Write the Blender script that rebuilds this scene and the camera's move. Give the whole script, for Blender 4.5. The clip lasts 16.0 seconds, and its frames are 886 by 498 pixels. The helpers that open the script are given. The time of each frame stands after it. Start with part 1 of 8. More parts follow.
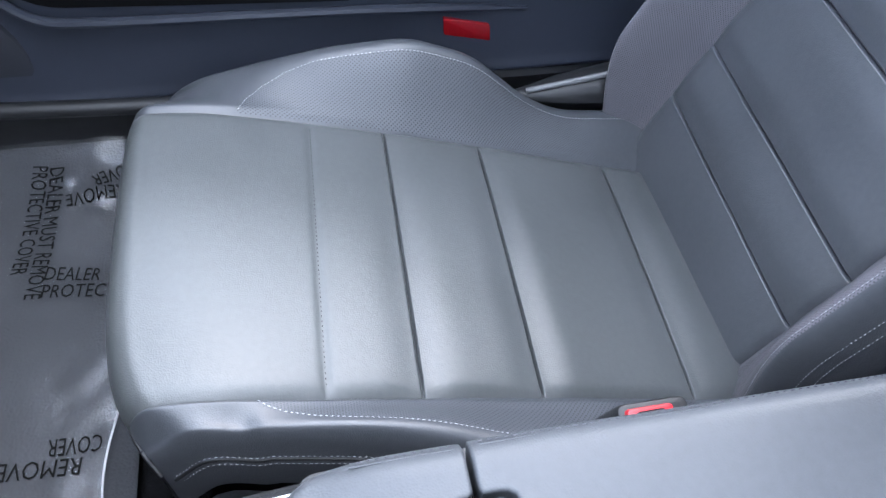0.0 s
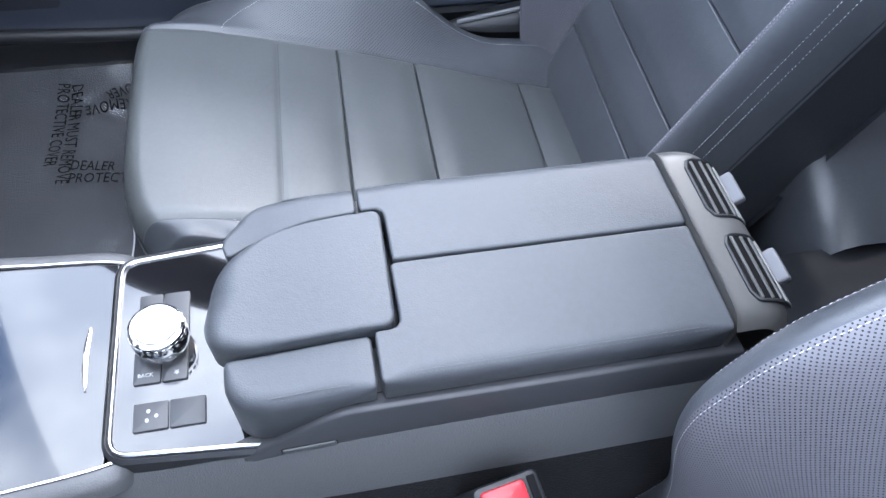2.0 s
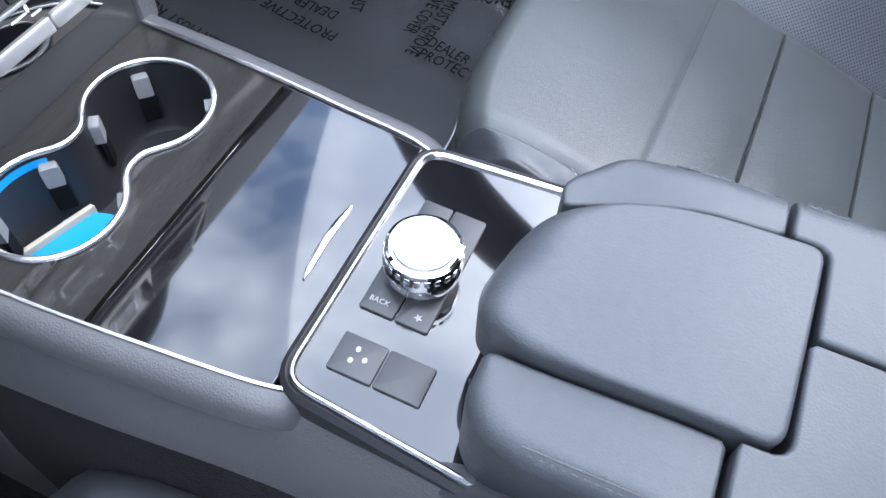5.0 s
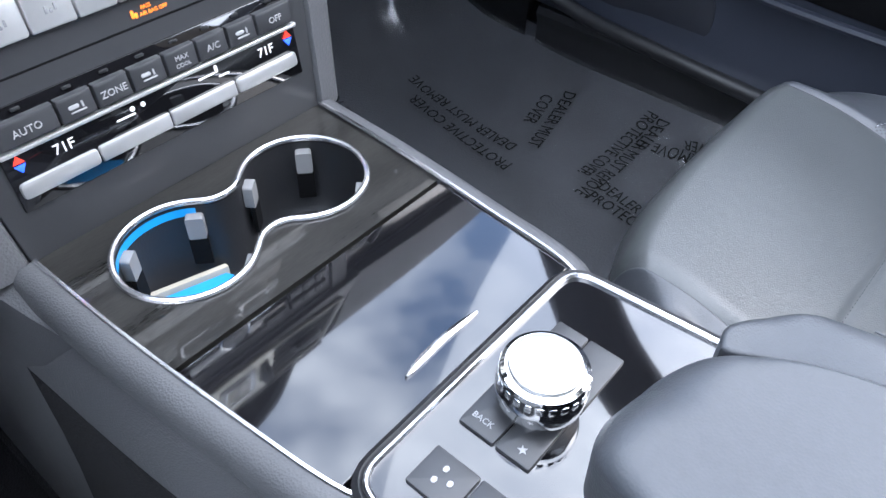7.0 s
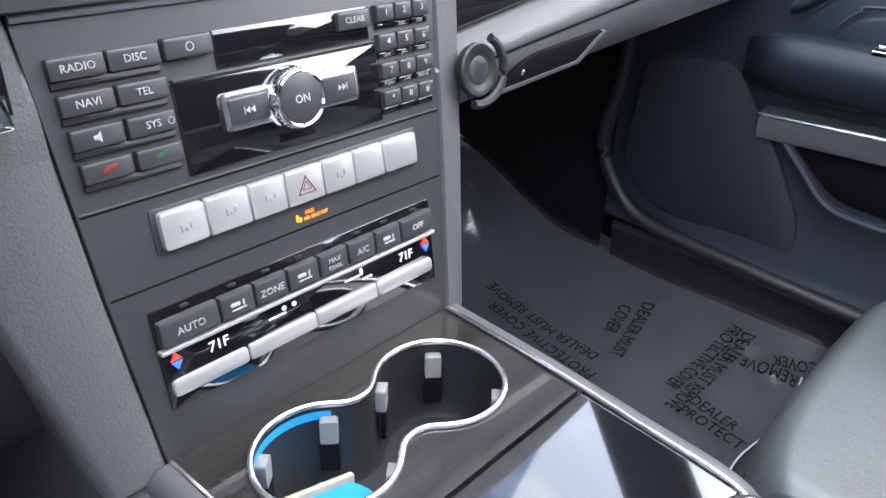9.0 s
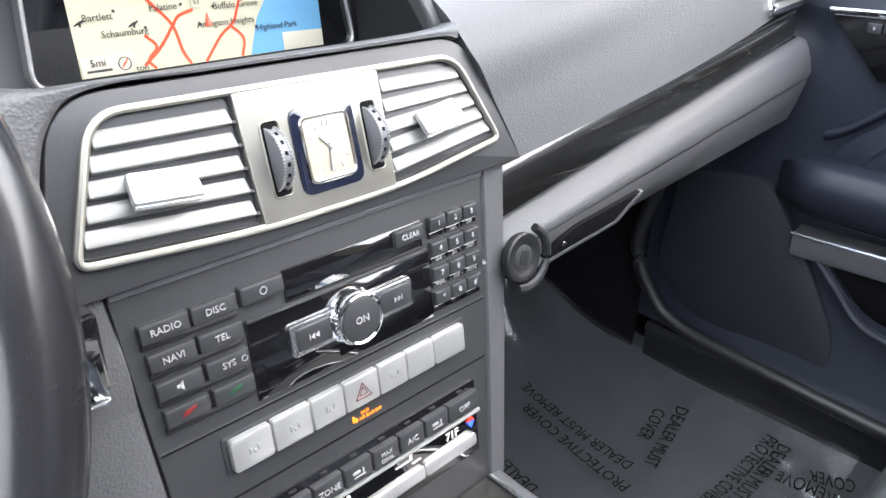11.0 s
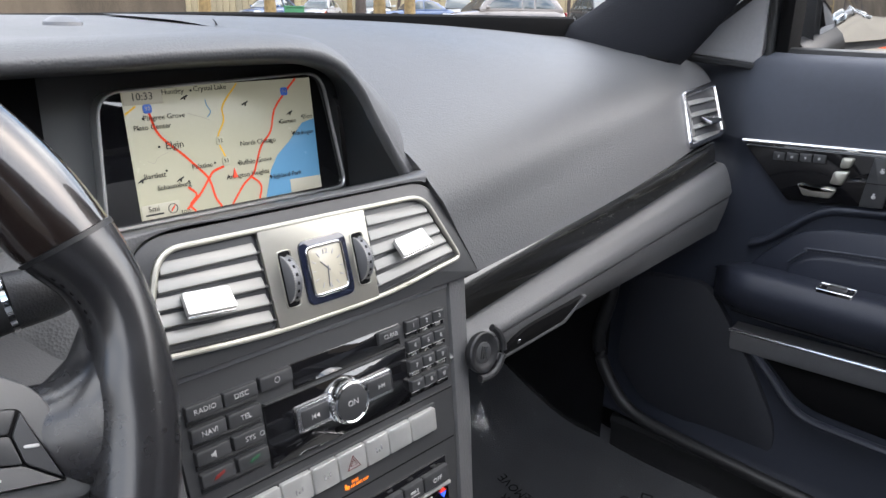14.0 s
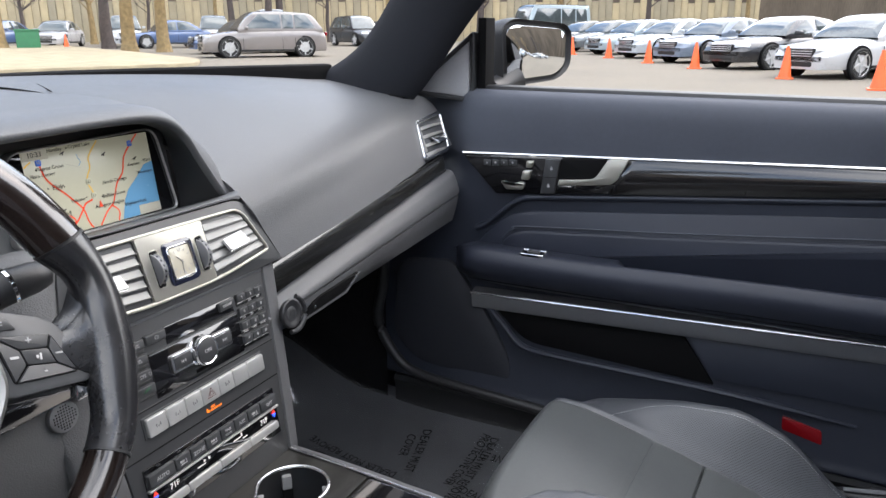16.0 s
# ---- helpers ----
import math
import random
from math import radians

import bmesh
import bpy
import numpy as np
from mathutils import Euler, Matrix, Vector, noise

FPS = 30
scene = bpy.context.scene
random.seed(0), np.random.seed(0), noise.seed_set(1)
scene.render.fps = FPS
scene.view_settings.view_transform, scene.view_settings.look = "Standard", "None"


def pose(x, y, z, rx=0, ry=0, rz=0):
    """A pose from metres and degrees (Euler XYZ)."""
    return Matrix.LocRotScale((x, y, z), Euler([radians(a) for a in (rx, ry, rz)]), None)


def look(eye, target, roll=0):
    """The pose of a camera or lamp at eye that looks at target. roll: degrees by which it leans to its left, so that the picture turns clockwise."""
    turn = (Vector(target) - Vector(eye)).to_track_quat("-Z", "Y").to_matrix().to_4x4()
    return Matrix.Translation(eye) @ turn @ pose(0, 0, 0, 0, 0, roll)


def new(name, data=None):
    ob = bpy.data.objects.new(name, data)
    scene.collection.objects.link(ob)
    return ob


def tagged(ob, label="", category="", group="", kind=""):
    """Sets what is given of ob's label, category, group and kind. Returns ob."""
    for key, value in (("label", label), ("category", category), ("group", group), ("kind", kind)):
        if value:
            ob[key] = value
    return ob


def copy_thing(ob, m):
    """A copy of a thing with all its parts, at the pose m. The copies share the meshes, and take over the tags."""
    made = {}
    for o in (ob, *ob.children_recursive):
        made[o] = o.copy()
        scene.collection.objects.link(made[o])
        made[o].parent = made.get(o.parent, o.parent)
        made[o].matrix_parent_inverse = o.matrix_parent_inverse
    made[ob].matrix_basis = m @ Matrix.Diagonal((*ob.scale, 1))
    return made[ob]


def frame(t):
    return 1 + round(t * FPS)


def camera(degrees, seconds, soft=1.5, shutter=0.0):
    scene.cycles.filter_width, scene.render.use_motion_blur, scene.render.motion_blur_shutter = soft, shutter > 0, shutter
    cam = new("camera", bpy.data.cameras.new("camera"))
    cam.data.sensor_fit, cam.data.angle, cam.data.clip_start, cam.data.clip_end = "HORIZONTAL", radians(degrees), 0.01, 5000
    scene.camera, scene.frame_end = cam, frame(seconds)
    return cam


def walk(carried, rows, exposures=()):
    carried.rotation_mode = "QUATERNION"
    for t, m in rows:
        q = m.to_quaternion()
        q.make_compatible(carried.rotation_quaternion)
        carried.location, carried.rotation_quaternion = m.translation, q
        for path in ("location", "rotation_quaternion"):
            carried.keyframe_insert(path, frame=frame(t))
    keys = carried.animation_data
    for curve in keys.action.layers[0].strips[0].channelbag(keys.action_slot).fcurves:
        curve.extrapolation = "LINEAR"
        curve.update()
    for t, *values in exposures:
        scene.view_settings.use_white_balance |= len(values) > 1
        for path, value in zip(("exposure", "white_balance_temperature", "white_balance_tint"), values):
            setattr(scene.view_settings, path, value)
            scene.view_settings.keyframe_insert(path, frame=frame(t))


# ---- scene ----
cam = camera(61.9, 16.0)
PATH = [
    (0, (-0.062, -0.411, 0.833), (1.138, -0.726, -0.737), 4.9),
    (0.5, (-0.129, -0.411, 0.864), (1.047, -0.724, -0.723), 5.0),
    (1, (-0.216, -0.434, 0.901), (0.958, -0.75, -0.688), 5.1),
    (1.5, (-0.28, -0.438, 0.929), (0.888, -0.753, -0.663), 5.1),
    (2, (-0.319, -0.439, 0.937), (0.846, -0.753, -0.658), 5.0),
    (2.5, (-0.332, -0.438, 0.935), (0.831, -0.741, -0.663), 5.3),
    (3, (-0.334, -0.431, 0.936), (0.835, -0.685, -0.667), 5.8),
    (3.5, (-0.293, -0.421, 0.897), (0.884, -0.572, -0.713), 6.3),
    (4, (-0.247, -0.395, 0.835), (0.921, -0.374, -0.789), 6.7),
    (4.5, (-0.22, -0.39, 0.793), (0.916, -0.172, -0.839), 6.1),
    (4.7, (-0.212, -0.387, 0.778), (0.901, -0.098, -0.859), 6.0),
    (6.8, (-0.18, -0.394, 0.719), (0.884, 0.409, -0.772), 3.2),
    (7, (-0.185, -0.394, 0.714), (0.928, 0.495, -0.689), 2.5),
    (7.5, (-0.201, -0.384, 0.708), (1.043, 0.638, -0.477), 2.8),
    (8, (-0.216, -0.359, 0.702), (1.084, 0.73, -0.36), 3.0),
    (10.3, (-0.226, -0.324, 0.753), (1.043, 0.915, -0.172), 1.6),
    (10.5, (-0.226, -0.318, 0.769), (1.039, 0.93, -0.15), 1.6),
    (11, (-0.218, -0.309, 0.807), (1.055, 0.954, -0.077), 1.5),
    (11.5, (-0.213, -0.298, 0.841), (1.072, 0.996, 0.02), 1.4),
    (12, (-0.213, -0.294, 0.855), (1.087, 1.029, 0.107), 1.4),
    (12.5, (-0.215, -0.295, 0.851), (1.096, 1.05, 0.163), 1.3),
    (13, (-0.217, -0.299, 0.846), (1.102, 1.058, 0.198), 1.3),
    (13.5, (-0.239, -0.332, 0.85), (1.098, 1.016, 0.219), 1.2),
    (14, (-0.292, -0.395, 0.856), (1.083, 0.917, 0.233), 0.9),
    (14.5, (-0.368, -0.455, 0.864), (1.065, 0.795, 0.246), 0.6),
    (15, (-0.431, -0.495, 0.88), (1.082, 0.659, 0.265), 0.4),
    (15.5, (-0.476, -0.54, 0.891), (1.131, 0.486, 0.289), 0.1),
    (16, (-0.532, -0.569, 0.915), (1.185, 0.278, 0.338), -0.0),
]
walk(cam, [(t, look(eye, target, roll)) for t, eye, target, roll in PATH],
     exposures=[(0, 2.75, 5750, 10), (1.0, 2.62, 5720, 10), (2.5, 2.58, 5700, 10), (4.5, 2.32, 5680, 10), (7, 2.35, 5750, 10), (8.2, 2.45, 5900, 10), (10.5, 2.6, 6400, 10), (11.2, 2.45, 6400, 10), (12.5, 1.75, 6500, 10), (16, 1.65, 6500, 10)])
# ---- world, sun, exposure ----
world = bpy.data.worlds.new("sky")
scene.world = world
world.use_nodes = True
wn, wl = world.node_tree.nodes, world.node_tree.links
wn.clear()
w_out, w_bg, w_sky = wn.new("ShaderNodeOutputWorld"), wn.new("ShaderNodeBackground"), wn.new("ShaderNodeTexSky")
w_sky.sky_type, w_sky.sun_disc = "NISHITA", False
w_sky.sun_elevation, w_sky.sun_rotation = radians(43), radians(127)
w_sky.air_density, w_sky.dust_density = 1.0, 1.5
w_tc, w_map, w_noise, w_ramp, w_mix = (wn.new("ShaderNodeTexCoord"), wn.new("ShaderNodeMapping"), wn.new("ShaderNodeTexNoise"),
                                       wn.new("ShaderNodeValToRGB"), wn.new("ShaderNodeMix"))
w_map.inputs["Scale"].default_value = (1.0, 1.0, 2.2)
w_noise.inputs["Scale"].default_value, w_noise.inputs["Detail"].default_value = 2.2, 8
w_noise.inputs["Roughness"].default_value = 0.55
w_ramp.color_ramp.elements[0].position, w_ramp.color_ramp.elements[1].position = 0.41, 0.6
w_mix.data_type = "RGBA"
w_mix.inputs[7].default_value = (9.5, 9.6, 10.0, 1)
wl.new(w_tc.outputs["Generated"], w_map.inputs["Vector"])
wl.new(w_map.outputs["Vector"], w_noise.inputs["Vector"])
wl.new(w_noise.outputs["Fac"], w_ramp.inputs["Fac"])
wl.new(w_ramp.outputs["Color"], w_mix.inputs[0])
wl.new(w_sky.outputs["Color"], w_mix.inputs[6])
wl.new(w_mix.outputs[2], w_bg.inputs["Color"])
wl.new(w_bg.outputs["Background"], w_out.inputs["Surface"])
w_bg.inputs["Strength"].default_value = 0.15

sun_data = bpy.data.lights.new("sun", "SUN")
sun_data.energy, sun_data.angle, sun_data.color = 1.35, radians(100), (1.0, 0.96, 0.9)
sun = new("sun", sun_data)
sun.matrix_world = look((3.2, -2.4, 4.2), (0, 0, 0.5))


# ---- materials ----
def nodes_of(name):
    m = bpy.data.materials.new(name)
    m.use_nodes = True
    nt = m.node_tree
    return m, nt, nt.nodes["Principled BSDF"]


def surface(name, color, rough=0.5, metal=0.0, vary=0.12, big=6.0, grain=0.0, grain_size=0.0012, coat=0.0, coat_rough=0.05,
            spec=0.5, rough_vary=0.08, sheen=0.0, stretch=(1, 1, 1), detail=3.0, emission=None, crease=0.0):
    """A painted, plastic, leather or metal surface with stains at a large scale and a fine grain."""
    m, nt, p = nodes_of(name)
    tc, mp = nt.nodes.new("ShaderNodeTexCoord"), nt.nodes.new("ShaderNodeMapping")
    mp.inputs["Scale"].default_value = stretch
    nt.links.new(tc.outputs["Object"], mp.inputs["Vector"])
    n1 = nt.nodes.new("ShaderNodeTexNoise")
    n1.inputs["Scale"].default_value, n1.inputs["Detail"].default_value = big, detail
    nt.links.new(mp.outputs["Vector"], n1.inputs["Vector"])
    n2 = nt.nodes.new("ShaderNodeTexNoise")
    n2.inputs["Scale"].default_value, n2.inputs["Detail"].default_value = big * 34, 2
    nt.links.new(mp.outputs["Vector"], n2.inputs["Vector"])
    add = nt.nodes.new("ShaderNodeMath")
    add.operation = "MULTIPLY_ADD"
    add.inputs[1].default_value = 0.4
    nt.links.new(n2.outputs["Fac"], add.inputs[0])
    nt.links.new(n1.outputs["Fac"], add.inputs[2])
    r = nt.nodes.new("ShaderNodeMapRange")
    r.inputs["From Min"].default_value, r.inputs["From Max"].default_value = 0.4, 1.0
    r.inputs["To Min"].default_value, r.inputs["To Max"].default_value = 1 - vary, 1 + vary
    nt.links.new(add.outputs[0], r.inputs["Value"])
    mul = nt.nodes.new("ShaderNodeVectorMath")
    mul.operation = "SCALE"
    mul.inputs[0].default_value = color
    nt.links.new(r.outputs[0], mul.inputs["Scale"])
    nt.links.new(mul.outputs[0], p.inputs["Base Color"])
    rr = nt.nodes.new("ShaderNodeMapRange")
    rr.inputs["From Min"].default_value, rr.inputs["From Max"].default_value = 0.4, 1.0
    rr.inputs["To Min"].default_value, rr.inputs["To Max"].default_value = max(0.02, rough - rough_vary), min(1, rough + rough_vary)
    nt.links.new(add.outputs[0], rr.inputs["Value"])
    nt.links.new(rr.outputs[0], p.inputs["Roughness"])
    p.inputs["Metallic"].default_value = metal
    p.inputs["Specular IOR Level"].default_value = spec
    p.inputs["Coat Weight"].default_value, p.inputs["Coat Roughness"].default_value = coat, coat_rough
    p.inputs["Sheen Weight"].default_value = sheen
    if emission:
        p.inputs["Emission Color"].default_value, p.inputs["Emission Strength"].default_value = (*emission[:3], 1), emission[3]
    if grain:
        v = nt.nodes.new("ShaderNodeTexVoronoi")
        v.inputs["Scale"].default_value = 1 / grain_size
        nt.links.new(mp.outputs["Vector"], v.inputs["Vector"])
        n3 = nt.nodes.new("ShaderNodeTexNoise")
        n3.inputs["Scale"].default_value, n3.inputs["Detail"].default_value = 0.28 / grain_size, 4
        nt.links.new(mp.outputs["Vector"], n3.inputs["Vector"])
        mix = nt.nodes.new("ShaderNodeMath")
        mix.operation = "MULTIPLY_ADD"
        mix.inputs[1].default_value = 0.6
        nt.links.new(n3.outputs["Fac"], mix.inputs[0])
        nt.links.new(v.outputs["Distance"], mix.inputs[2])
        b = nt.nodes.new("ShaderNodeBump")
        b.inputs["Strength"].default_value, b.inputs["Distance"].default_value = grain, grain_size * 0.5
        nt.links.new(mix.outputs[0], b.inputs["Height"])
        nt.links.new(b.outputs["Normal"], p.inputs["Normal"])
        if crease:
            n4, b4 = nt.nodes.new("ShaderNodeTexNoise"), nt.nodes.new("ShaderNodeBump")
            n4.inputs["Scale"].default_value, n4.inputs["Detail"].default_value, n4.inputs["Distortion"].default_value = 22, 4, 1.2
            b4.inputs["Strength"].default_value, b4.inputs["Distance"].default_value = crease, 0.004
            nt.links.new(mp.outputs["Vector"], n4.inputs["Vector"])
            nt.links.new(n4.outputs["Fac"], b4.inputs["Height"])
            nt.links.new(b4.outputs["Normal"], b.inputs["Normal"])
    return m


def perforated(name, color, axes, pitch, rough=0.5, hole=0.225):
    """Leather with rows of punched holes; axes: the two object axes on which the rows run."""
    m = surface(name, color, rough, grain=0.12, grain_size=0.0011, vary=0.15, spec=0.45)
    nt = m.node_tree
    p = nt.nodes["Principled BSDF"]
    tc, sep = nt.nodes.new("ShaderNodeTexCoord"), nt.nodes.new("ShaderNodeSeparateXYZ")
    nt.links.new(tc.outputs["UV"], sep.inputs[0])

    def math_node(op, a, b=None, c=None):
        n = nt.nodes.new("ShaderNodeMath")
        n.operation = op
        for i, v in enumerate((a, b, c)):
            if v is None:
                continue
            if isinstance(v, (int, float)):
                n.inputs[i].default_value = v
            else:
                nt.links.new(v, n.inputs[i])
        return n.outputs[0]
    a, b = sep.outputs[axes[0]], sep.outputs[axes[1]]
    u = math_node("MULTIPLY", math_node("ADD", a, b), 0.7071 / pitch)
    v = math_node("MULTIPLY", math_node("SUBTRACT", a, b), 0.7071 / pitch)
    du = math_node("SUBTRACT", math_node("FRACT", u), 0.5)
    dv = math_node("SUBTRACT", math_node("FRACT", v), 0.5)
    d = math_node("SQRT", math_node("ADD", math_node("MULTIPLY", du, du), math_node("MULTIPLY", dv, dv)))
    solid = math_node("SMOOTH_MIN", math_node("MULTIPLY", math_node("GREATER_THAN", d, hole), 1.0), 1.0, 0.0)
    old = p.inputs["Base Color"].links[0].from_socket
    mx = nt.nodes.new("ShaderNodeMix")
    mx.data_type = "RGBA"
    mx.inputs[6].default_value = (0.006, 0.006, 0.007, 1)
    nt.links.new(solid, mx.inputs[0])
    nt.links.new(old, mx.inputs[7])
    nt.links.new(mx.outputs[2], p.inputs["Base Color"])
    return m


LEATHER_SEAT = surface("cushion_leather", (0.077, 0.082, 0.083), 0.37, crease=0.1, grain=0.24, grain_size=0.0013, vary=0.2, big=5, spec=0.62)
LEATHER = surface("seat_leather", (0.058, 0.062, 0.07), 0.37, crease=0.14, grain=0.24, grain_size=0.0013, vary=0.2, big=5, spec=0.62)
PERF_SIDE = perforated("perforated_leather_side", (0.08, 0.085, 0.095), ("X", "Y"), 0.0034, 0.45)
# paler, purplish copy for the backrest: the light it catches is in the colour
PERF_BACK_LIT = perforated("perforated_leather_back_lit", (0.145, 0.14, 0.155), ("X", "Y"), 0.0027, 0.45)
DASH = surface("dash_vinyl", (0.085, 0.086, 0.089), 0.5, grain=0.32, grain_size=0.0017, vary=0.1, big=4, spec=0.5)
DASH_LOW = surface("dash_lower_plastic", (0.07, 0.071, 0.074), 0.48, grain=0.3, grain_size=0.0014, vary=0.1)
PLASTIC = surface("black_plastic", (0.014, 0.0145, 0.016), 0.45, grain=0.2, grain_size=0.0011, vary=0.15)
STACK = surface("stack_plastic", (0.037, 0.038, 0.04), 0.42, grain=0.08, grain_size=0.0009, vary=0.08)
BUTTON = surface("button_plastic", (0.034, 0.035, 0.037), 0.4, vary=0.1, grain=0.05, grain_size=0.0008)
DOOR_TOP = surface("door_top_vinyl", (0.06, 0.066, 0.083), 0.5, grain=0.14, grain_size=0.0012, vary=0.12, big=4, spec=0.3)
PILLAR = surface("pillar_cloth", (0.013, 0.014, 0.018), 0.85, grain=0.3, grain_size=0.002, vary=0.2, spec=0.25)
BACK_PANEL = surface("seat_back_cover", (0.024, 0.026, 0.031), 0.5, grain=0.15, grain_size=0.0012, vary=0.15)
# lower door vinyl, its colour darkened for the shade it lies in
DOOR_SHADED = surface("door_vinyl_shaded", (0.022, 0.026, 0.038), 0.46, grain=0.14, grain_size=0.0012, vary=0.12, big=4)
DOOR_SOFT = surface("door_leather", (0.019, 0.022, 0.033), 0.42, crease=0.15, grain=0.14, grain_size=0.0011, vary=0.14, spec=0.35)
GLOSS = surface("black_gloss", (0.006, 0.006, 0.007), 0.06, vary=0.2, rough_vary=0.02, coat=1.0, coat_rough=0.02, spec=0.6)
WOOD = surface("dark_ash_lacquer", (0.017, 0.0165, 0.015), 0.3, vary=1.0, big=34, coat=0.55, coat_rough=0.03, rough_vary=0.05, spec=0.25,
               stretch=(0.12, 1, 1), detail=8)
WOOD_DASH = surface("dark_ash_lacquer_dash", (0.014, 0.014, 0.013), 0.25, vary=0.75, big=22, coat=1.0, coat_rough=0.03, rough_vary=0.05,
                    stretch=(0.14, 1, 1), detail=8)
BRIGHT = surface("bright_trim", (0.78, 0.78, 0.79), 0.24, 1.0, vary=0.04, rough_vary=0.04)
CHROME = surface("chrome", (0.82, 0.83, 0.84), 0.08, 1.0, vary=0.03, rough_vary=0.03)
SATIN = surface("satin_metal", (0.5, 0.485, 0.43), 0.48, 1.0, vary=0.05, rough_vary=0.05, grain=0.03, grain_size=0.0006)
SLAT = surface("silver_slat", (0.22, 0.22, 0.212), 0.42, 0.3, vary=0.06)
SILVER = surface("silver_button", (0.58, 0.58, 0.565), 0.34, 0.7, vary=0.06)
RIM_GREY = surface("grey_trim", (0.15, 0.153, 0.162), 0.42, 0.3, vary=0.1)
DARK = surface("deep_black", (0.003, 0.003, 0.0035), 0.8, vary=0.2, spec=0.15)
RUBBER = surface("grey_rubber", (0.2, 0.2, 0.2), 0.6, vary=0.1)
CARPET = surface("black_carpet", (0.006, 0.006, 0.007), 0.95, vary=0.5, big=30, grain=0.6, grain_size=0.002, sheen=0.03, spec=0.15)
STITCH = surface("white_thread", (0.62, 0.63, 0.65), 0.8, vary=0.1, big=40)
WHITE_INK = surface("white_print", (0.34, 0.34, 0.34), 0.6, vary=0.05)
DARK_INK = surface("dark_print", (0.005, 0.005, 0.005), 0.8, vary=0.2, big=60, spec=0.1)
RED_INK = surface("red_print", (0.5, 0.03, 0.02), 0.5, emission=(1.0, 0.04, 0.02, 0.4))
BLUE_INK = surface("blue_print", (0.02, 0.05, 0.6), 0.5, emission=(0.02, 0.1, 1.0, 0.4))
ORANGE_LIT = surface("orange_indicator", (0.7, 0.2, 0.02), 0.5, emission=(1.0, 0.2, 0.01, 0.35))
RED_PLASTIC = surface("red_plastic", (0.55, 0.02, 0.03), 0.35, vary=0.08)
RED_REFLECT = surface("red_reflector", (0.22, 0.006, 0.01), 0.12, coat=1.0, vary=0.1)
BLUE_FILM = surface("blue_film", (0.03, 0.3, 0.68), 0.3, vary=0.1)
TAN_PAPER = surface("tan_card", (0.42, 0.38, 0.3), 0.7, vary=0.1)
CLOCK_FACE = surface("clock_face", (0.42, 0.39, 0.31), 0.35, vary=0.04, coat=0.6)
NAVY_GLOSS = surface("navy_gloss", (0.012, 0.015, 0.03), 0.08, coat=1.0, vary=0.1)


def screen_material(name, color, glow=0.1):
    m = surface(name, color, 0.25, vary=0.03, emission=(*color, glow))
    return m


MAP_LAND = screen_material("map_land", (0.48, 0.465, 0.345), 0.08)
MAP_GREY = screen_material("map_grey", (0.42, 0.40, 0.32))
MAP_RED = screen_material("map_red", (0.75, 0.07, 0.03))
MAP_YELLOW = screen_material("map_yellow", (0.75, 0.45, 0.06))
MAP_BLUE = screen_material("map_blue", (0.12, 0.29, 0.46))
MAP_SIGN = screen_material("map_sign", (0.08, 0.16, 0.5))
MAP_INK = surface("map_ink", (0.02, 0.02, 0.02), 0.4)


# ---- mesh helpers ----
def frame_m(o, x, y):
    """The pose with its origin at o, its x axis along x and its y axis near y."""
    x = Vector(x).normalized()
    z = x.cross(Vector(y)).normalized()
    y = z.cross(x)
    return Matrix((x, y, z)).transposed().to_4x4() if o is None else Matrix.Translation(o) @ Matrix((x, y, z)).transposed().to_4x4()


def part(name, bm, material, parent, label="", angle=40, kind=""):
    """Links a bmesh as one mesh object under a thing or a part."""
    bmesh.ops.recalc_face_normals(bm, faces=bm.faces)
    me = bpy.data.meshes.new(name)
    bm.to_mesh(me)
    bm.free()
    for m in (material if isinstance(material, (list, tuple)) else [material]):
        me.materials.append(m)
    me.polygons.foreach_set("use_smooth", [len(f.vertices) <= 4 for f in me.polygons])
    me.set_sharp_from_angle(angle=radians(angle))
    ob = new(name, me)
    if parent is not None:
        ob.parent = parent
        ob.matrix_parent_inverse = parent.matrix_basis.inverted() if parent.type == "EMPTY" else Matrix()
    return tagged(ob, label=label, kind=kind)


def thing(name, at, label, category, group="", kind=""):
    ob = new(name)
    ob.empty_display_size = 0.05
    ob.matrix_basis = Matrix.Translation(at)
    return tagged(ob, label, category, group, kind)


def rpoly(pts, r, n=4):
    """A polygon with rounded corners; r: one radius, or one for each corner."""
    out, k = [], len(pts)
    for i, p in enumerate(pts):
        p, a, b = Vector(p), Vector(pts[i - 1]), Vector(pts[(i + 1) % k])
        rad = r[i] if isinstance(r, (list, tuple)) else r
        d1, d2 = (a - p), (b - p)
        rad = min(rad, d1.length * 0.45, d2.length * 0.45)
        s, e = p + d1.normalized() * rad, p + d2.normalized() * rad
        for j in range(n + 1):
            t = j / n
            out.append((s * (1 - t) + p * t) * (1 - t) + (p * (1 - t) + e * t) * t)
    return out


def rrect(cx, cy, w, h, r, n=4):
    return rpoly([(cx - w / 2, cy - h / 2), (cx + w / 2, cy - h / 2), (cx + w / 2, cy + h / 2), (cx - w / 2, cy + h / 2)], r, n)


def circle(cx, cy, r, n=24):
    return [Vector((cx + r * math.cos(2 * math.pi * i / n), cy + r * math.sin(2 * math.pi * i / n))) for i in range(n)]


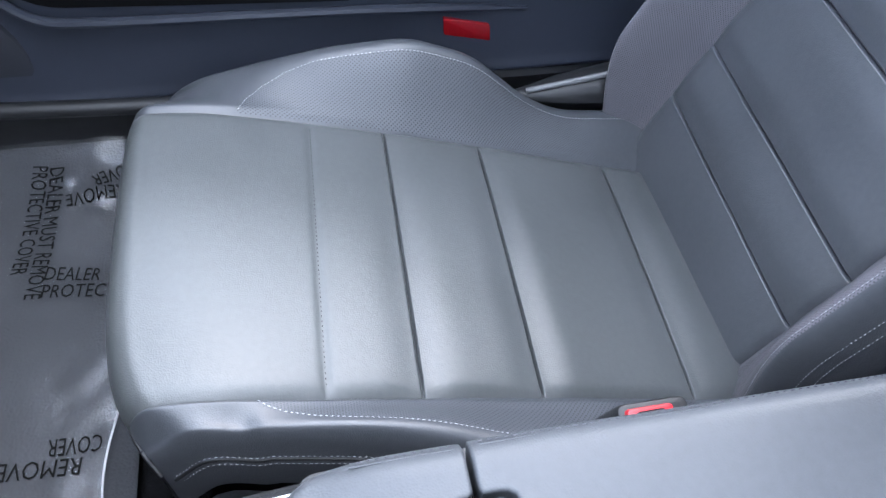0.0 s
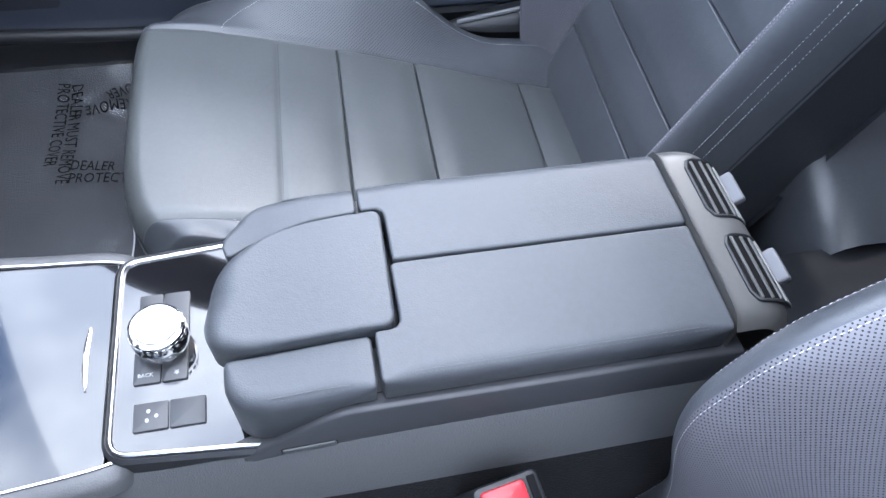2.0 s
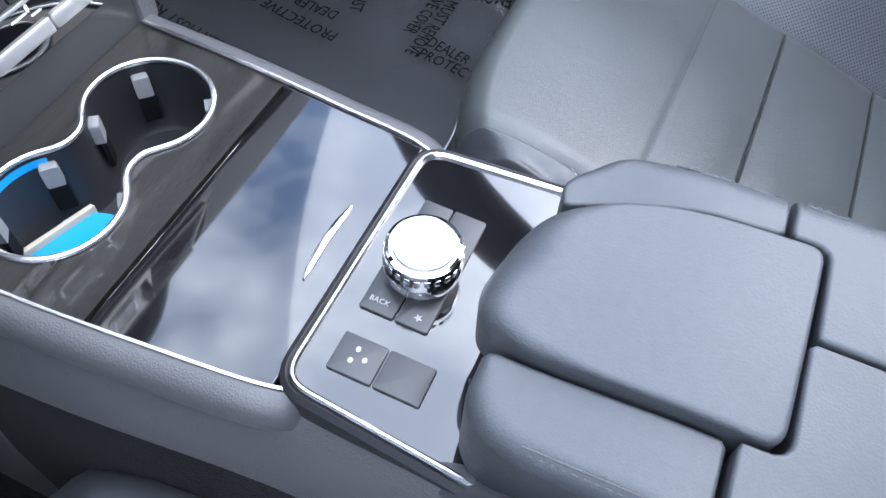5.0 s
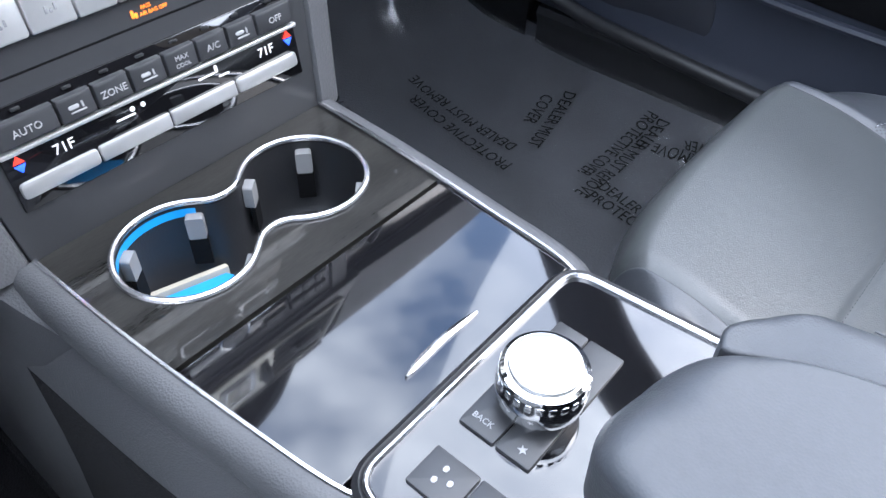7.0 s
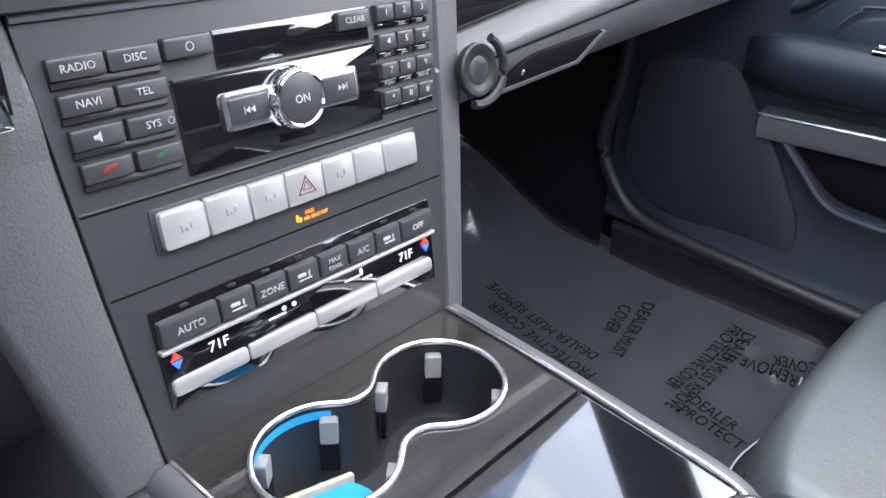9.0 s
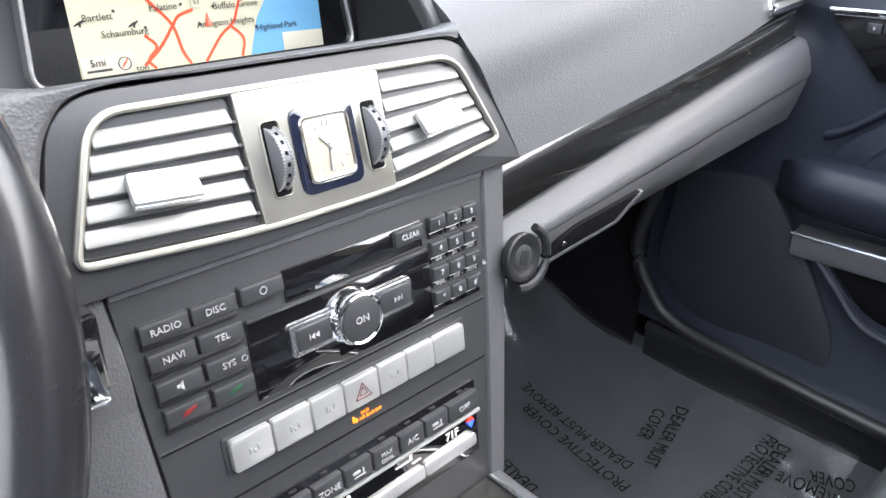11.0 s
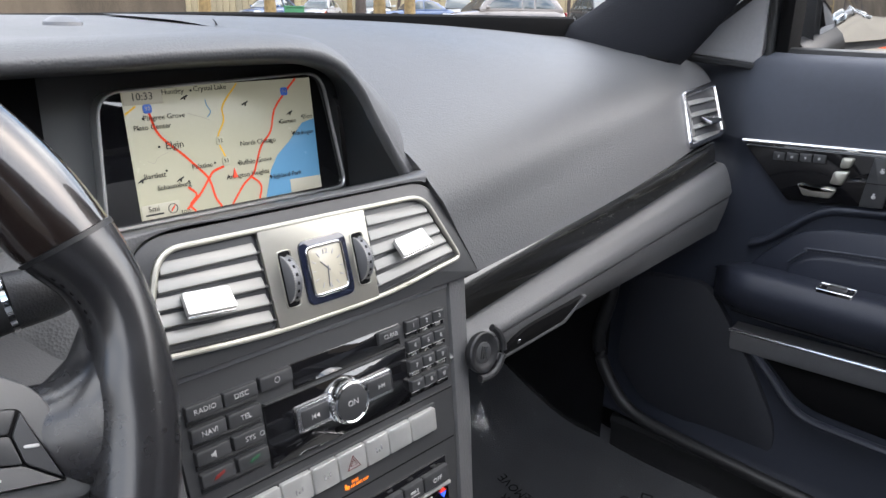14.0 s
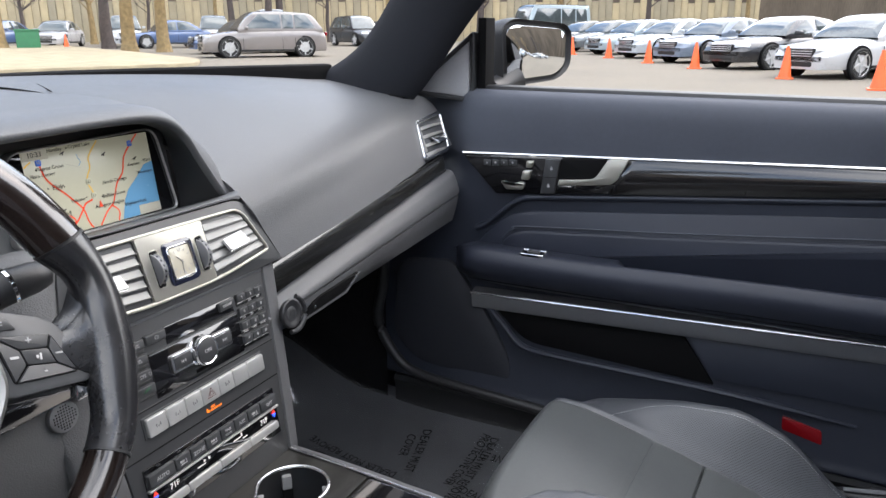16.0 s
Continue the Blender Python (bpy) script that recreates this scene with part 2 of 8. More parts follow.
def inset(loop, d):
    """The loop moved inwards by d."""
    area = sum(a.x * b.y - b.x * a.y for a, b in zip(loop, loop[1:] + loop[:1]))
    sign = 1 if area > 0 else -1
    out, k = [], len(loop)
    for i in range(k):
        t = loop[(i + 1) % k] - loop[i - 1]
        if t.length < 1e-9:
            out.append(loop[i].copy())
            continue
        t.normalize()
        out.append(loop[i] + Vector((-t.y, t.x)) * d * sign)
    return out


def eased(loop, d):
    """The loop drawn in towards its middle by d on each side."""
    x0, x1, y0, y1 = min(p.x for p in loop), max(p.x for p in loop), min(p.y for p in loop), max(p.y for p in loop)
    cx, cy, kx, ky = (x0 + x1) / 2, (y0 + y1) / 2, max(0.1, 1 - 2 * d / (x1 - x0)), max(0.1, 1 - 2 * d / (y1 - y0))
    return [Vector((cx + (p.x - cx) * kx, cy + (p.y - cy) * ky)) for p in loop]


def is_convex(loop):
    k = len(loop)
    turns = [(loop[(i + 1) % k].x - loop[i].x) * (loop[(i + 2) % k].y - loop[(i + 1) % k].y) - (loop[(i + 1) % k].y - loop[i].y) * (loop[(i + 2) % k].x - loop[(i + 1) % k].x) for i in range(k)]
    return min(turns) > -1e-9 or max(turns) < 1e-9


def bridge(bm, r1, r2, closed=True, mi=0):
    k = len(r1)
    for i in range(k if closed else k - 1):
        a, b, c, d = r1[i], r1[(i + 1) % k], r2[(i + 1) % k], r2[i]
        if len({a, b, c, d}) == 4:
            bm.faces.new((a, b, c, d)).material_index = mi


def cap(bm, ring, mi=0):
    if len(ring) >= 3:
        bm.faces.new(ring).material_index = mi


def prism(bm, loop, z0, z1, m=None, bev=0.0008):
    """A plate with the outline loop, from z0 to z1 in the frame m, its upper edge eased."""
    m = m or Matrix()
    loop = [Vector(p) for p in loop]
    shrink = eased if bev > 0.0009 and len(loop) > 4 and is_convex(loop) else inset
    rows = [(loop, z0), (loop, z1 - bev), (shrink(loop, bev * 0.3), z1 - bev * 0.3), (shrink(loop, bev), z1)]
    rings = [[bm.verts.new(m @ Vector((p.x, p.y, z))) for p in ring] for ring, z in rows]
    for a, b in zip(rings, rings[1:]):
        bridge(bm, a, b)
    cap(bm, rings[0][::-1])
    cap(bm, rings[-1])
    return bm


def plate(loop, z0, z1, m=None, bev=0.0008):
    return prism(bmesh.new(), loop, z0, z1, m, bev)


def band(loop, width, z0, z1, m=None, bev=0.0006):
    """A closed frame with the outer outline loop."""
    bm, m = bmesh.new(), m or Matrix()
    loop = [Vector(p) for p in loop]
    inner = inset(loop, width)
    rows = [(loop, z0), (loop, z1 - bev), (inset(loop, bev), z1), (inset(loop, width - bev), z1), (inner, z1 - bev), (inner, z0)]
    rings = [[bm.verts.new(m @ Vector((p.x, p.y, z))) for p in ring] for ring, z in rows]
    for a, b in zip(rings, rings[1:] + rings[:1]):
        bridge(bm, a, b)
    return bm


def grid(rows, cap_ends=False, closed=False, mi=None):
    """A skin through rows of points."""
    bm = bmesh.new()
    uv = bm.loops.layers.uv.new("skin")
    vs = [[bm.verts.new(p) for p in row] for row in rows]
    us, ws = [0.0], [0.0]
    mid_row = rows[len(rows) // 2]
    for p, q in zip(mid_row, mid_row[1:]):
        us.append(us[-1] + (Vector(q) - Vector(p)).length)
    us.append(us[-1])
    for r1, r2 in zip(rows, rows[1:]):
        ws.append(ws[-1] + (Vector(r2[len(r1) // 2]) - Vector(r1[len(r1) // 2])).length)
    for i, (a, b) in enumerate(zip(vs, vs[1:])):
        for j in range(len(a) if closed else len(a) - 1):
            k = (j + 1) % len(a)
            f = bm.faces.new((a[j], a[k], b[k], b[j]))
            for lp, (u_, w_) in zip(f.loops, ((us[j], ws[i]), (us[j + 1], ws[i]), (us[j + 1], ws[i + 1]), (us[j], ws[i + 1]))):
                lp[uv].uv = (u_, w_)
            if mi:
                f.material_index = mi(i, j)
    if cap_ends:
        cap(bm, vs[0][::-1])
        cap(bm, vs[-1])
    return bm


def tube(bm, pts, r, n=8, closed=False):
    """A round bar along pts; r: a radius, or one for each point."""
    pts = [Vector(p) for p in pts]
    k, rings = len(pts), []
    up = Vector((0, 0, 1))
    for i, p in enumerate(pts):
        t = (pts[(i + 1) % k] - pts[i - 1]) if closed else (pts[min(i + 1, k - 1)] - pts[max(i - 1, 0)])
        t.normalize()
        a = t.cross(up if abs(t.z) < 0.95 else Vector((1, 0, 0))).normalized()
        b = a.cross(t)
        rad = r[i] if isinstance(r, (list, tuple)) else r
        rings.append([bm.verts.new(p + (a * math.cos(2 * math.pi * j / n) + b * math.sin(2 * math.pi * j / n)) * rad) for j in range(n)])
    for a, b in zip(rings, rings[1:] + (rings[:1] if closed else [])):
        bridge(bm, a, b)
    if not closed:
        cap(bm, rings[0][::-1])
        cap(bm, rings[-1])
    return bm


def lathe(bm, profile, m=None, n=32):
    """A turned shape; profile: radius and height."""
    m = m or Matrix()
    rings = []
    for r, z in profile:
        if r < 1e-6:
            rings.append([bm.verts.new(m @ Vector((0, 0, z)))])
        else:
            rings.append([bm.verts.new(m @ Vector((r * math.cos(2 * math.pi * i / n), r * math.sin(2 * math.pi * i / n), z))) for i in range(n)])
    for a, b in zip(rings, rings[1:]):
        if len(a) == 1 and len(b) > 1:
            for i in range(n):
                bm.faces.new((a[0], b[i], b[(i + 1) % n]))
        elif len(b) == 1 and len(a) > 1:
            for i in range(n):
                bm.faces.new((a[i], a[(i + 1) % n], b[0]))
        else:
            bridge(bm, a, b)
    return bm


def spline(pts, n=8, closed=False):
    """A smooth curve through pts."""
    pts = [Vector(p) for p in pts]
    k, out = len(pts), []
    for i in range(k if closed else k - 1):
        p0 = pts[i - 1] if closed or i else pts[0] * 2 - pts[1]
        p1, p2 = pts[i], pts[(i + 1) % k]
        p3 = pts[(i + 2) % k] if closed or i + 2 < k else p2 * 2 - p1
        for j in range(n):
            t = j / n
            out.append(0.5 * (2 * p1 + (p2 - p0) * t + (2 * p0 - 5 * p1 + 4 * p2 - p3) * t * t + (3 * p1 - p0 - 3 * p2 + p3) * t ** 3))
    if not closed:
        out.append(pts[-1].copy())
    return out


def stitches(bm, pts, length=0.0032, gap=0.0013, r=0.00045, lift=(0, 0, 0)):
    """A row of thread stitches along a line of points."""
    pts = [Vector(p) + Vector(lift) for p in pts]
    along, seg = 0.0, []
    for a, b in zip(pts, pts[1:]):
        seg.append((a, b, along, (b - a).length))
        along += (b - a).length

    def where(s):
        for a, b, s0, d in seg:
            if s <= s0 + d:
                return a.lerp(b, (s - s0) / max(d, 1e-9))
        return pts[-1]
    s = 0.0
    while s + length < along:
        p, q = where(s), where(s + length)
        mid = (p + q) / 2
        d = (q - p).normalized()
        side = d.cross(Vector((0.3, 0.2, 0.9))).normalized() * r
        up = d.cross(side).normalized() * r
        vs = [bm.verts.new(v) for v in (p, mid + side, q, mid - side, mid + up, mid - up)]
        for x, y, z in ((0, 1, 4), (1, 2, 4), (2, 3, 4), (3, 0, 4), (1, 0, 5), (2, 1, 5), (3, 2, 5), (0, 3, 5)):
            bm.faces.new((vs[x], vs[y], vs[z]))
        s += length + gap
    return bm


def lettering(name, text, size, m, material, parent, depth=0.0003, align="CENTER", width=1.0):
    cu = bpy.data.curves.new(name, "FONT")
    cu.body, cu.size, cu.extrude, cu.align_x, cu.align_y = text, size, depth, align, "CENTER"
    cu.resolution_u = 2
    ob = new(name, cu)
    bpy.context.view_layer.update()
    me = bpy.data.meshes.new_from_object(ob.evaluated_get(bpy.context.evaluated_depsgraph_get()))
    bpy.data.objects.remove(ob)
    bpy.data.curves.remove(cu)
    me.transform(m @ Matrix.Diagonal((width, 1, 1, 1)))
    me.materials.clear()
    me.materials.append(material)
    ob = new(name, me)
    ob.parent = parent
    ob.matrix_parent_inverse = parent.matrix_basis.inverted() if parent.type == "EMPTY" else Matrix()
    return ob


def bars(bm, m, items, depth=0.0004):
    """Small raised strokes: (x, y, width, height)."""
    for x, y, w, h in items:
        prism(bm, rrect(x, y, w, h, min(w, h) * 0.3, 1), 0, depth, m, depth * 0.2)
    return bm


def smooth(a, b, x):
    t = min(1.0, max(0.0, (x - a) / (b - a)))
    return t * t * (3 - 2 * t)


def interp(x, table):
    if x <= table[0][0]:
        return table[0][1]
    for (a, va), (b, vb) in zip(table, table[1:]):
        if x <= b:
            return va + (vb - va) * (x - a) / (b - a)
    return table[-1][1]


def soft_interp(x, table, w):
    """A rounded table: the mean over the width w."""
    return sum(interp(x + w * k / 4, table) for k in range(-4, 5)) / 9


# ---- setting: ground outside, car floor ----
GROUND_Z = -0.25
ASPHALT = surface("asphalt", (0.155, 0.135, 0.105), 0.9, vary=0.2, big=0.25, grain=0.5, grain_size=0.02)
bm = bmesh.new()
for ring in ([(-400, -400), (400, -400), (400, 400), (-400, 400)],):
    cap(bm, [bm.verts.new((x, y, GROUND_Z)) for x, y in ring])
tagged(part("ground", bm, ASPHALT, None), "pale worn asphalt of a car park", "ground", kind="structure")

# floor pan of the car with its raised tunnel and firewall
floor_rows = []
for y, z in ((-2.0, 0.2), (-1.1, 0.07), (0.1, 0.07), (0.25, 0.078), (0.42, 0.17), (0.52, 0.23), (0.6, 0.5), (0.62, 0.72)):
    floor_rows.append([(-0.8, y, z + 0.05), (-0.7, y, z), (-0.16, y, z), (-0.13, y, z + 0.05), (0.13, y, z + 0.05), (0.16, y, z), (0.6, y, z), (0.7, y, z + 0.035), (0.8, y, z + 0.06)])
tagged(part("floor", grid(floor_rows), CARPET, None), "black carpet on the car floor and footwell", "floor", kind="structure")

# outer body of the car around the cabin
PAINT = surface("dark_car_paint", (0.012, 0.013, 0.016), 0.25, coat=1.0, vary=0.1)
body = thing("car_body", (0, 0, 0), "dark painted open car body around the cabin", "car body", kind="structure")
for side in (-1, 1):
    bm = grid([[(side * x, y, z) for x, z in ((0.80, 0.02), (0.93, 0.1), (0.93, 0.55), (0.88, 0.76))] for y in (-2.2, -1.0, 0.2, 1.4)])
    part("side_panel", bm, PAINT, body)
bm = grid([[(x, y, z - 0.05 * (x / 0.8) ** 2) for x in np.linspace(-0.88, 0.88, 9)] for y, z in ((0.66, 0.80), (0.9, 0.80), (1.3, 0.74), (1.9, 0.62), (2.0, 0.4))])
part("bonnet", bm, PAINT, body)
bm = grid([[(x, y, z) for x in (-0.9, 0, 0.9)] for y, z in ((-1.75, 0.2), (-1.8, 0.8), (-2.6, 0.78), (-2.7, 0.3))])
part("tail", bm, PAINT, body)


# ---- seats ----
SX = 0.385      # middle of the passenger seat


def seat_mid(y):
    """Height of the middle of the cushion."""
    z = 0.262 + 0.31 * (y + 0.489)
    z += 0.006 * math.sin(math.pi * min(1, max(0, (y + 0.77) / 0.5)))
    if y > -0.33:
        z -= 1.9 * (y + 0.33) ** 2
    if y > -0.262:
        t = (y + 0.262) / 0.03
        z -= 0.055 * (1 - math.sqrt(max(0, 1 - min(1, t) ** 2)))
    return z


CREST = [(-0.86, 0.185), (-0.73, 0.2), (-0.68, 0.228), (-0.605, 0.3), (-0.53, 0.33), (-0.44, 0.325), (-0.36, 0.31), (-0.29, 0.295), (-0.25, 0.27), (-0.232, 0.235)]
PLEATS = ((-0.405, 0.0022, 0.004), (-0.485, 0.008, 0.006), (-0.597, 0.009, 0.006), (-0.765, 0.008, 0.0065))


def crest(dx, y):
    """Height of the bolster: low and broad beside the console, high at the door."""
    high = soft_interp(y, CREST, 0.02)
    return high if dx >= 0 else min(high + 0.03 * smooth(-0.33, -0.26, y), seat_mid(y) - 0.008 + 0.026 * smooth(-0.3, -0.5, y))


def cushion_z(dx, y):
    a = abs(dx)
    mid, top = seat_mid(y), crest(dx, y)
    for y0, depth, w in PLEATS:
        u = y - y0 + 0.035 * dx
        crease = 0.8 * depth * math.exp(-(u / 0.0013) ** 2) if depth > 0.003 else depth * math.exp(-(u / w) ** 2)
        mid -= (crease + 0.5 * depth * math.exp(-(u / 0.02) ** 2)) * (1 - smooth(0.155, 0.168, a))
        if depth > 0.003:
            mid += 0.15 * depth * math.exp(-((y - y0 + 0.03) / 0.022) ** 2)
    mid -= 0.004 * (a / 0.16) ** 2
    if a <= 0.165:
        z = mid
    else:
        t = smooth(0.165, 0.234, a)
        z = mid * (1 - t) + top * t
    z -= 0.006 * math.exp(-((a - 0.166) / 0.005) ** 2)
    if a > 0.234:
        z = top - 0.1 * (1 - math.sqrt(max(0, 1 - ((a - 0.234) / 0.0385) ** 2)))
    return z


OUTER = [(-0.62, 0.272), (-0.55, 0.255), (-0.48, 0.226), (-0.406, 0.209), (-0.35, 0.204), (-0.25, 0.198)]


def shaped(dx, y, z):
    """The cushion's plan: the bolster beside the console narrows to the front, the nose is rounded."""
    x = dx
    if dx < -0.166:
        x = -0.166 - (-dx - 0.166) * (soft_interp(y, OUTER, 0.03) - 0.166) / 0.106
    fore = smooth(-0.4, -0.25, y)
    bow = 0.055 * (-x / 0.206) ** 4 if x < 0 else 0.018 * (x / 0.25) ** 4
    return (SX + x, y + fore * (0.012 - bow), z)


def cushion_skin(a0, a1, nx, y0, y1, ny, mi=None):
    xs = np.linspace(a0, a1, nx)
    ys = list(np.linspace(y0, y1, ny))
    for at_y, depth, w in PLEATS[1:]:
        ys += list(np.linspace(at_y - 0.0087, at_y + 0.0087, 46))
    ys = sorted(ys)
    return grid([[shaped(dx, y, cushion_z(dx, y)) for dx in xs] for y in ys], mi=(lambda i, j: mi(xs[j], ys[i])) if mi else None)


def seam_half(y):
    """Where the bolster's upper seam runs, from the middle of the seat."""
    return interp(y, [(-0.62, 0.224), (-0.48, 0.2235), (-0.42, 0.222), (-0.39, 0.216), (-0.365, 0.203), (-0.35, 0.188), (-0.34, 0.168)])


def perf_region(dx, y):
    return 1 if 0.168 < abs(dx) < seam_half(y) - 0.002 and -0.77 < y < -0.34 else 0


def make_seat(name, label, forward=(0.0, 0.0), rise=(-0.08, 0.13), fall=(0.42, 0.62), bulk=0.09, outer=(1.43, 0.33), inner=(0.86, 0.8)):
    seat = thing(name, (SX, -0.5, 0.07), label, "car seat", "front seats")
    part("cushion", cushion_skin(-0.166, 0.166, 56, -0.84, -0.2335, 260), LEATHER_SEAT, seat, "black pleated leather cushion", 60)
    for s in (-1, 1):
        part("side_bolster", cushion_skin(s * 0.166, s * 0.272, 36, -0.87, -0.2335, 114, perf_region), [LEATHER, PERF_SIDE], seat, "leather bolster with a perforated inner face", 60)
        bm = bmesh.new()
        line = [(s * seam_half(y), y) for y in list(np.linspace(-0.84, -0.42, 70)) + list(np.linspace(-0.415, -0.34, 30))]
        stitches(bm, [shaped(dx, y, cushion_z(dx, y) + 0.0012) for dx, y in line], r=0.00036)
        part("seam", bm, STITCH, seat, "white thread seam", kind="stuff")
        # double seam along the side, with a thin piping between
        for at_ in (0.2628, 0.2662):
            bm = bmesh.new()
            stitches(bm, [shaped(s * at_, y, cushion_z(s * at_, y)) for y in np.linspace(-0.64, -0.242, 80)], lift=(s * 0.0012, 0, 0.0004), r=0.00033)
            part("seam", bm, STITCH, seat, "white thread seam", kind="stuff")
        bm = bmesh.new()
        tube(bm, [shaped(s * 0.2646, y, cushion_z(s * 0.2646, y)) for y in np.linspace(-0.64, -0.24, 60)], 0.0018, 6)
        part("side_piping", bm, PLASTIC, seat)
        # outer side, down to the frame
        rows = []
        for y in np.linspace(-0.84, -0.2335, 40):
            top = crest(s, y)
            rows.append([shaped(s * (0.272 + 0.004 * math.sin(k * 3.14)), y, (top - 0.1) * (1 - k) + 0.11 * k) for k in np.linspace(0, 1, 6)])
        part("side_skirt", grid(rows), LEATHER, seat)
    bm = bmesh.new()
    stitches(bm, [shaped(dx, -0.405 - 0.035 * dx, cushion_z(dx, -0.405 - 0.035 * dx) + 0.0003) for dx in np.linspace(-0.155, 0.155, 40)], 0.0028, 0.0022, 0.0004)
    part("seam", bm, DARK_INK, seat, "dark thread seam", kind="stuff")
    # front drop of the cushion and its piping
    rows = []
    for k in np.linspace(0, 1, 8):
        rows.append([Vector(shaped(dx, -0.2335, cushion_z(dx, -0.2335) * (1 - k) + 0.12 * k)) + Vector((0, 0.006 * math.sin(k * 3.14) - 0.03 * k, 0)) for dx in np.linspace(-0.272, 0.272, 44)])
    part("front_valance", grid(rows), LEATHER, seat)
    bm = bmesh.new()
    tube(bm, [shaped(dx, -0.2335, cushion_z(dx, -0.2335) - 0.034) for dx in np.linspace(-0.268, 0.268, 44)], 0.002, 6)
    part("piping", bm, PLASTIC, seat)
    bm = plate(rrect(SX, -0.53, 0.4, 0.5, 0.03), 0.07, 0.13)
    part("seat_frame", bm, DARK, seat)
    for s in (-1, 1):
        bm = plate(rrect(SX + s * 0.17, -0.52, 0.03, 0.62, 0.004), 0.06, 0.085)
        part("seat_rail", bm, RIM_GREY, seat)

    # backrest, reclined
    back_m = frame_m((SX, -0.83 + forward[0], 0.165 + forward[1]), (-1, 0, 0), (0, -0.41, 0.912))
    fold = ((0.071, 0.007, 0.006), (0.149, 0.008, 0.007), (0.274, 0.007, 0.008), (0.42, 0.006, 0.008))

    def back_z(dx, s):
        a = abs(dx)
        z = 0.002 - 0.004 * (a / 0.15) ** 2 + 0.008 * math.sin(min(1, s / 0.5) * 3.14)
        for s0, depth, w in fold:
            u = s - s0 + 0.055 * dx
            z -= (0.8 * depth * math.exp(-(u / 0.0014) ** 2) + 0.5 * depth * math.exp(-(u / 0.02) ** 2)) * (1 - smooth(0.14, 0.155, a))
            z += 0.2 * depth * math.exp(-((s - s0 + 0.055 * dx - 0.03) / 0.022) ** 2)
        high = bulk * smooth(*rise, s) * (1 - 0.55 * smooth(*fall, s)) + 0.012
        if a > 0.148:
            z = z + (high - z) * smooth(0.148, 0.225, a)
        z -= 0.006 * math.exp(-((a - 0.15) / 0.005) ** 2)
        if a > 0.225:
            z = high - 0.1 * (1 - math.sqrt(max(0, 1 - ((a - 0.225) / 0.0375) ** 2)))
        return z

    def drawn(dx):
        """The plan of the backrest: a wide panel with a slim bolster at the door, a narrower one beside the console."""
        panel_, roll_ = outer if dx < 0 else inner
        a = abs(dx)
        return math.copysign(a * panel_ if a < 0.148 else 0.148 * panel_ + (a - 0.148) * roll_, dx)

    def back_skin(a0, a1, n, s0, s1, ns):
        return grid([[back_m @ Vector((drawn(dx), s, back_z(dx, s))) for dx in np.linspace(a0, a1, n)] for s in sorted(list(np.linspace(s0, s1, ns)) + [f[0] + k for f in fold for k in np.linspace(-0.0107, 0.0107, 56)])])
    part("backrest", back_skin(-0.15, 0.15, 50, -0.02, 0.62, 240), LEATHER, seat, "black pleated leather backrest", 60)
    for s in (-1, 1):
        # inner face takes the perforated leather with light put into its colour
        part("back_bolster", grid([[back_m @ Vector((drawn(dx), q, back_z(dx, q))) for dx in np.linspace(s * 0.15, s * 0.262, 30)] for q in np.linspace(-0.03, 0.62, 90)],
                                  mi=lambda i, j: 1 if j < 20 else 0), [LEATHER, PERF_BACK_LIT], seat, "leather back bolster with a perforated inner face", 60)
        for at_ in (0.223, 0.2505, 0.255):
            bm = bmesh.new()
            stitches(bm, [back_m @ Vector((drawn(s * at_), q, back_z(s * at_, q) + 0.0008)) for q in np.linspace(0.02, 0.6, 90)], r=0.00033)
            part("seam", bm, STITCH, seat, "white thread seam", kind="stuff")
        rows = [[back_m @ Vector((drawn(s * 0.262) - s * 0.02 * k, q, (back_z(s * 0.2615, q)) * (1 - k) - 0.11 * k)) for k in np.linspace(0, 1, 6)] for q in np.linspace(-0.03, 0.62, 40)]
        part("back_side", grid(rows), BACK_PANEL, seat)
    rows = [[back_m @ Vector((drawn(dx), q, -0.11 - 0.02 * math.cos(dx * 6))) for dx in np.linspace(-0.245, 0.245, 12)] for q in np.linspace(-0.05, 0.62, 12)]
    part("back_shell", grid(rows), BACK_PANEL, seat)
    rows = [[back_m @ Vector((drawn(dx), 0.62 + 0.04 * math.sin(k * 3.14), back_z(dx, 0.62) * (1 - k) - 0.12 * k)) for dx in np.linspace(-0.26, 0.26, 40)] for k in np.linspace(0, 1, 10)]
    part("top_roll", grid(rows), LEATHER, seat)
    return seat


seat_right = make_seat("passenger_seat", "black leather car seat with pleats, perforated bolsters and white stitching")
seat_left = make_seat("driver_seat", "black leather seat behind the steering wheel, perforated bolsters", (0.073, 0.035), (0.1, 0.3), (0.33, 0.5), 0.115, (1.0, 1.0), (1.0, 0.8))
seat_left.matrix_basis = Matrix.Translation((-SX - 0.004, -0.392, 0.08))

# ---- unseen cover added to shade the rear half of the cabin ----
COVER_CLOTH = surface("shade_cover_cloth", (0.05, 0.05, 0.054), 0.9, vary=0.2, big=12, grain=0.3, grain_size=0.003)
top_line = [(-0.87, 1.17), (-1.1, 1.175), (-1.4, 1.13), (-1.75, 0.98), (-1.95, 0.8)]
rows = [[(x * (0.62 + 0.2 * smooth(-1.2, -1.95, y)), y + 0.03 * x * x, z + d - 0.07 * abs(x) ** 3) for x in np.linspace(-1, 1, 15)] for d, line_ in ((0.0, top_line), (0.03, top_line[::-1])) for y, z in line_]
tagged(part("shade_cover", grid(rows), COVER_CLOTH, None, angle=60), "black cover added out of view to shade the rear seats", "roof", kind="structure")
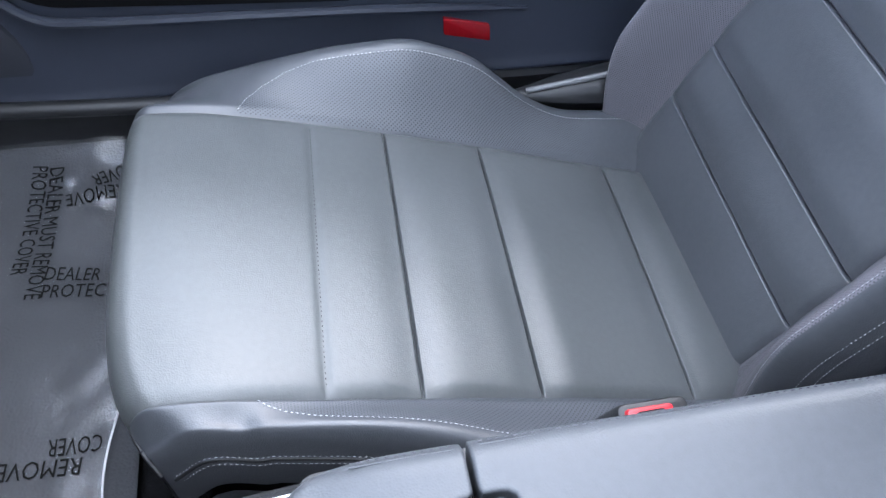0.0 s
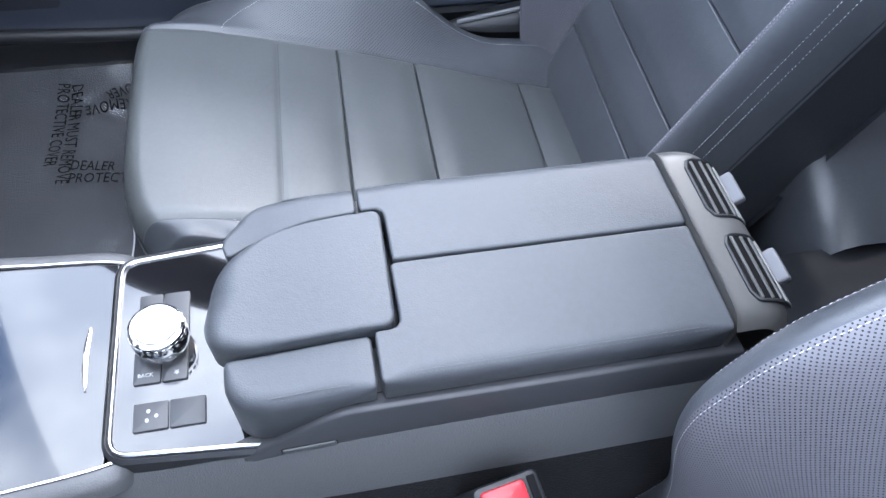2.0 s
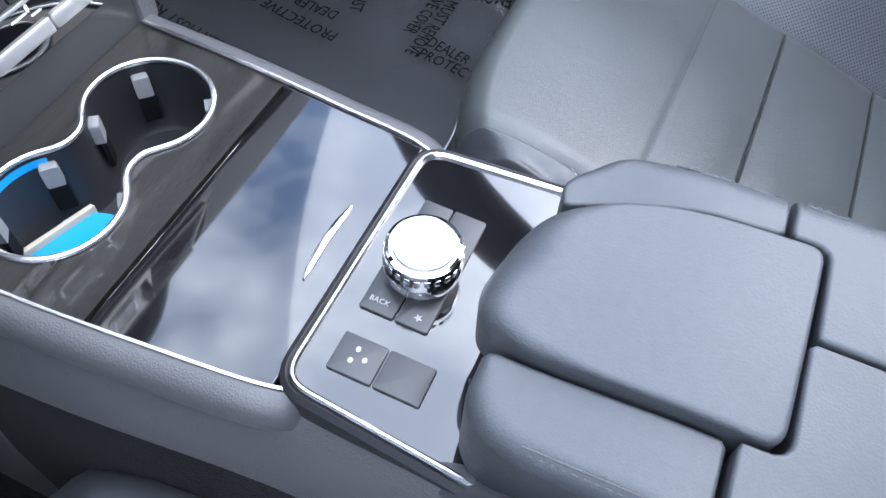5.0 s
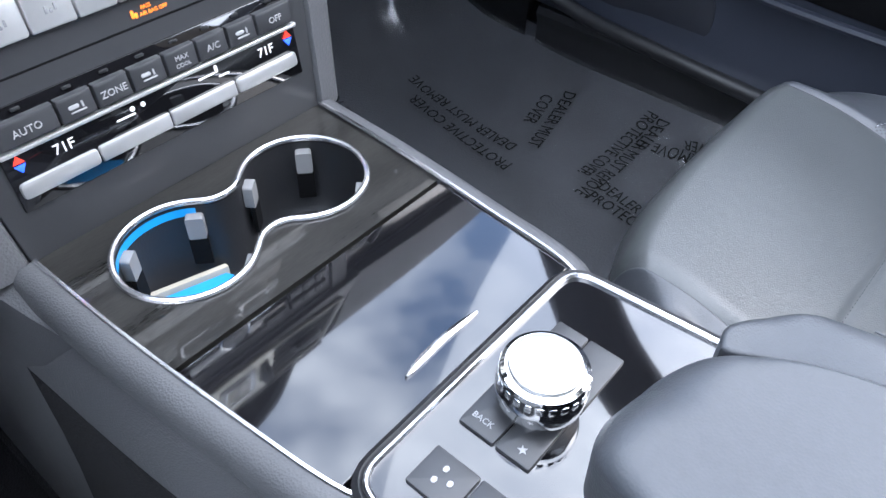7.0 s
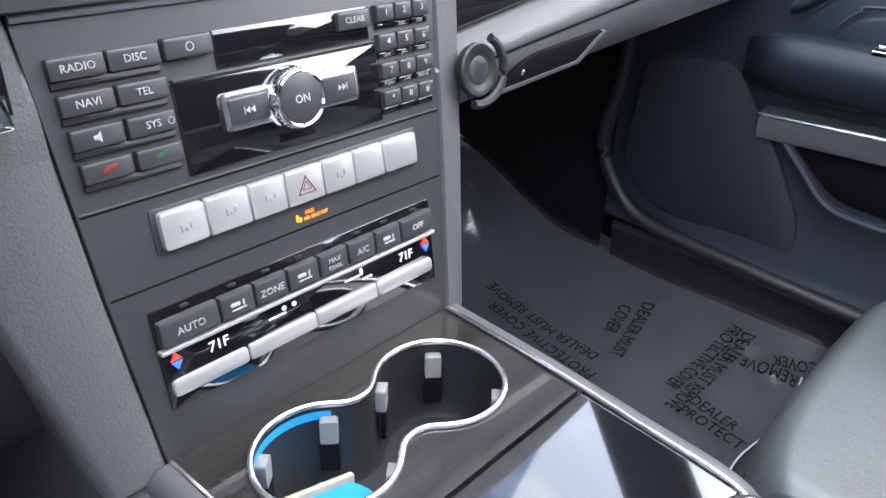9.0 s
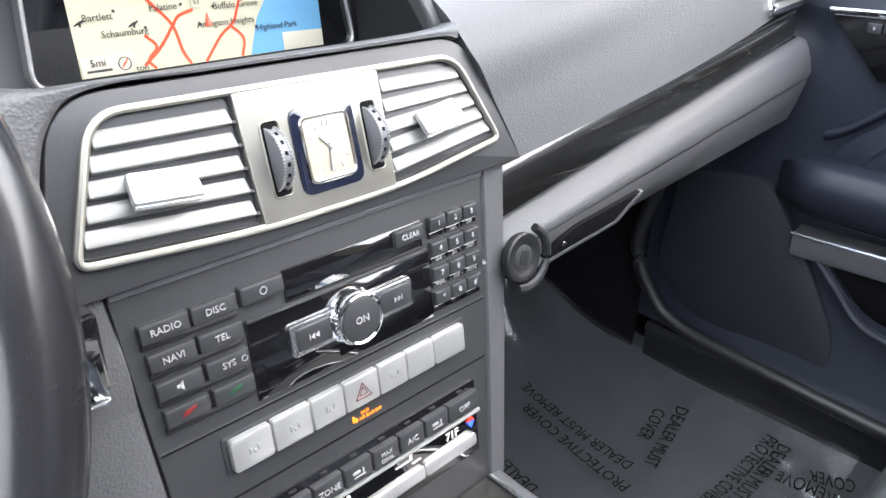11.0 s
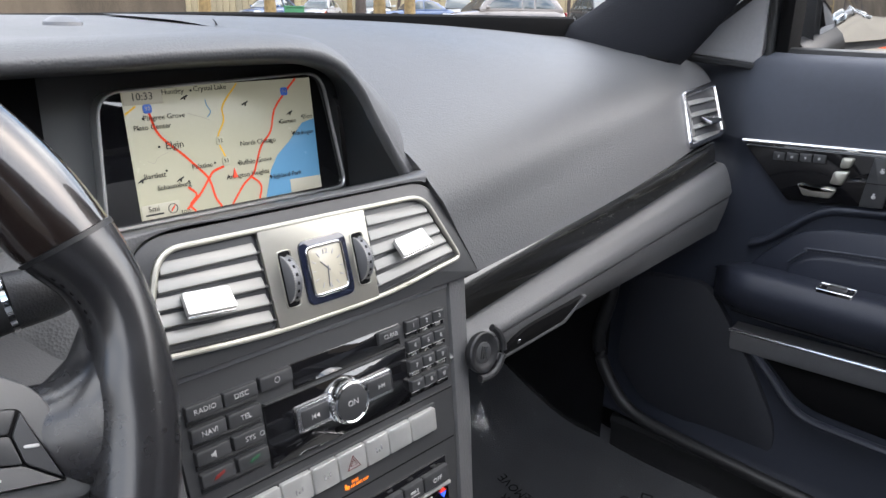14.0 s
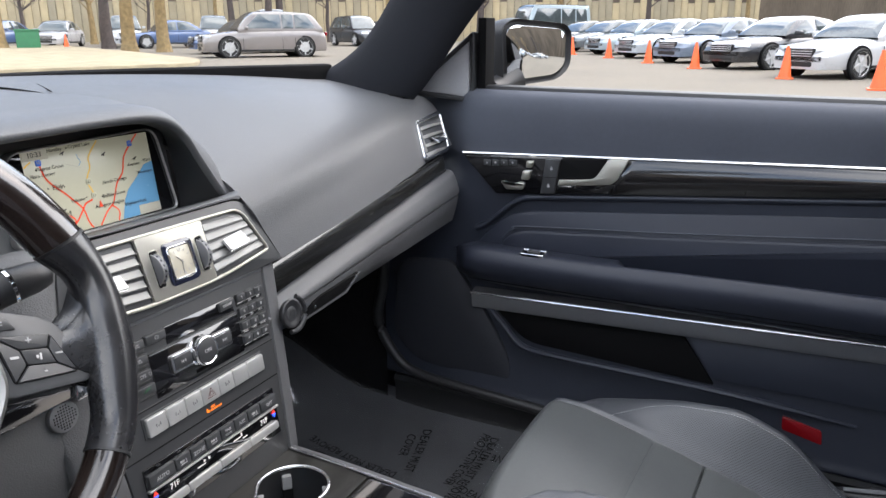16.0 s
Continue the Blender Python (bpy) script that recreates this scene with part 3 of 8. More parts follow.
# side pieces of the added cover, closing off light from the rear quarters
for side in (-1, 1):
    rows = [[(side * (0.62 + 0.2 * smooth(-1.2, -1.95, y)) + side * 0.1 * k, y, (z - 0.07) * (1 - k) + 0.74 * k) for k in np.linspace(0, 1, 6)] for y, z in ((-1.45, 1.115), (-1.6, 1.05), (-1.75, 0.98), (-1.95, 0.8))]
    tagged(part("shade_cover_side", grid(rows), COVER_CLOTH, None, angle=60), "black side piece of the added shade cover", "panel", kind="structure")

# ---- rear bench ----
bench = thing("rear_seat", (0, -1.3, 0.07), "black leather rear seat with a perforated centre behind the console", "car seat")
bench_line = spline([(-1.02, 0.08, 0), (-1.0, 0.28, 0), (-1.05, 0.35, 0), (-1.28, 0.31, 0), (-1.42, 0.33, 0), (-1.48, 0.6, 0), (-1.52, 0.72, 0), (-1.58, 0.7, 0)], 6)
for s in (-1, 1):
    rows = [[(s * 0.36 + dx, p.x, p.y - 0.05 * (abs(dx) / 0.25) ** 4 - 0.006 * math.exp(-((p.x + 1.1) / 0.004) ** 2)) for dx in np.linspace(-0.27, 0.27, 22)] for p in bench_line]
    part("rear_cushion", grid(rows, mi=lambda i, j: 1 if i > 17 and 4 < j < 17 else 0), [LEATHER, PERF_SIDE], bench)
part("rear_tunnel", plate(rrect(0, -1.25, 0.2, 0.8, 0.02), 0.07, 0.27), PLASTIC, bench)
part("parcel_shelf", grid([[(x, y, z) for x in (-0.78, 0, 0.78)] for y, z in ((-1.54, 0.3), (-1.58, 0.71), (-1.8, 0.74))]), BACK_PANEL, bench)

# rear side panels beside the bench, added to keep side light off it
for side in (-1, 1):
    rows = [[(side * (0.655 + 0.02 * math.sin(k * 3.14)), y, 0.07 + (0.77 + 0.03 * smooth(-1.2, -1.9, y) - 0.07) * k) for k in np.linspace(0, 1, 8)] + [(side * 0.8, y, 0.79)] for y in (-1.13, -1.3, -1.5, -1.7, -1.95)]
    tagged(part("rear_side_blocker", grid(rows), DOOR_SHADED, None, angle=60), "dark rear side panel added to shade the bench", "panel", kind="structure")

# ---- centre console ----
console = thing("center_console", (0, -0.4, 0.07), "black centre console with dark wood lid and chrome edging", "console")
body_rows = []
for y, zt, wt in ((-0.035, 0.405, 0.113), (-0.15, 0.405, 0.106), (-0.27, 0.405, 0.094), (-0.36, 0.422, 0.096), (-0.46, 0.43, 0.1), (-0.70, 0.434, 0.1), (-0.76, 0.43, 0.098), (-0.79, 0.40, 0.092)):
    body_rows.append([(-0.15, y, 0.07), (-0.145, y, 0.2), (-wt - 0.024, y, zt - 0.06), (-wt - 0.008, y, zt - 0.018), (-wt + 0.004, y, zt - 0.004), (-wt + 0.02, y, zt - 0.01),
                      (wt - 0.02, y, zt - 0.01), (wt - 0.004, y, zt - 0.004), (wt + 0.008, y, zt - 0.018), (wt + 0.024, y, zt - 0.06), (0.145, y, 0.2), (0.15, y, 0.07)])
cols = [spline([r[k] for r in body_rows], 5) for k in range(12)]
smooth_rows = [[c[i] for c in cols] for i in range(len(cols[0]))]
# the cup well stays open: the top skin is left out in front of the control panel
for lo, hi in ((0, 6), (6, 12)):
    part("side_body", grid([r[lo:hi] for r in smooth_rows], mi=(lambda i, j: 1 if j < 2 else 0) if lo == 0 else None), [DASH_LOW, CARPET], console, "black console side with carpet below", 30)
for s in (-1, 1):
    edge = spline([(s * 0.1075, -0.042, 0.4135), (s * 0.1045, -0.12, 0.4135), (s * 0.098, -0.2, 0.4135), (s * 0.0895, -0.27, 0.4133), (s * 0.07, -0.288, 0.4)], 6)
    rows = [[p + Vector((s * dx, 0, dz)) for dx, dz in ((-0.001, 0.0), (0.001, 0.0012), (0.009, 0.0), (0.014, -0.005), (0.016, -0.016))] for p in edge]
    part("side_rail", grid(rows), DASH_LOW, console, "satin grey side rail")
    bm = bmesh.new()
    tube(bm, [p + Vector((-s * 0.0005, 0, 0.001)) for p in edge], 0.0016, 6)
    part("edge_strip", bm, BRIGHT, console, "bright metal edge strip")


def half_width(y):
    return interp(y, [(-0.275, 0.0882), (-0.2, 0.0972), (-0.12, 0.1037), (-0.042, 0.1068)])


rows = [[(x + dx, y, z - dx) for x, z in ((-0.112, 0.412), (-0.132, 0.402), (-0.137, 0.36), (-0.146, 0.25), (-0.155, 0.07))] for y, dx in ((-0.1, 0.018), (-0.06, 0.006), (-0.034, 0.0), (0.06, 0.0), (0.2, 0.0), (0.34, 0.0))]
part("tunnel_side", grid(rows), DASH_LOW, console, "grained tunnel side below the dash", 50)
# the cup holder panel: a wood plate with a figure-of-eight opening
CUPS = ((-0.0445, -0.094), (0.0445, -0.094))
CUP_R = 0.0405


def eight(r, neck):
    """The outline of two round wells joined by a neck."""
    out = []
    a0 = math.asin(neck / r)
    for i in range(33):
        a = -math.pi + a0 + (2 * math.pi - 2 * a0) * i / 32
        out.append(Vector((CUPS[1][0] + r * math.cos(a), CUPS[1][1] + r * math.sin(a))))
    for i in range(33):
        a = a0 + (2 * math.pi - 2 * a0) * i / 32
        out.append(Vector((CUPS[0][0] + r * math.cos(a), CUPS[0][1] + r * math.sin(a))))
    return out


hole = eight(CUP_R, 0.021)


def softened(loop, times):
    for _ in range(times):
        loop = [loop[i - 1] * 0.25 + loop[i] * 0.5 + loop[(i + 1) % len(loop)] * 0.25 for i in range(len(loop))]
    return loop


def resampled(loop, n):
    d = [(loop[(i + 1) % len(loop)] - loop[i]).length for i in range(len(loop))]
    total, out, i, s0 = sum(d), [], 0, 0.0
    for k in range(n):
        s = total * k / n
        while s > s0 + d[i]:
            s0 += d[i]
            i += 1
        out.append(loop[i].lerp(loop[(i + 1) % len(loop)], (s - s0) / max(d[i], 1e-9)))
    return out


hole = softened(resampled(hole, 96), 4)
start = min(range(96), key=lambda i: abs(hole[i].x - max(p.x for p in hole)))
hole = hole[start:] + hole[:start]


def outward(p, c, y0, y1):
    """The edge of the panel seen from c through p."""
    d = p - c
    best = 9.0
    if d.y > 1e-6:
        best = min(best, (y1 - c.y) / d.y)
    if d.y < -1e-6:
        best = min(best, (y0 - c.y) / d.y)
    for s in (-1, 1):
        if d.x * s > 1e-6:
            t = (s * 0.1035 - c.x) / d.x
            y = c.y + d.y * t
            if y0 - 1e-6 <= y <= y1 + 1e-6 or t < best:
                t2 = (s * half_width(max(y0, min(y1, y))) - c.x) / d.x
                best = min(best, t2)
    return c + d * best


mid = Vector((0, -0.0985))
rim = [outward(p, mid, -0.1595, -0.0405) for p in hole]
bm = bmesh.new()
zt = 0.4125
rings = [[bm.verts.new((p.x, p.y, z)) for p in loop] for loop, z in ((rim, zt - 0.006), (rim, zt), (hole, zt), (hole, zt - 0.004))]
for a, b in zip(rings, rings[1:]):
    bridge(bm, a, b)
cup_panel = part("cup_panel", bm, WOOD, console, "dark lacquered wood panel")
bm = bmesh.new()
wall = [(0.0, 0.0), (0.0004, -0.03), (0.003, -0.053), (0.006, -0.057)]
rings = [[bm.verts.new((p.x, p.y, zt - 0.002 + dz)) for p in inset(hole, d)] for d, dz in wall]
for a, b in zip(rings, rings[1:]):
    bridge(bm, a, b)
cap(bm, rings[-1])
part("cup_well", bm, PLASTIC, console, "black cup holder well", 50)
bm = bmesh.new()
tube(bm, [(p.x, p.y, zt + 0.001) for p in inset(hole, -0.0008)], 0.0021, 8, True)
part("cup_ring", bm, BRIGHT, console, "chrome ring of the cup holders")
for cx, cy in CUPS:
    for ang in (50, 130, -50, 230):
        a = radians(ang)
        m = frame_m((cx + (CUP_R - 0.0035) * math.cos(a), cy + (CUP_R - 0.0035) * math.sin(a), zt - 0.0155), (-math.sin(a), math.cos(a), 0), (0, 0, 1))
        clip = part("cup_clip", plate(rrect(0, 0, 0.011, 0.017, 0.002), -0.004, 0.003, m, 0.0012), RUBBER, console, "grey rubber clip")
        part("clip_slot", plate(rrect(0, -0.019, 0.012, 0.022, 0.001), -0.004, -0.0008, m, 0.0004), DARK, console)
floor_z = zt - 0.0585
seg = [Vector((CUPS[0][0] + 0.034 * math.cos(a), CUPS[0][1] + 0.034 * math.sin(a))) for a in np.linspace(radians(118), radians(422), 30)]
part("blue_film", plate(seg, floor_z, floor_z + 0.004, None, 0.0006), BLUE_FILM, console, "blue protective film left in the cup holder")
part("card_edge", plate(rpoly([(-0.0625, -0.0635), (-0.0125, -0.078), (-0.0125, -0.074), (-0.0625, -0.0595)], 0.001), floor_z, floor_z + 0.009, None, 0.0006), TAN_PAPER, console)
rows = [[(CUPS[0][0] + (CUP_R - 0.0012) * math.cos(a), CUPS[0][1] + (CUP_R - 0.0012) * math.sin(a), z) for a in np.linspace(radians(48), radians(165), 24)] for z in (zt - 0.003, zt - 0.009)]
part("blue_film", grid(rows), BLUE_FILM, console)

# the sliding lid behind the cups
lid = [(-half_width(-0.163), -0.1625), (half_width(-0.163), -0.1625), (half_width(-0.262), -0.2665), (-half_width(-0.262), -0.2665)]
lean = Matrix.Translation((0, -0.1625, zt)) @ Matrix.Rotation(radians(-0.9), 4, "X") @ Matrix.Translation((0, 0.1625, -zt))
lid_part = part("stowage_lid", plate([Vector(p) for p in lid], zt - 0.006, zt + 0.0003, lean, 0.0006), GLOSS, console, "glossy black sliding lid", 4)
bow = lambda x: -0.2495 + 0.0025 * math.cos(x / 0.028 * 1.35)
part("lid_grip", grid([[lean @ Vector((x, bow(x) + dy * (1 - 0.75 * (x / 0.028) ** 4), zt + dz)) for dy, dz in ((-0.0028, -0.001), (-0.0022, 0.0016), (0, 0.0024), (0.0022, 0.0016), (0.0028, -0.001))] for x in np.linspace(-0.028, 0.028, 20)]), BRIGHT, lid_part, "bright curved grip bar")

# control panel with its chrome frame
ctl = rpoly([(-0.086, -0.269), (0.088, -0.269), (0.1, -0.42), (-0.098, -0.42)], [0.016, 0.016, 0.004, 0.004], 6)
part("control_surround", band(inset(ctl, -0.005), 0.006, 0.395, 0.4185, None, 0.003), PLASTIC, console)
panel = part("control_panel", plate(ctl, 0.4, 0.4165, None, 0.0008), GLOSS, console, "glossy black control panel", 4)
part("panel_frame", band(ctl, 0.0034, 0.412, 0.4195, None, 0.0012), BRIGHT, console, "chrome frame")
KX, KY = 0.002, -0.3065
for x0, x1, y0, y1 in ((-0.031, 0.0085, -0.3045, -0.2845), (-0.031, 0.0085, -0.3245, -0.3055), (0.0095, 0.05, -0.3045, -0.2865), (0.0095, 0.05, -0.3255, -0.3055)):
    part("pad_key", plate(rpoly([(x0, y0), (x1, y0), (x1, y1), (x0, y1)], 0.0016), 0.4165, 0.4185, None, 0.0007), BUTTON, panel)
for y0, y1 in ((-0.311, -0.286), (-0.338, -0.312)):
    part("mode_key", plate(rpoly([(-0.0695, y0), (-0.047, y0), (-0.047, y1), (-0.0695, y1)], 0.0014), 0.4165, 0.4185, None, 0.0007), BUTTON, panel)
flat = frame_m(None, (0, -1, 0), (1, 0, 0))


def on_panel(x, y, z=0.4187):
    return Matrix.Translation((x, y, z)) @ flat


lettering("back_mark", "BACK", 0.0045, on_panel(-0.024, -0.2935), WHITE_INK, panel)
bm = bmesh.new()
star = [Vector((-0.0245 + 0.0026 * (1 if i % 2 else 0.42) * math.cos(math.pi * i / 5), -0.3165 + 0.0026 * (1 if i % 2 else 0.42) * math.sin(math.pi * i / 5))) for i in range(10)]
prism(bm, star, 0.4185, 0.4189, None, 0.0001)
part("star_mark", bm, WHITE_INK, panel)
for k in range(3):
    a = 2 * math.pi * k / 3 + 0.4
    part("mode_mark", bars(bmesh.new(), on_panel(-0.0582 + 0.0042 * math.cos(a), -0.2985 + 0.0042 * math.sin(a)), [(0, 0, 0.0026, 0.0032)]), WHITE_INK, panel)
knob = part("control_knob", lathe(bmesh.new(), [(0.0, 0.4165), (0.0165, 0.4165), (0.0165, 0.424), (0.021, 0.4255), (0.0218, 0.43), (0.0218, 0.4355), (0.0212, 0.437), (0.0212, 0.4425), (0.0205, 0.4452), (0.0185, 0.4462), (0.0, 0.4466)],
                                        Matrix.Translation((KX, KY, 0)), 48), CHROME, console, "chrome rotary control knob", 25)
bm = bmesh.new()
for i in range(24):
    a = 2 * math.pi * i / 24
    m = frame_m((KX + 0.0211 * math.cos(a), KY + 0.0211 * math.sin(a), 0.4398), (-math.sin(a), math.cos(a), 0), (0, 0, 1))
    prism(bm, rrect(0, 0, 0.0034, 0.0052, 0.0012, 2), -0.0002, 0.0003, m, 0.0002)
part("knob_ribs", bm, CHROME, knob)
part("knob_cap", lathe(bmesh.new(), [(0.0, 0.4488), (0.0155, 0.4486), (0.0168, 0.448), (0.0172, 0.4465)], Matrix.Translation((KX, KY, 0)), 40), SILVER, knob, "brushed silver knob cap")

# ---- armrest ----
arm = thing("armrest", (0, -0.57, 0.43), "black leather centre armrest with split lids", "armrest")


def cut(pts, radii, gap=0.004):
    """A plan outline with rounded corners, sampled evenly."""
    loop = rpoly(pts, radii, 8)
    n = int(sum((loop[(k + 1) % len(loop)] - loop[k]).length for k in range(len(loop))) / gap)
    return resampled([p for k, p in enumerate(loop) if (p - loop[k - 1]).length > 1e-7], n)


def upholstered(loop, middle, top, radius, low):
    """A padded block over the plan loop: middle the x and the y (or stretch of y) of its heart, top(x, y) its height, radius(x, y, nx, ny) the roll of its edge, by place and outward direction, low(x, y) its underside."""
    bm, n = bmesh.new(), len(loop)
    heart = lambda p: Vector((middle[0], min(max(p.y, middle[1]), middle[-1])))
    area = sum(a.x * b.y - b.x * a.y for a, b in zip(loop, loop[1:] + loop[:1]))
    nrm = []
    for k in range(n):
        t = (loop[(k + 1) % n] - loop[k - 1]).normalized()
        nrm.append(Vector((-t.y, t.x)) * (1 if area > 0 else -1))
    rad = [radius(p.x, p.y, -q.x, -q.y) for p, q in zip(loop, nrm)]
    step = (loop[1] - loop[0]).length * 0.35
    for k in list(range(n)) * 2:
        rad[k] = min(rad[k], rad[k - 1] + step)
    for k in list(range(n - 1, -1, -1)) * 2:
        rad[k] = min(rad[k], rad[(k + 1) % n] + step)
    rings = [[bm.verts.new((p.x + q.x * 0.003, p.y + q.y * 0.003, low(p.x, p.y))) for p, q in zip(loop, nrm)],
             [bm.verts.new((p.x + q.x * 0.001, p.y + q.y * 0.001, low(p.x, p.y) + 0.003)) for p, q in zip(loop, nrm)]]
    for a in np.linspace(0, math.pi / 2, 9):
        ring = []
        for p, q, r in zip(loop, nrm, rad):
            c = p + q * r * (1 - math.cos(a))
            ring.append(bm.verts.new((c.x, c.y, top(c.x, c.y) - r * (1 - math.sin(a)))))
        rings.append(ring)
    edge = [p + q * r for p, q, r in zip(loop, nrm, rad)]
    for k in (0.03, 0.08, 0.18, 0.32, 0.48, 0.65, 0.82):
        rings.append([bm.verts.new((*p.lerp(heart(p), k), top(*p.lerp(heart(p), k)))) for p in edge])
    for a, b in zip(rings, rings[1:]):
        bridge(bm, a, b)
    cap(bm, rings[-1])
    return bm


ARM_LEATHER = surface("armrest_leather", (0.052, 0.056, 0.062), 0.44, crease=0.12, grain=0.2, grain_size=0.0013, vary=0.16, spec=0.45)
ARM_SEAM = surface("armrest_thread", (0.07, 0.07, 0.08), 0.8, vary=0.1)


def rolled(x):
    """How far the pads fall away towards the passenger side at the place x."""
    u = min(0.97, max(0.0, (x - 0.0665) / 0.0195))
    return 0.0195 * (1 - math.sqrt(1 - u * u))


lid_top = lambda x, y: 0.4927 - rolled(x) + 0.0012 * math.cos(x * 16) - 0.0006 * smooth(-0.5, -0.47, y) + 0.0005 * noise.noise(Vector((x * 30, y * 18, 0)))
lid_low = lambda x, y: 0.4635
soft_edge = lambda x, y, nx, ny: 0.0022 + 0.0085 * (1 if x < -0.08 and nx < 0 else 0) * max(0.0, abs(nx) * 3 - 2)
part("lid_half", upholstered(cut([(0.0012, -0.7225), (0.0835, -0.7225), (0.0852, -0.469), (0.0527, -0.469), (0.0527, -0.4872), (0.0012, -0.4872)], [0.003, 0.003, 0.004, 0.003, 0.008, 0.003]),
                             (0.064, -0.70, -0.50), lid_top, soft_edge, lid_low), ARM_LEATHER, arm, "soft leather lid half", 50)
part("lid_half", upholstered(cut([(-0.0012, -0.7225), (-0.0012, -0.4848), (-0.0567, -0.4848), (-0.0567, -0.4655), (-0.097, -0.4655), (-0.096, -0.7215)], [0.003, 0.003, 0.009, 0.003, 0.004, 0.003]),
                             (-0.074, -0.70, -0.50), lid_top, soft_edge, lid_low), ARM_LEATHER, arm, "soft leather lid half", 50)
right_top = lambda x, y: 0.4908 - rolled(x) - 0.009 * smooth(-0.44, -0.37, y)
right_edge = lambda x, y, nx, ny: 0.0022 + (0.014 * max(0.0, ny) ** 2 if x > 0.04 else 0)
part("side_cushion", upholstered(cut([(0.0527, -0.4665), (0.0853, -0.4665), (0.0852, -0.41), (0.079, -0.385), (0.062, -0.369), (0.045, -0.361), (0.030, -0.366), (0.0395, -0.385), (0.049, -0.421)],
                                     [0.003, 0.004, 0.012, 0.012, 0.012, 0.008, 0.004, 0.01, 0.02]), (0.063, -0.452, -0.41), right_top, right_edge, lambda x, y: 0.446), ARM_LEATHER, arm, "", 50)
left_top = lambda x, y: 0.4875 - 0.007 * smooth(-0.46, -0.37, y)
left_edge = lambda x, y, nx, ny: 0.0022 + (0.0085 * max(0.0, -nx) ** 2 if x < -0.06 else 0) + 0.0095 * max(0.0, ny) ** 2
part("side_cushion", upholstered(cut([(-0.0567, -0.463), (-0.0567, -0.361), (-0.079, -0.3605), (-0.0905, -0.370), (-0.0968, -0.392), (-0.097, -0.463)], [0.003, 0.005, 0.012, 0.014, 0.014, 0.004]),
                                 (-0.076, -0.45, -0.395), left_top, left_edge, lambda x, y: 0.421 + 0.042 * smooth(-0.37, -0.45, y)), ARM_LEATHER, arm, "", 50)
# the tray lid in the middle, its nose rolling down to the front
tray_top = lambda x, y: 0.4968 - 0.004 * smooth(-0.46, -0.385, y) - 0.0012 * (x / 0.05) ** 2
tray_edge = lambda x, y, nx, ny: 0.003 + 0.021 * max(0.0, ny) ** 2 * smooth(-0.395, -0.37, y) + 0.003 * smooth(-0.41, -0.38, y)
part("tray_lid", upholstered(cut([(-0.0545, -0.4815), (0.050, -0.4843), (0.0465, -0.421), (0.0375, -0.388), (0.0225, -0.362), (0.0, -0.3505), (-0.03, -0.3475), (-0.047, -0.353), (-0.0545, -0.374)],
                                 [0.009, 0.009, 0.02, 0.02, 0.016, 0.016, 0.016, 0.012, 0.012], 0.003), (-0.004, -0.425), tray_top, tray_edge, lambda x, y: 0.452), ARM_LEATHER, arm, "rounded leather lid of the front tray", 60)
part("tray_button", plate(rrect(-0.012, -0.3525, 0.036, 0.004, 0.002), 0.446, 0.4615), SILVER, arm, "silver tray release")
part("base", plate(rpoly([(-0.09, -0.735), (0.09, -0.735), (0.088, -0.385), (0.045, -0.372), (-0.07, -0.366), (-0.088, -0.395)], 0.01), 0.40, 0.4625), PLASTIC, arm)
BAND_DARK = surface("dark_band", (0.036, 0.037, 0.041), 0.42, vary=0.1, grain=0.1, grain_size=0.001)
rows = []
for y in np.linspace(-0.352, -0.738, 50):
    t = 0.399 + 0.063 * smooth(-0.33, -0.45, y)
    x = -0.1015 + 0.004 * smooth(-0.37, -0.338, y)
    rows.append([(x + 0.02, y, t - 0.002), (x + 0.0045, y, t), (x + 0.0015, y, t - 0.0008), (x + 0.0003, y, t - 0.0025), (x, y, t - 0.006), (x - 0.0004, y, t - 0.0066), (x - 0.0004, y, 0.40)])
part("base_band", grid(rows), BAND_DARK, arm, "satin band below the pads", 60)
for x, z, y0, y1 in ((-0.0931, 0.4905, -0.716, -0.47), (-0.0938, 0.4848, -0.459, -0.39), (0.0805, 0.4878, -0.716, -0.474), (0.0805, 0.4856, -0.462, -0.41)):
    bm = bmesh.new()
    stitches(bm, [(x, y, z - 0.003 * smooth(-0.44, -0.38, y)) for y in np.linspace(y0, y1, 30)], r=0.0005)
    part("seam", bm, ARM_SEAM, arm, "tone-on-tone seam", kind="stuff")
    bm = bmesh.new()
    tube(bm, [(x + (0.0022 if x < 0 else -0.0022), y, z + 0.0008 - 0.003 * smooth(-0.44, -0.38, y)) for y in np.linspace(y0, y1, 30)], 0.0005, 5)
    part("seam_ridge", bm, ARM_LEATHER, arm)
# rear cap with two air vents
rows = []
for p in spline([(-0.7245, 0.452, 0), (-0.7245, 0.4935, 0), (-0.728, 0.4955, 0), (-0.757, 0.494, 0), (-0.776, 0.482, 0), (-0.787, 0.455, 0), (-0.79, 0.36, 0), (-0.788, 0.26, 0)], 4):
    rows.append([(x * 0.0905 - 0.0048, p.x + 0.012 * abs(x) ** 6 * smooth(-0.73, -0.78, p.x), p.y - (rolled(x * 0.0905 - 0.0048) if x > 0 else 0.012 * abs(x) ** 14)) for x in np.linspace(-1, 1, 41)])
CAP = surface("satin_charcoal", (0.12, 0.117, 0.11), 0.4, 0.3, vary=0.08)
rear_cap = part("rear_cap", grid(rows), CAP, arm, "satin charcoal rear cap with air vents", 50)
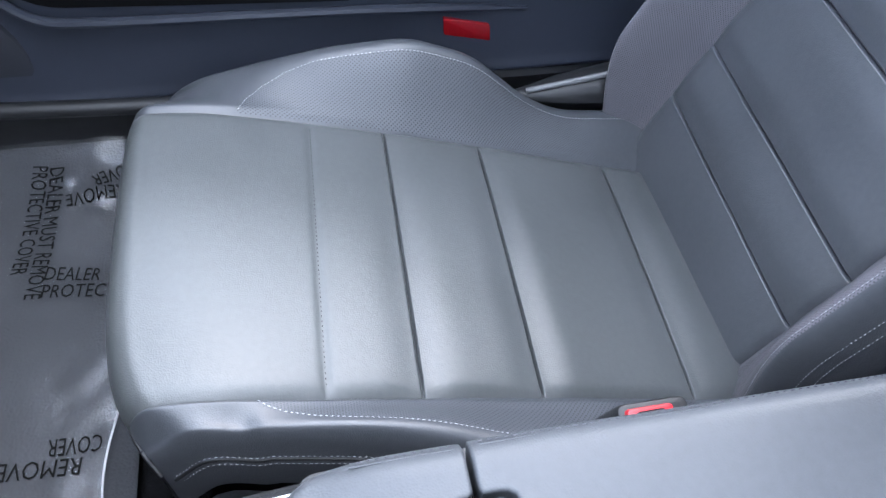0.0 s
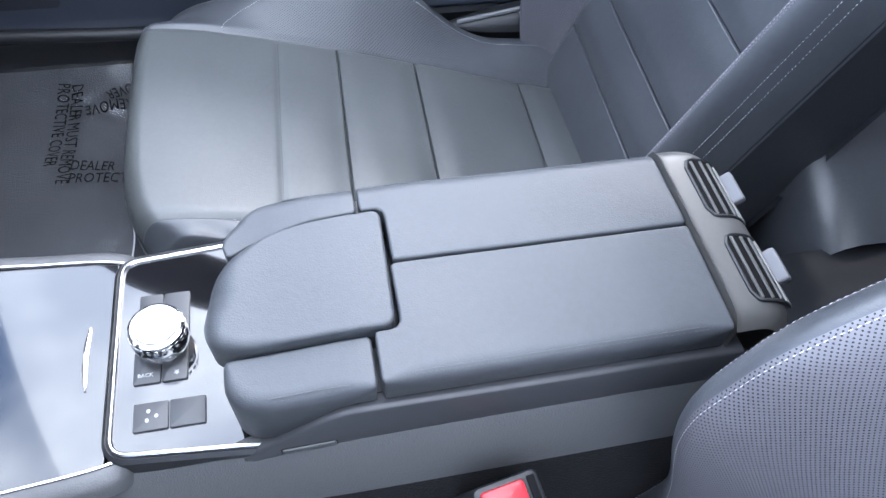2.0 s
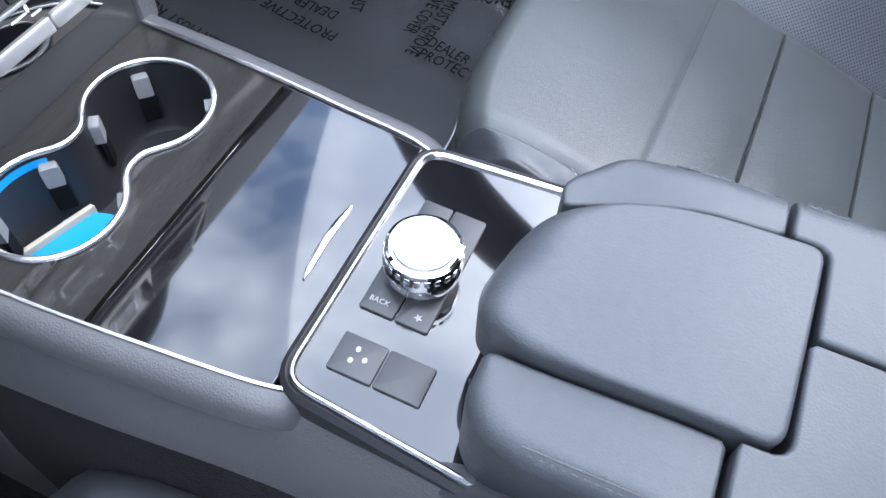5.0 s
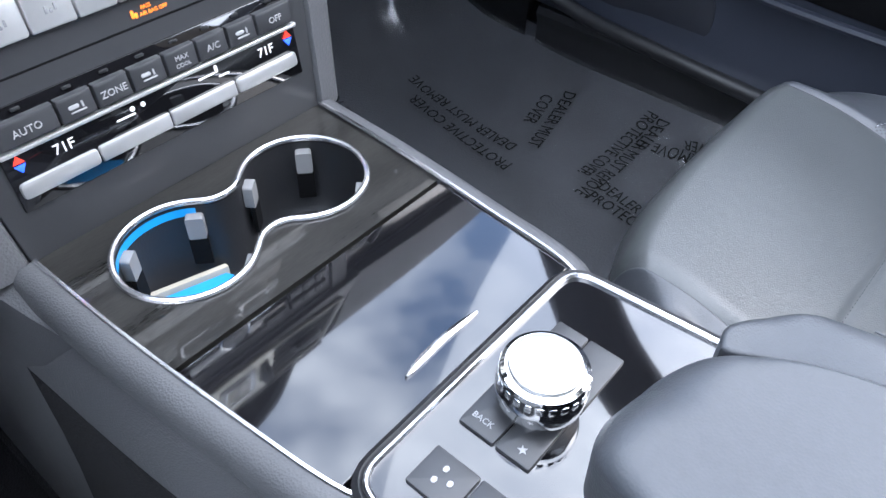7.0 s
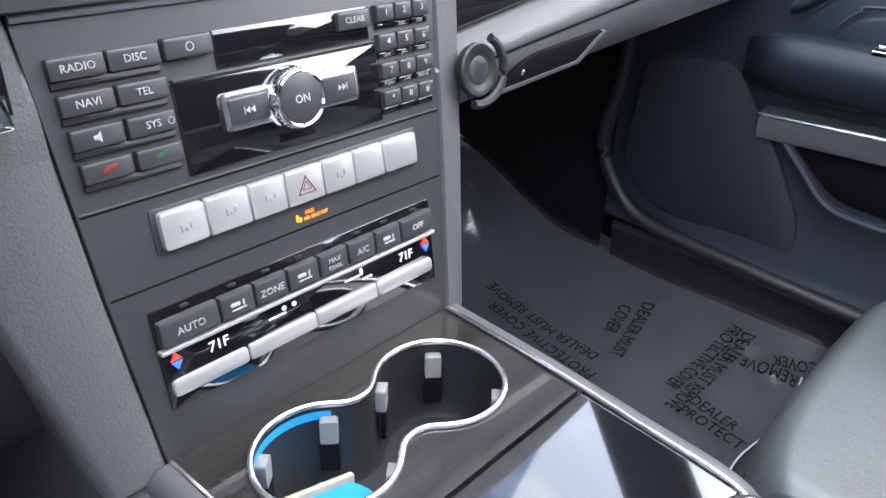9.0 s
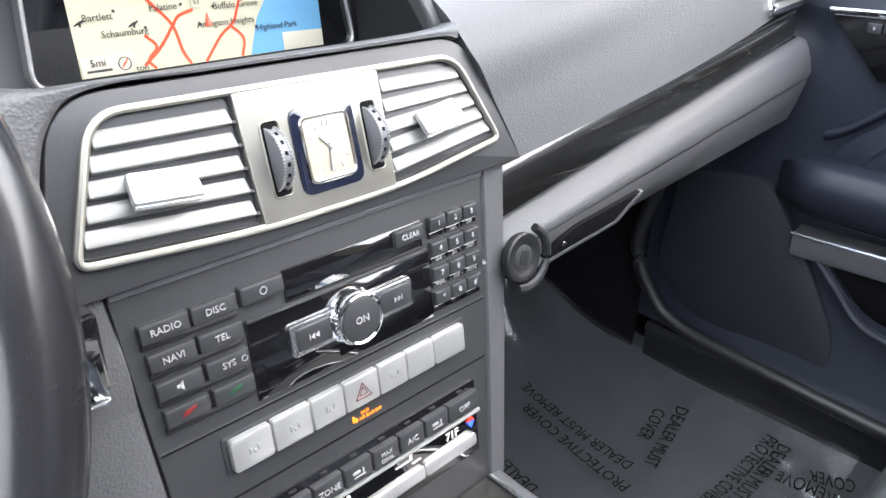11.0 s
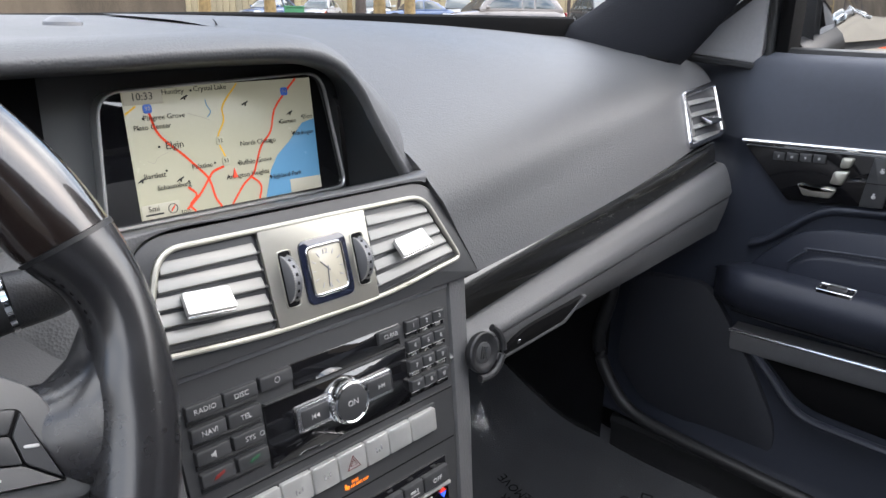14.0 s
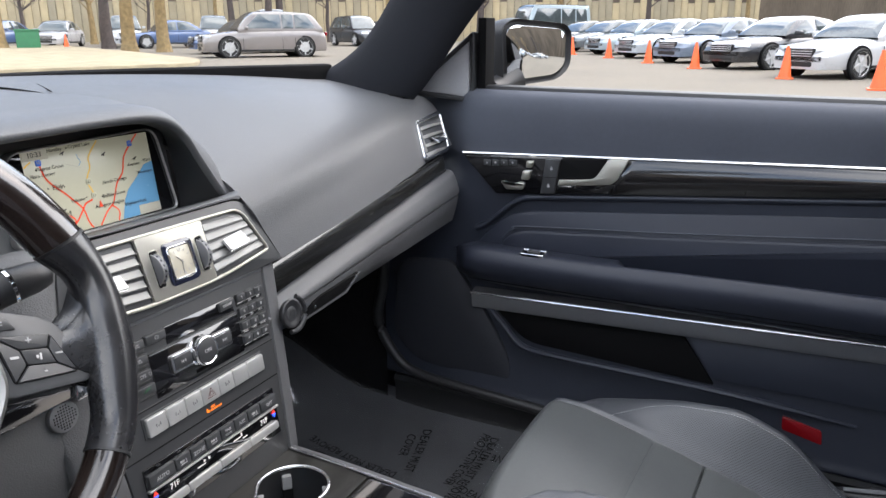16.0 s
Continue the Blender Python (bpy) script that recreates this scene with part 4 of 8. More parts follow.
def on_cap(s):
    """Place and upward tangent on the cap's rounded rear edge, s metres behind the start of the curve."""
    pts = spline([(-0.728, 0.4955, 0), (-0.757, 0.494, 0), (-0.776, 0.482, 0), (-0.787, 0.455, 0), (-0.79, 0.36, 0)], 8)
    for a, b in zip(pts, pts[1:]):
        d = (b - a).length
        if s <= d:
            return a.lerp(b, s / d), (a - b).normalized()
        s -= d


def cap_frame(cx, s):
    q, tan = on_cap(s)
    return frame_m((cx, q.x + 0.0008, q.y - 0.0003), (1, 0, 0), (0, tan.x, tan.y))


TAB = surface("satin_silver", (0.11, 0.11, 0.115), 0.55, 0.2, vary=0.06)
for cx in (-0.048, 0.033):
    stations = [(s, cap_frame(cx, s)) for s in np.linspace(0.016, 0.062, 14)]
    half = [0.031 * (1 - 0.5 * abs((s - 0.039) / 0.023) ** 10) ** 0.5 for s, m in stations]
    part("rear_vent", grid([[m @ Vector((k * w, 0, 0.0007)) for k in np.linspace(-1, 1, 5)] for w, (s, m) in zip(half, stations)]), DARK, rear_cap, "dark air outlet")
    loop = [m @ Vector((w, 0, 0.0007)) for w, (s, m) in zip(half, stations)] + [m @ Vector((-w, 0, 0.0007)) for w, (s, m) in reversed(list(zip(half, stations)))]
    bm = bmesh.new()
    tube(bm, loop + loop[:1], 0.0015, 8)
    part("rear_vent_frame", bm, PLASTIC, rear_cap)
    for s in (0.0225, 0.0315, 0.0405, 0.0495, 0.0575):
        part("rear_vent_slat", plate(rrect(0, 0, 0.058, 0.0024, 0.0008), 0.0, 0.0022, cap_frame(cx, s), 0.0008), CAP, rear_cap)
    part("rear_vent_tab", plate(rrect(0.003, 0, 0.031, 0.008, 0.003), 0.0, 0.012, cap_frame(cx, 0.053), 0.0025), TAB, rear_cap, "silver vent tab")
# lid release on the near side of the base
m = frame_m((-0.1019, -0.411, 0.4195), (0, -1, 0.05), (0, 0, 1))
part("release_gap", plate(rrect(0, 0, 0.041, 0.0085, 0.002), -0.02, 0.0003, m, 0.0002), DARK, arm)
part("release_button", plate(rrect(0, 0, 0.039, 0.0066, 0.0018), -0.02, 0.0016, m, 0.001), DASH_LOW, arm, "grey lid release")


# ---- dashboard ----
dash = thing("dashboard", (0, 0.2, 0.45), "black grained dashboard with screen hood, dark wood trim and glove box", "dashboard")


def across(x):
    return (x - 0.13) / 0.54


def dash_profile(x):
    """The upper dash from the wood trim to the windscreen at the place x across."""
    f = max(0.0, across(x))
    left = [(-0.007, 0.639), (0.0, 0.675), (0.013, 0.722), (0.07, 0.762), (0.2, 0.815), (0.33, 0.836), (0.56, 0.842)]
    right = [(0.033, 0.693), (0.052, 0.735), (0.071, 0.768), (0.105, 0.787), (0.18, 0.799), (0.3, 0.815), (0.56, 0.834)]
    bulge = 0.012 * math.sin(math.pi * min(1, f))
    return spline([(a[0] * (1 - f) + b[0] * f - bulge * (1 - k / 6), a[1] * (1 - f) + b[1] * f + bulge * 0.5 * (0 < k < 6), 0) for k, (a, b) in enumerate(zip(left, right))], 6)


def pad_start(z):
    """Where the pad begins beside the vents, at the height z."""
    return interp(z, [(0.64, 0.1585), (0.705, 0.1275), (0.718, 0.1195), (0.74, 0.116), (0.79, 0.1)])


starts = [pad_start(p.y) for p in dash_profile(0.13)]
rows = []
for u in [0.0, 0.0] + list(np.linspace(0.0, 1, 54) ** 1.25):
    row = []
    for k, x0 in enumerate(starts):
        x = x0 + (0.735 - x0) * u
        p = dash_profile(x)[k]
        row.append(Vector((x, p.x, p.y)))
    rows.append(row)
rows[0] = [p + Vector((0.001, 0.014, 0)) for p in rows[0]]
rows[1] = [p + Vector((0, 0.0014, 0)) for p in rows[1]]
part("upper_pad", grid(rows), DASH, dash, "soft grained upper pad", 60)
rows = [[(x, 0.3 + 0.04 * k, 0.834 + 0.0009 * k - 0.012 * (x / 0.75) ** 2) for k in range(8)] for x in np.linspace(-0.74, 0.12, 24)]
part("top_pad", grid(rows), DASH, dash)
bm = bmesh.new()
tube(bm, [(0.155, 0.395, 0.8386), (0.127, 0.34, 0.8369), (0.105, 0.3, 0.8362)], 0.0008, 6)
part("pad_seam", bm, DARK, dash, "fine seam in the top pad")

# wood trim, lower band, glove box
zt_line, zb_line = (lambda f: 0.633 + 0.052 * f), (lambda f: 0.592 + 0.066 * f)


def strip(table, x0, x1, n=26, lean=0.0):
    """A horizontal moulding: table gives y and z for the place f across."""
    rows = [[(x, y, z) for y, z in table((x - 0.13) / 0.54)] for x in np.linspace(x0, x1, n)]
    for dx, dy in ((0.004, 0.001), (0.008, 0.004), (0.012, 0.01), (0.015, 0.02), (0.017, 0.05)):
        rows.append([(x1 + dx, y + dy, z) for y, z in table((x1 + dx - 0.13) / 0.54)])
    return grid(rows)


def trim_table(f):
    y = 0.002 + 0.024 * f
    a, b = zt_line(f), zb_line(f)
    return [(y + 0.012, a + 0.004), (y + 0.003, a + 0.002), (y - 0.001, a - 0.002), (y - 0.004, (a + b) / 2), (y - 0.004, b + 0.003), (y - 0.001, b), (y + 0.012, b - 0.002)]


part("wood_trim", strip(trim_table, 0.131, 0.672), WOOD_DASH, dash, "dark lacquered wood trim")
bm = bmesh.new()
tube(bm, [(0.13 + 0.54 * f, 0.0015 + 0.024 * f, zt_line(f) + 0.0035) for f in np.linspace(0, 1, 20)], 0.0014, 6)
part("trim_line", bm, PLASTIC, dash)
bm = bmesh.new()
tube(bm, [(0.1305, 0.0, 0.634), (0.1305, -0.002, 0.61), (0.1315, -0.002, 0.591)], 0.0012, 6)
part("trim_end", bm, CHROME, dash)


def band_table(f):
    y, b, g = 0.0 + 0.012 * f, zb_line(f), 0.571 + 0.0445 * f
    return [(y + 0.012, b - 0.001), (y - 0.0005, b - 0.003), (y - 0.005, b - 0.010), (y - 0.010, (b + g) / 2), (y - 0.0145, g + 0.006), (y - 0.013, g + 0.001), (y + 0.012, g - 0.001)]


part("lower_band", strip(band_table, 0.118, 0.684), DASH, dash, "padded band below the trim", 60)


def glove_table(f):
    y, g, u = 0.004 + 0.012 * f, 0.571 + 0.0445 * f, 0.538 + 0.022 * f
    return [(y + 0.014, g - 0.001), (y - 0.014, g - 0.003), (y - 0.0145, g - 0.008), (y - 0.010, (g + u) / 2), (y - 0.003, u + 0.004), (y + 0.004, u), (y + 0.2, u - 0.01), (y + 0.4, u - 0.02)]


glove = part("glove_box", strip(glove_table, 0.168, 0.688), DASH, dash, "glove box lid")
m = frame_m((0.262, -0.0052, 0.5605), (1, 0.022, 0.05), (0, -0.22, 0.975))
# raised black plate stands for the shade in the handle's hollow
part("glove_recess_shade", plate(rpoly([(-0.064, -0.010), (0.036, -0.0105), (0.068, 0.0095), (-0.03, 0.0105), (-0.048, 0.006)], 0.005), -0.012, 0.0022, m, 0.0004), DARK, glove)
part("glove_handle", plate(rpoly([(-0.07, -0.0135), (0.04, -0.014), (0.072, 0.0085), (0.062, 0.0088), (0.034, -0.0098), (-0.066, -0.0092)], 0.002), -0.004, 0.0026, m, 0.0004), DASH, glove, "grained pull of the glove box")
part("glove_lock", lathe(bmesh.new(), [(0, 0.0036), (0.0018, 0.0036), (0.0024, 0.003), (0.0026, 0)], m @ Matrix.Translation((-0.043, -0.001, 0)), 16), BRIGHT, glove)
# driver side of the dash
rows = [[(x, y, z) for y, z in ((0.012, 0.64), (0.0, 0.632), (-0.012, 0.60), (-0.016, 0.56), (-0.01, 0.5), (0.03, 0.42), (0.12, 0.34), (0.3, 0.3))] for x in np.linspace(-0.74, -0.121, 12)]
part("knee_panel", grid(rows), DASH_LOW, dash, "grey knee panel", 60)
part("driver_trim", plate(rpoly([(-0.30, 0.60), (-0.1325, 0.604), (-0.1325, 0.642), (-0.30, 0.648)], 0.002), 0.0, 0.016, frame_m((0, -0.006, 0), (1, 0, 0), (0, 0.0, 1)), 0.002), GLOSS, dash, "black gloss trim")
m = frame_m((-0.141, -0.02, 0.6), (1, 0, 0), (0, 0.05, 1))
part("trim_corner", plate(rpoly([(-0.012, 0.0), (0.007, 0.0), (0.003, 0.022), (-0.004, 0.03), (-0.012, 0.03)], 0.003), -0.006, 0.006, m, 0.002), CHROME, dash)
m = frame_m((-0.162, -0.0165, 0.588), (1, 0, 0), (0, 0.1, 1))
grille = part("knee_speaker", lathe(bmesh.new(), [(0, 0.002), (0.0125, 0.002), (0.014, 0.001), (0.0145, -0.004)], m, 28), RIM_GREY, dash)
bm = bmesh.new()
for i in range(-4, 5):
    for j in range(-4, 5):
        if i * i + j * j < 18:
            prism(bm, circle(i * 0.0026, j * 0.0026, 0.0008, 6), 0.0018, 0.0024, m, 0.0001)
part("speaker_holes", bm, DARK, grille, kind="stuff")

# the hood round the screen
EDGE = spline([(-0.74, 0.06, 0.80), (-0.62, 0.05, 0.842), (-0.40, 0.042, 0.846), (-0.22, 0.045, 0.828), (-0.13, 0.045, 0.827), (-0.04, 0.045, 0.829), (0.022, 0.045, 0.828), (0.055, 0.045, 0.819), (0.075, 0.044, 0.801), (0.088, 0.041, 0.777), (0.1015, 0.0355, 0.75), (0.1135, 0.03, 0.7275)], 6)
BACK = spline([(-0.74, 0.3, 0.832), (-0.62, 0.3, 0.836), (-0.40, 0.3, 0.838), (-0.22, 0.31, 0.836), (-0.13, 0.32, 0.836), (-0.02, 0.325, 0.8355), (0.08, 0.31, 0.835), (0.135, 0.25, 0.828), (0.155, 0.18, 0.81), (0.160, 0.12, 0.78), (0.150, 0.08, 0.752), (0.138, 0.045, 0.718)], 6)
rows = []
for k in np.linspace(0, 1, 16):
    row = []
    for a, b in zip(EDGE, BACK):
        p = a.lerp(b, k)
        lift = 0.007 * math.sin(math.pi * min(1, k * 2.4) ** 0.6) if k < 0.42 else 0.0
        side = smooth(0.05, 0.1, a.x)
        p += Vector((0.003 * math.sin(math.pi * k) * side, -0.004 * math.sin(math.pi * k) * side, lift * (1 - 0.8 * side)))
        row.append(p)
    rows.append(row)
rows = [[p + Vector(d) for p in EDGE] for d in ((0, 0.007, -0.009), (0, 0.0015, -0.0075), (0, -0.001, -0.004), (0, -0.0008, -0.0012))] + rows
part("screen_hood", grid(rows), DASH, dash, "grained hood over screen and dials", 60)
INNER = spline([(-0.74, 0.1, 0.76), (-0.62, 0.1, 0.82), (-0.40, 0.1, 0.825), (-0.22, 0.102, 0.812), (-0.13, 0.103, 0.811), (-0.04, 0.103, 0.812), (0.03, 0.103, 0.812), (0.066, 0.103, 0.810), (0.092, 0.102, 0.797), (0.1, 0.1, 0.77), (0.103, 0.098, 0.74), (0.104, 0.096, 0.706)], 6)
lip = [e + Vector((0.0, 0.0065, -0.0085)) for e in EDGE]
rows = [[a.lerp(b, k) for a, b in zip(lip, INNER)] for k in np.linspace(0, 1, 8)]
LINING = surface("hood_lining_plastic", (0.03, 0.031, 0.033), 0.5, grain=0.15, grain_size=0.0011, vary=0.1)
part("hood_lining", grid(rows), LINING, dash, "smooth black lining of the hood", 60)
for k in range(3):
    bm = bmesh.new()
    tube(bm, [(x, 0.082 - 0.009 * k, 0.8185 + 0.0024 * k) for x in np.linspace(-0.075, 0.055, 6)], 0.0013, 5)
    part("lining_groove", bm, DARK, dash)
COWL = surface("cowl_grey", (0.085, 0.088, 0.089), 0.36, vary=0.06)
rows = [[(x, 0.104 + 0.014 * (z - 0.71) / 0.1, z) for x in np.linspace(-0.19, 0.106, 8)] for z in (0.695, 0.74, 0.78, 0.82)]
part("screen_backing", grid(rows), COWL, dash, "smooth grey panel beside the screen")
# screen
BZ = frame_m((0, 0.008, 0), (1, 0, 0), (0, 0.124, 0.9923))
BZS = 1.0078


def on(m, s, x, z, d=0.0):
    return m @ Matrix.Translation((x, z * s, d))


bez = rpoly([(-0.1045, 0.7085 * BZS), (0.0985, 0.7085 * BZS), (0.0845, 0.8035 * BZS), (-0.0965, 0.7985 * BZS)], [0.01, 0.01, 0.016, 0.016], 6)
display = part("display", plate(bez, -0.012, 0.001, BZ), GLOSS, dash, "navigation display in a chrome bezel")
part("display_bezel", band(inset(bez, -0.0014), 0.0022, -0.01, 0.0035, BZ, 0.0008), SILVER, display, "thin bright bezel")
MX0, MX1, MZ0, MZ1 = -0.0805, 0.0735, 0.7112, 0.8


def mp(u, v):
    return Vector((MX0 + (MX1 - MX0) * u, (MZ0 + (MZ1 - MZ0) * v) * BZS))


part("map", plate([mp(0, 0), mp(1, 0), mp(1, 1), mp(0, 1)], 0.0009, 0.0014, BZ, 0.0001), MAP_LAND, display, "lit road map")


def road(name, pts, w, material, d=0.0018):
    line = spline([(*mp(u, min(1, max(0, v))), 0) for u, v in pts], 4)
    left, right = [], []
    for i, p in enumerate(line):
        t = (line[min(i + 1, len(line) - 1)] - line[max(i - 1, 0)]).normalized()
        n = Vector((-t.y, t.x, 0)) * w / 2
        left.append(BZ @ (p + n + Vector((0, 0, d))))
        right.append(BZ @ (p - n + Vector((0, 0, d))))
    part(name, grid([left, right]), material, display)


road("map_road", [(0.111, 0.815), (0.131, 0.675), (0.175, 0.572), (0.229, 0.487), (0.29, 0.374), (0.351, 0.245), (0.373, 0.087), (0.399, 0.002)], 0.00172, MAP_RED)
road("map_road", [(0.438, 0.327), (0.38, 0.299), (0.351, 0.245), (0.292, 0.127), (0.221, 0.028)], 0.00172, MAP_RED, 0.0021)
road("map_road", [(0.241, 0.206), (0.278, 0.132), (0.24, 0.059), (0.263, 0.003)], 0.00156, MAP_RED, 0.0019)
road("map_road", [(0.909, 0.998), (0.839, 0.889), (0.761, 0.745), (0.725, 0.569), (0.66, 0.453), (0.619, 0.307), (0.593, 0.222), (0.534, 0.149), (0.459, 0.002)], 0.00164, MAP_RED)
road("map_road", [(0.575, 0.215), (0.628, 0.119), (0.612, 0.004)], 0.00156, MAP_RED, 0.0021)
road("map_road", [(0.566, 0.99), (0.476, 0.82), (0.471, 0.698), (0.427, 0.559), (0.455, 0.403)], 0.00131, MAP_YELLOW)
road("map_road", [(0.055, 0.871), (0.002, 0.815)], 0.00131, MAP_YELLOW)
road("map_river", [(0.291, 0.786), (0.36, 0.744), (0.402, 0.712)], 0.0005, MAP_GREY)
road("map_river", [(0.39, 0.88), (0.395, 0.83), (0.41, 0.783), (0.39, 0.74)], 0.0006, MAP_BLUE)
road("map_river", [(0.07, 0.45), (0.1, 0.43), (0.12, 0.47), (0.17, 0.5)], 0.0005, MAP_GREY)
lake = [(0.999, 0.636), (0.922, 0.608), (0.832, 0.465), (0.747, 0.351), (0.699, 0.231), (0.652, 0.002), (0.999, 0.002)]
part("map_lake", plate([mp(*p) for p in lake], 0.0012, 0.0017, BZ, 0.0001), MAP_BLUE, display)
part("map_box", plate([mp(*p) for p in ((0.805, 0.002), (0.999, 0.002), (0.999, 0.115), (0.805, 0.122))], 0.0015, 0.002, BZ, 0.0001), MAP_GREY, display)
part("map_box", plate([mp(*p) for p in ((0.004, 0.88), (0.184, 0.88), (0.184, 0.998), (0.004, 0.998))], 0.0015, 0.002, BZ, 0.0001), MAP_GREY, display)
part("map_box", plate([mp(*p) for p in ((0.004, 0.002), (0.186, 0.002), (0.186, 0.115), (0.004, 0.115))], 0.0015, 0.002, BZ, 0.0001), MAP_GREY, display)
part("map_scale", plate([mp(*p) for p in ((0.02, 0.028), (0.105, 0.028), (0.105, 0.042), (0.02, 0.042))], 0.002, 0.0022, BZ, 0.0001), MAP_INK, display)
for u, v, col in ((0.105, 0.846, MAP_SIGN), (0.83, 0.895, MAP_SIGN), (0.436, 0.54, MAP_LAND), (0.454, 0.37, MAP_LAND)):
    c = mp(u, v)
    part("map_sign", plate(rrect(c.x, c.y, 0.0062, 0.0062, 0.002), 0.0019, 0.0025, BZ, 0.0001), col, display)
c = mp(0.49, 0.253)
part("map_arrow", plate([c + Vector((-0.0022, -0.003)), c + Vector((0.0022, -0.003)), c + Vector((0, 0.004))], 0.0022, 0.003, BZ, 0.0001), MAP_RED, display)
c = mp(0.152, 0.059)
part("map_compass", band(circle(c.x, c.y, 0.0036, 18), 0.0005, 0.002, 0.0024, BZ, 0.0001), MAP_INK, display)
part("compass_needle", plate([c + Vector((-0.002, -0.0026)), c + Vector((0.0006, 0)), c + Vector((0.002, 0.0026)), c + Vector((-0.0006, 0))], 0.002, 0.0025, BZ, 0.0001), MAP_RED, display)
for u, v in ((0.287, 0.911), (0.598, 0.824), (0.851, 0.707), (0.029, 0.31), (0.21, 0.277)):
    c = mp(u, v)
    part("map_airport", plate([c + Vector(p) * 0.001 for p in ((-3, -1), (-0.5, 0.6), (2.6, 1.6), (3, 1), (1, -0.4), (0.6, -2.2), (0, -2), (-0.4, -0.6), (-2.6, -1.6))], 0.0016, 0.002, BZ, 0.0001), MAP_INK, display)
for text, u, v, size in (("Huntley", 0.233, 0.961, 0.0052), ("Crystal Lake", 0.42, 0.969, 0.0052), ("Pingree Grove", 0.177, 0.775, 0.0052), ("Plato Center", 0.115, 0.706, 0.0052),
                         ("Elgin", 0.205, 0.55, 0.0075), ("10:33", 0.088, 0.938, 0.0072), ("North Chicago", 0.642, 0.491, 0.0052), ("Gurnee", 0.831, 0.637, 0.005), ("Zion", 0.955, 0.66, 0.005),
                         ("Waukegan", 0.914, 0.522, 0.005), ("Buffalo Grove", 0.613, 0.334, 0.0052), ("Arlington Heights", 0.563, 0.231, 0.0052), ("Highland Park", 0.783, 0.171, 0.0052),
                         ("Palatine", 0.325, 0.357, 0.0052), ("Bartlett", 0.09, 0.333, 0.0052), ("Schaumburg", 0.174, 0.233, 0.0052), ("5mi", 0.06, 0.08, 0.0056), ("ton", 0.21, 0.02, 0.0052),
                         ("90", 0.105, 0.846, 0.0042), ("94", 0.83, 0.895, 0.0042), ("12", 0.436, 0.54, 0.004), ("53", 0.454, 0.37, 0.004)):
    c = mp(u, v)
    lettering("map_text", text, size, BZ @ Matrix.Translation((c.x, c.y, 0.0026)), WHITE_INK if text in ("90", "94") else MAP_INK, display, 0.0001)
bm = bmesh.new()
for u, v in ((0.133, 0.55), (0.325, 0.96), (0.08, 0.775), (0.05, 0.7), (0.395, 0.365), (0.15, 0.36), (0.25, 0.25), (0.52, 0.335), (0.46, 0.235), (0.69, 0.18), (0.715, 0.49), (0.785, 0.637), (0.86, 0.525), (0.925, 0.665)):
    c = mp(u, v)
    prism(bm, circle(c.x, c.y, 0.0008, 8), 0.0016, 0.0022, BZ, 0.0001)
part("map_dots", bm, MAP_INK, display, kind="stuff")

# ---- centre vents and clock ----
VP = frame_m((0, -0.197, 0), (1, 0, 0), (0, 0.2785, 0.9604))
VS = 1.0412


def vp(x, z):
    return Vector((x, z * VS))


surround = rpoly([vp(-0.1485, 0.642), vp(0.157, 0.6425), vp(0.1185, 0.7245), vp(-0.1245, 0.7256)], [0.004, 0.002, 0.022, 0.024], 6)
part("vent_surround", plate(surround, -0.03, -0.0015, VP, 0.0008), STACK, dash, "smooth dark surround of the vents", 60)


def on_vp(x, z, d=0.0):
    return VP @ Vector((x, z * VS, d))


# the padded rim round the surround, rolling over into the shelf below the screen
rim_line = [((-0.1485, 0.642), (-0.175, 0.642), (-0.2, 0.004, 0.645), (-0.24, 0.03, 0.65), (-0.25, 0.08, 0.66)),
            ((-0.1395, 0.68), (-0.166, 0.684), (-0.19, 0.018, 0.69), (-0.235, 0.045, 0.695), (-0.25, 0.1, 0.7)),
            ((-0.1275, 0.7125), (-0.148, 0.723), (-0.16, 0.026, 0.728), (-0.2, 0.055, 0.72), (-0.235, 0.106, 0.71)),
            ((-0.106, 0.7262), (-0.115, 0.7285), (-0.12, 0.0245, 0.7272), (-0.13, 0.05, 0.7195), (-0.14, 0.106, 0.704)),
            ((-0.05, 0.7264), (-0.05, 0.7285), (-0.05, 0.0245, 0.7272), (-0.05, 0.05, 0.7195), (-0.05, 0.106, 0.704)),
            ((0.05, 0.7257), (0.05, 0.7285), (0.05, 0.0245, 0.7272), (0.05, 0.05, 0.7195), (0.05, 0.106, 0.704)),
            ((0.1, 0.7253), (0.1, 0.729), (0.1, 0.0245, 0.7282), (0.105, 0.05, 0.721), (0.108, 0.106, 0.704)),
            ((0.113, 0.7225), (0.1165, 0.7295), (0.12, 0.0245, 0.731), (0.126, 0.05, 0.724), (0.13, 0.106, 0.705))]
chains = []
for g, t1, t2, t3, t4 in rim_line:
    chains.append([on_vp(*g, -0.014), on_vp(*g, -0.0014), on_vp(g[0] + (t1[0] - g[0]) * 0.12, g[1] + (t1[1] - g[1]) * 0.12, 0.0006), on_vp(*t1), Vector(t2), Vector(t3), Vector(t4)])
along = [spline([c[k] for c in chains], 8) for k in range(7)]
rows = []
for i in range(len(along[0])):
    col = [a[i] for a in along]
    rows.append(col[:2] + spline(col[2:], 6))
part("vent_rim", grid(rows), DASH, dash, "padded rim round the vents", 60)
outer = rpoly([vp(-0.1345, 0.656), vp(-0.05, 0.6485), vp(0.05, 0.648), vp(0.1385, 0.6585), vp(0.1085, 0.7155), vp(-0.1115, 0.7185)], [0.009, 0.03, 0.03, 0.009, 0.016, 0.016], 6)
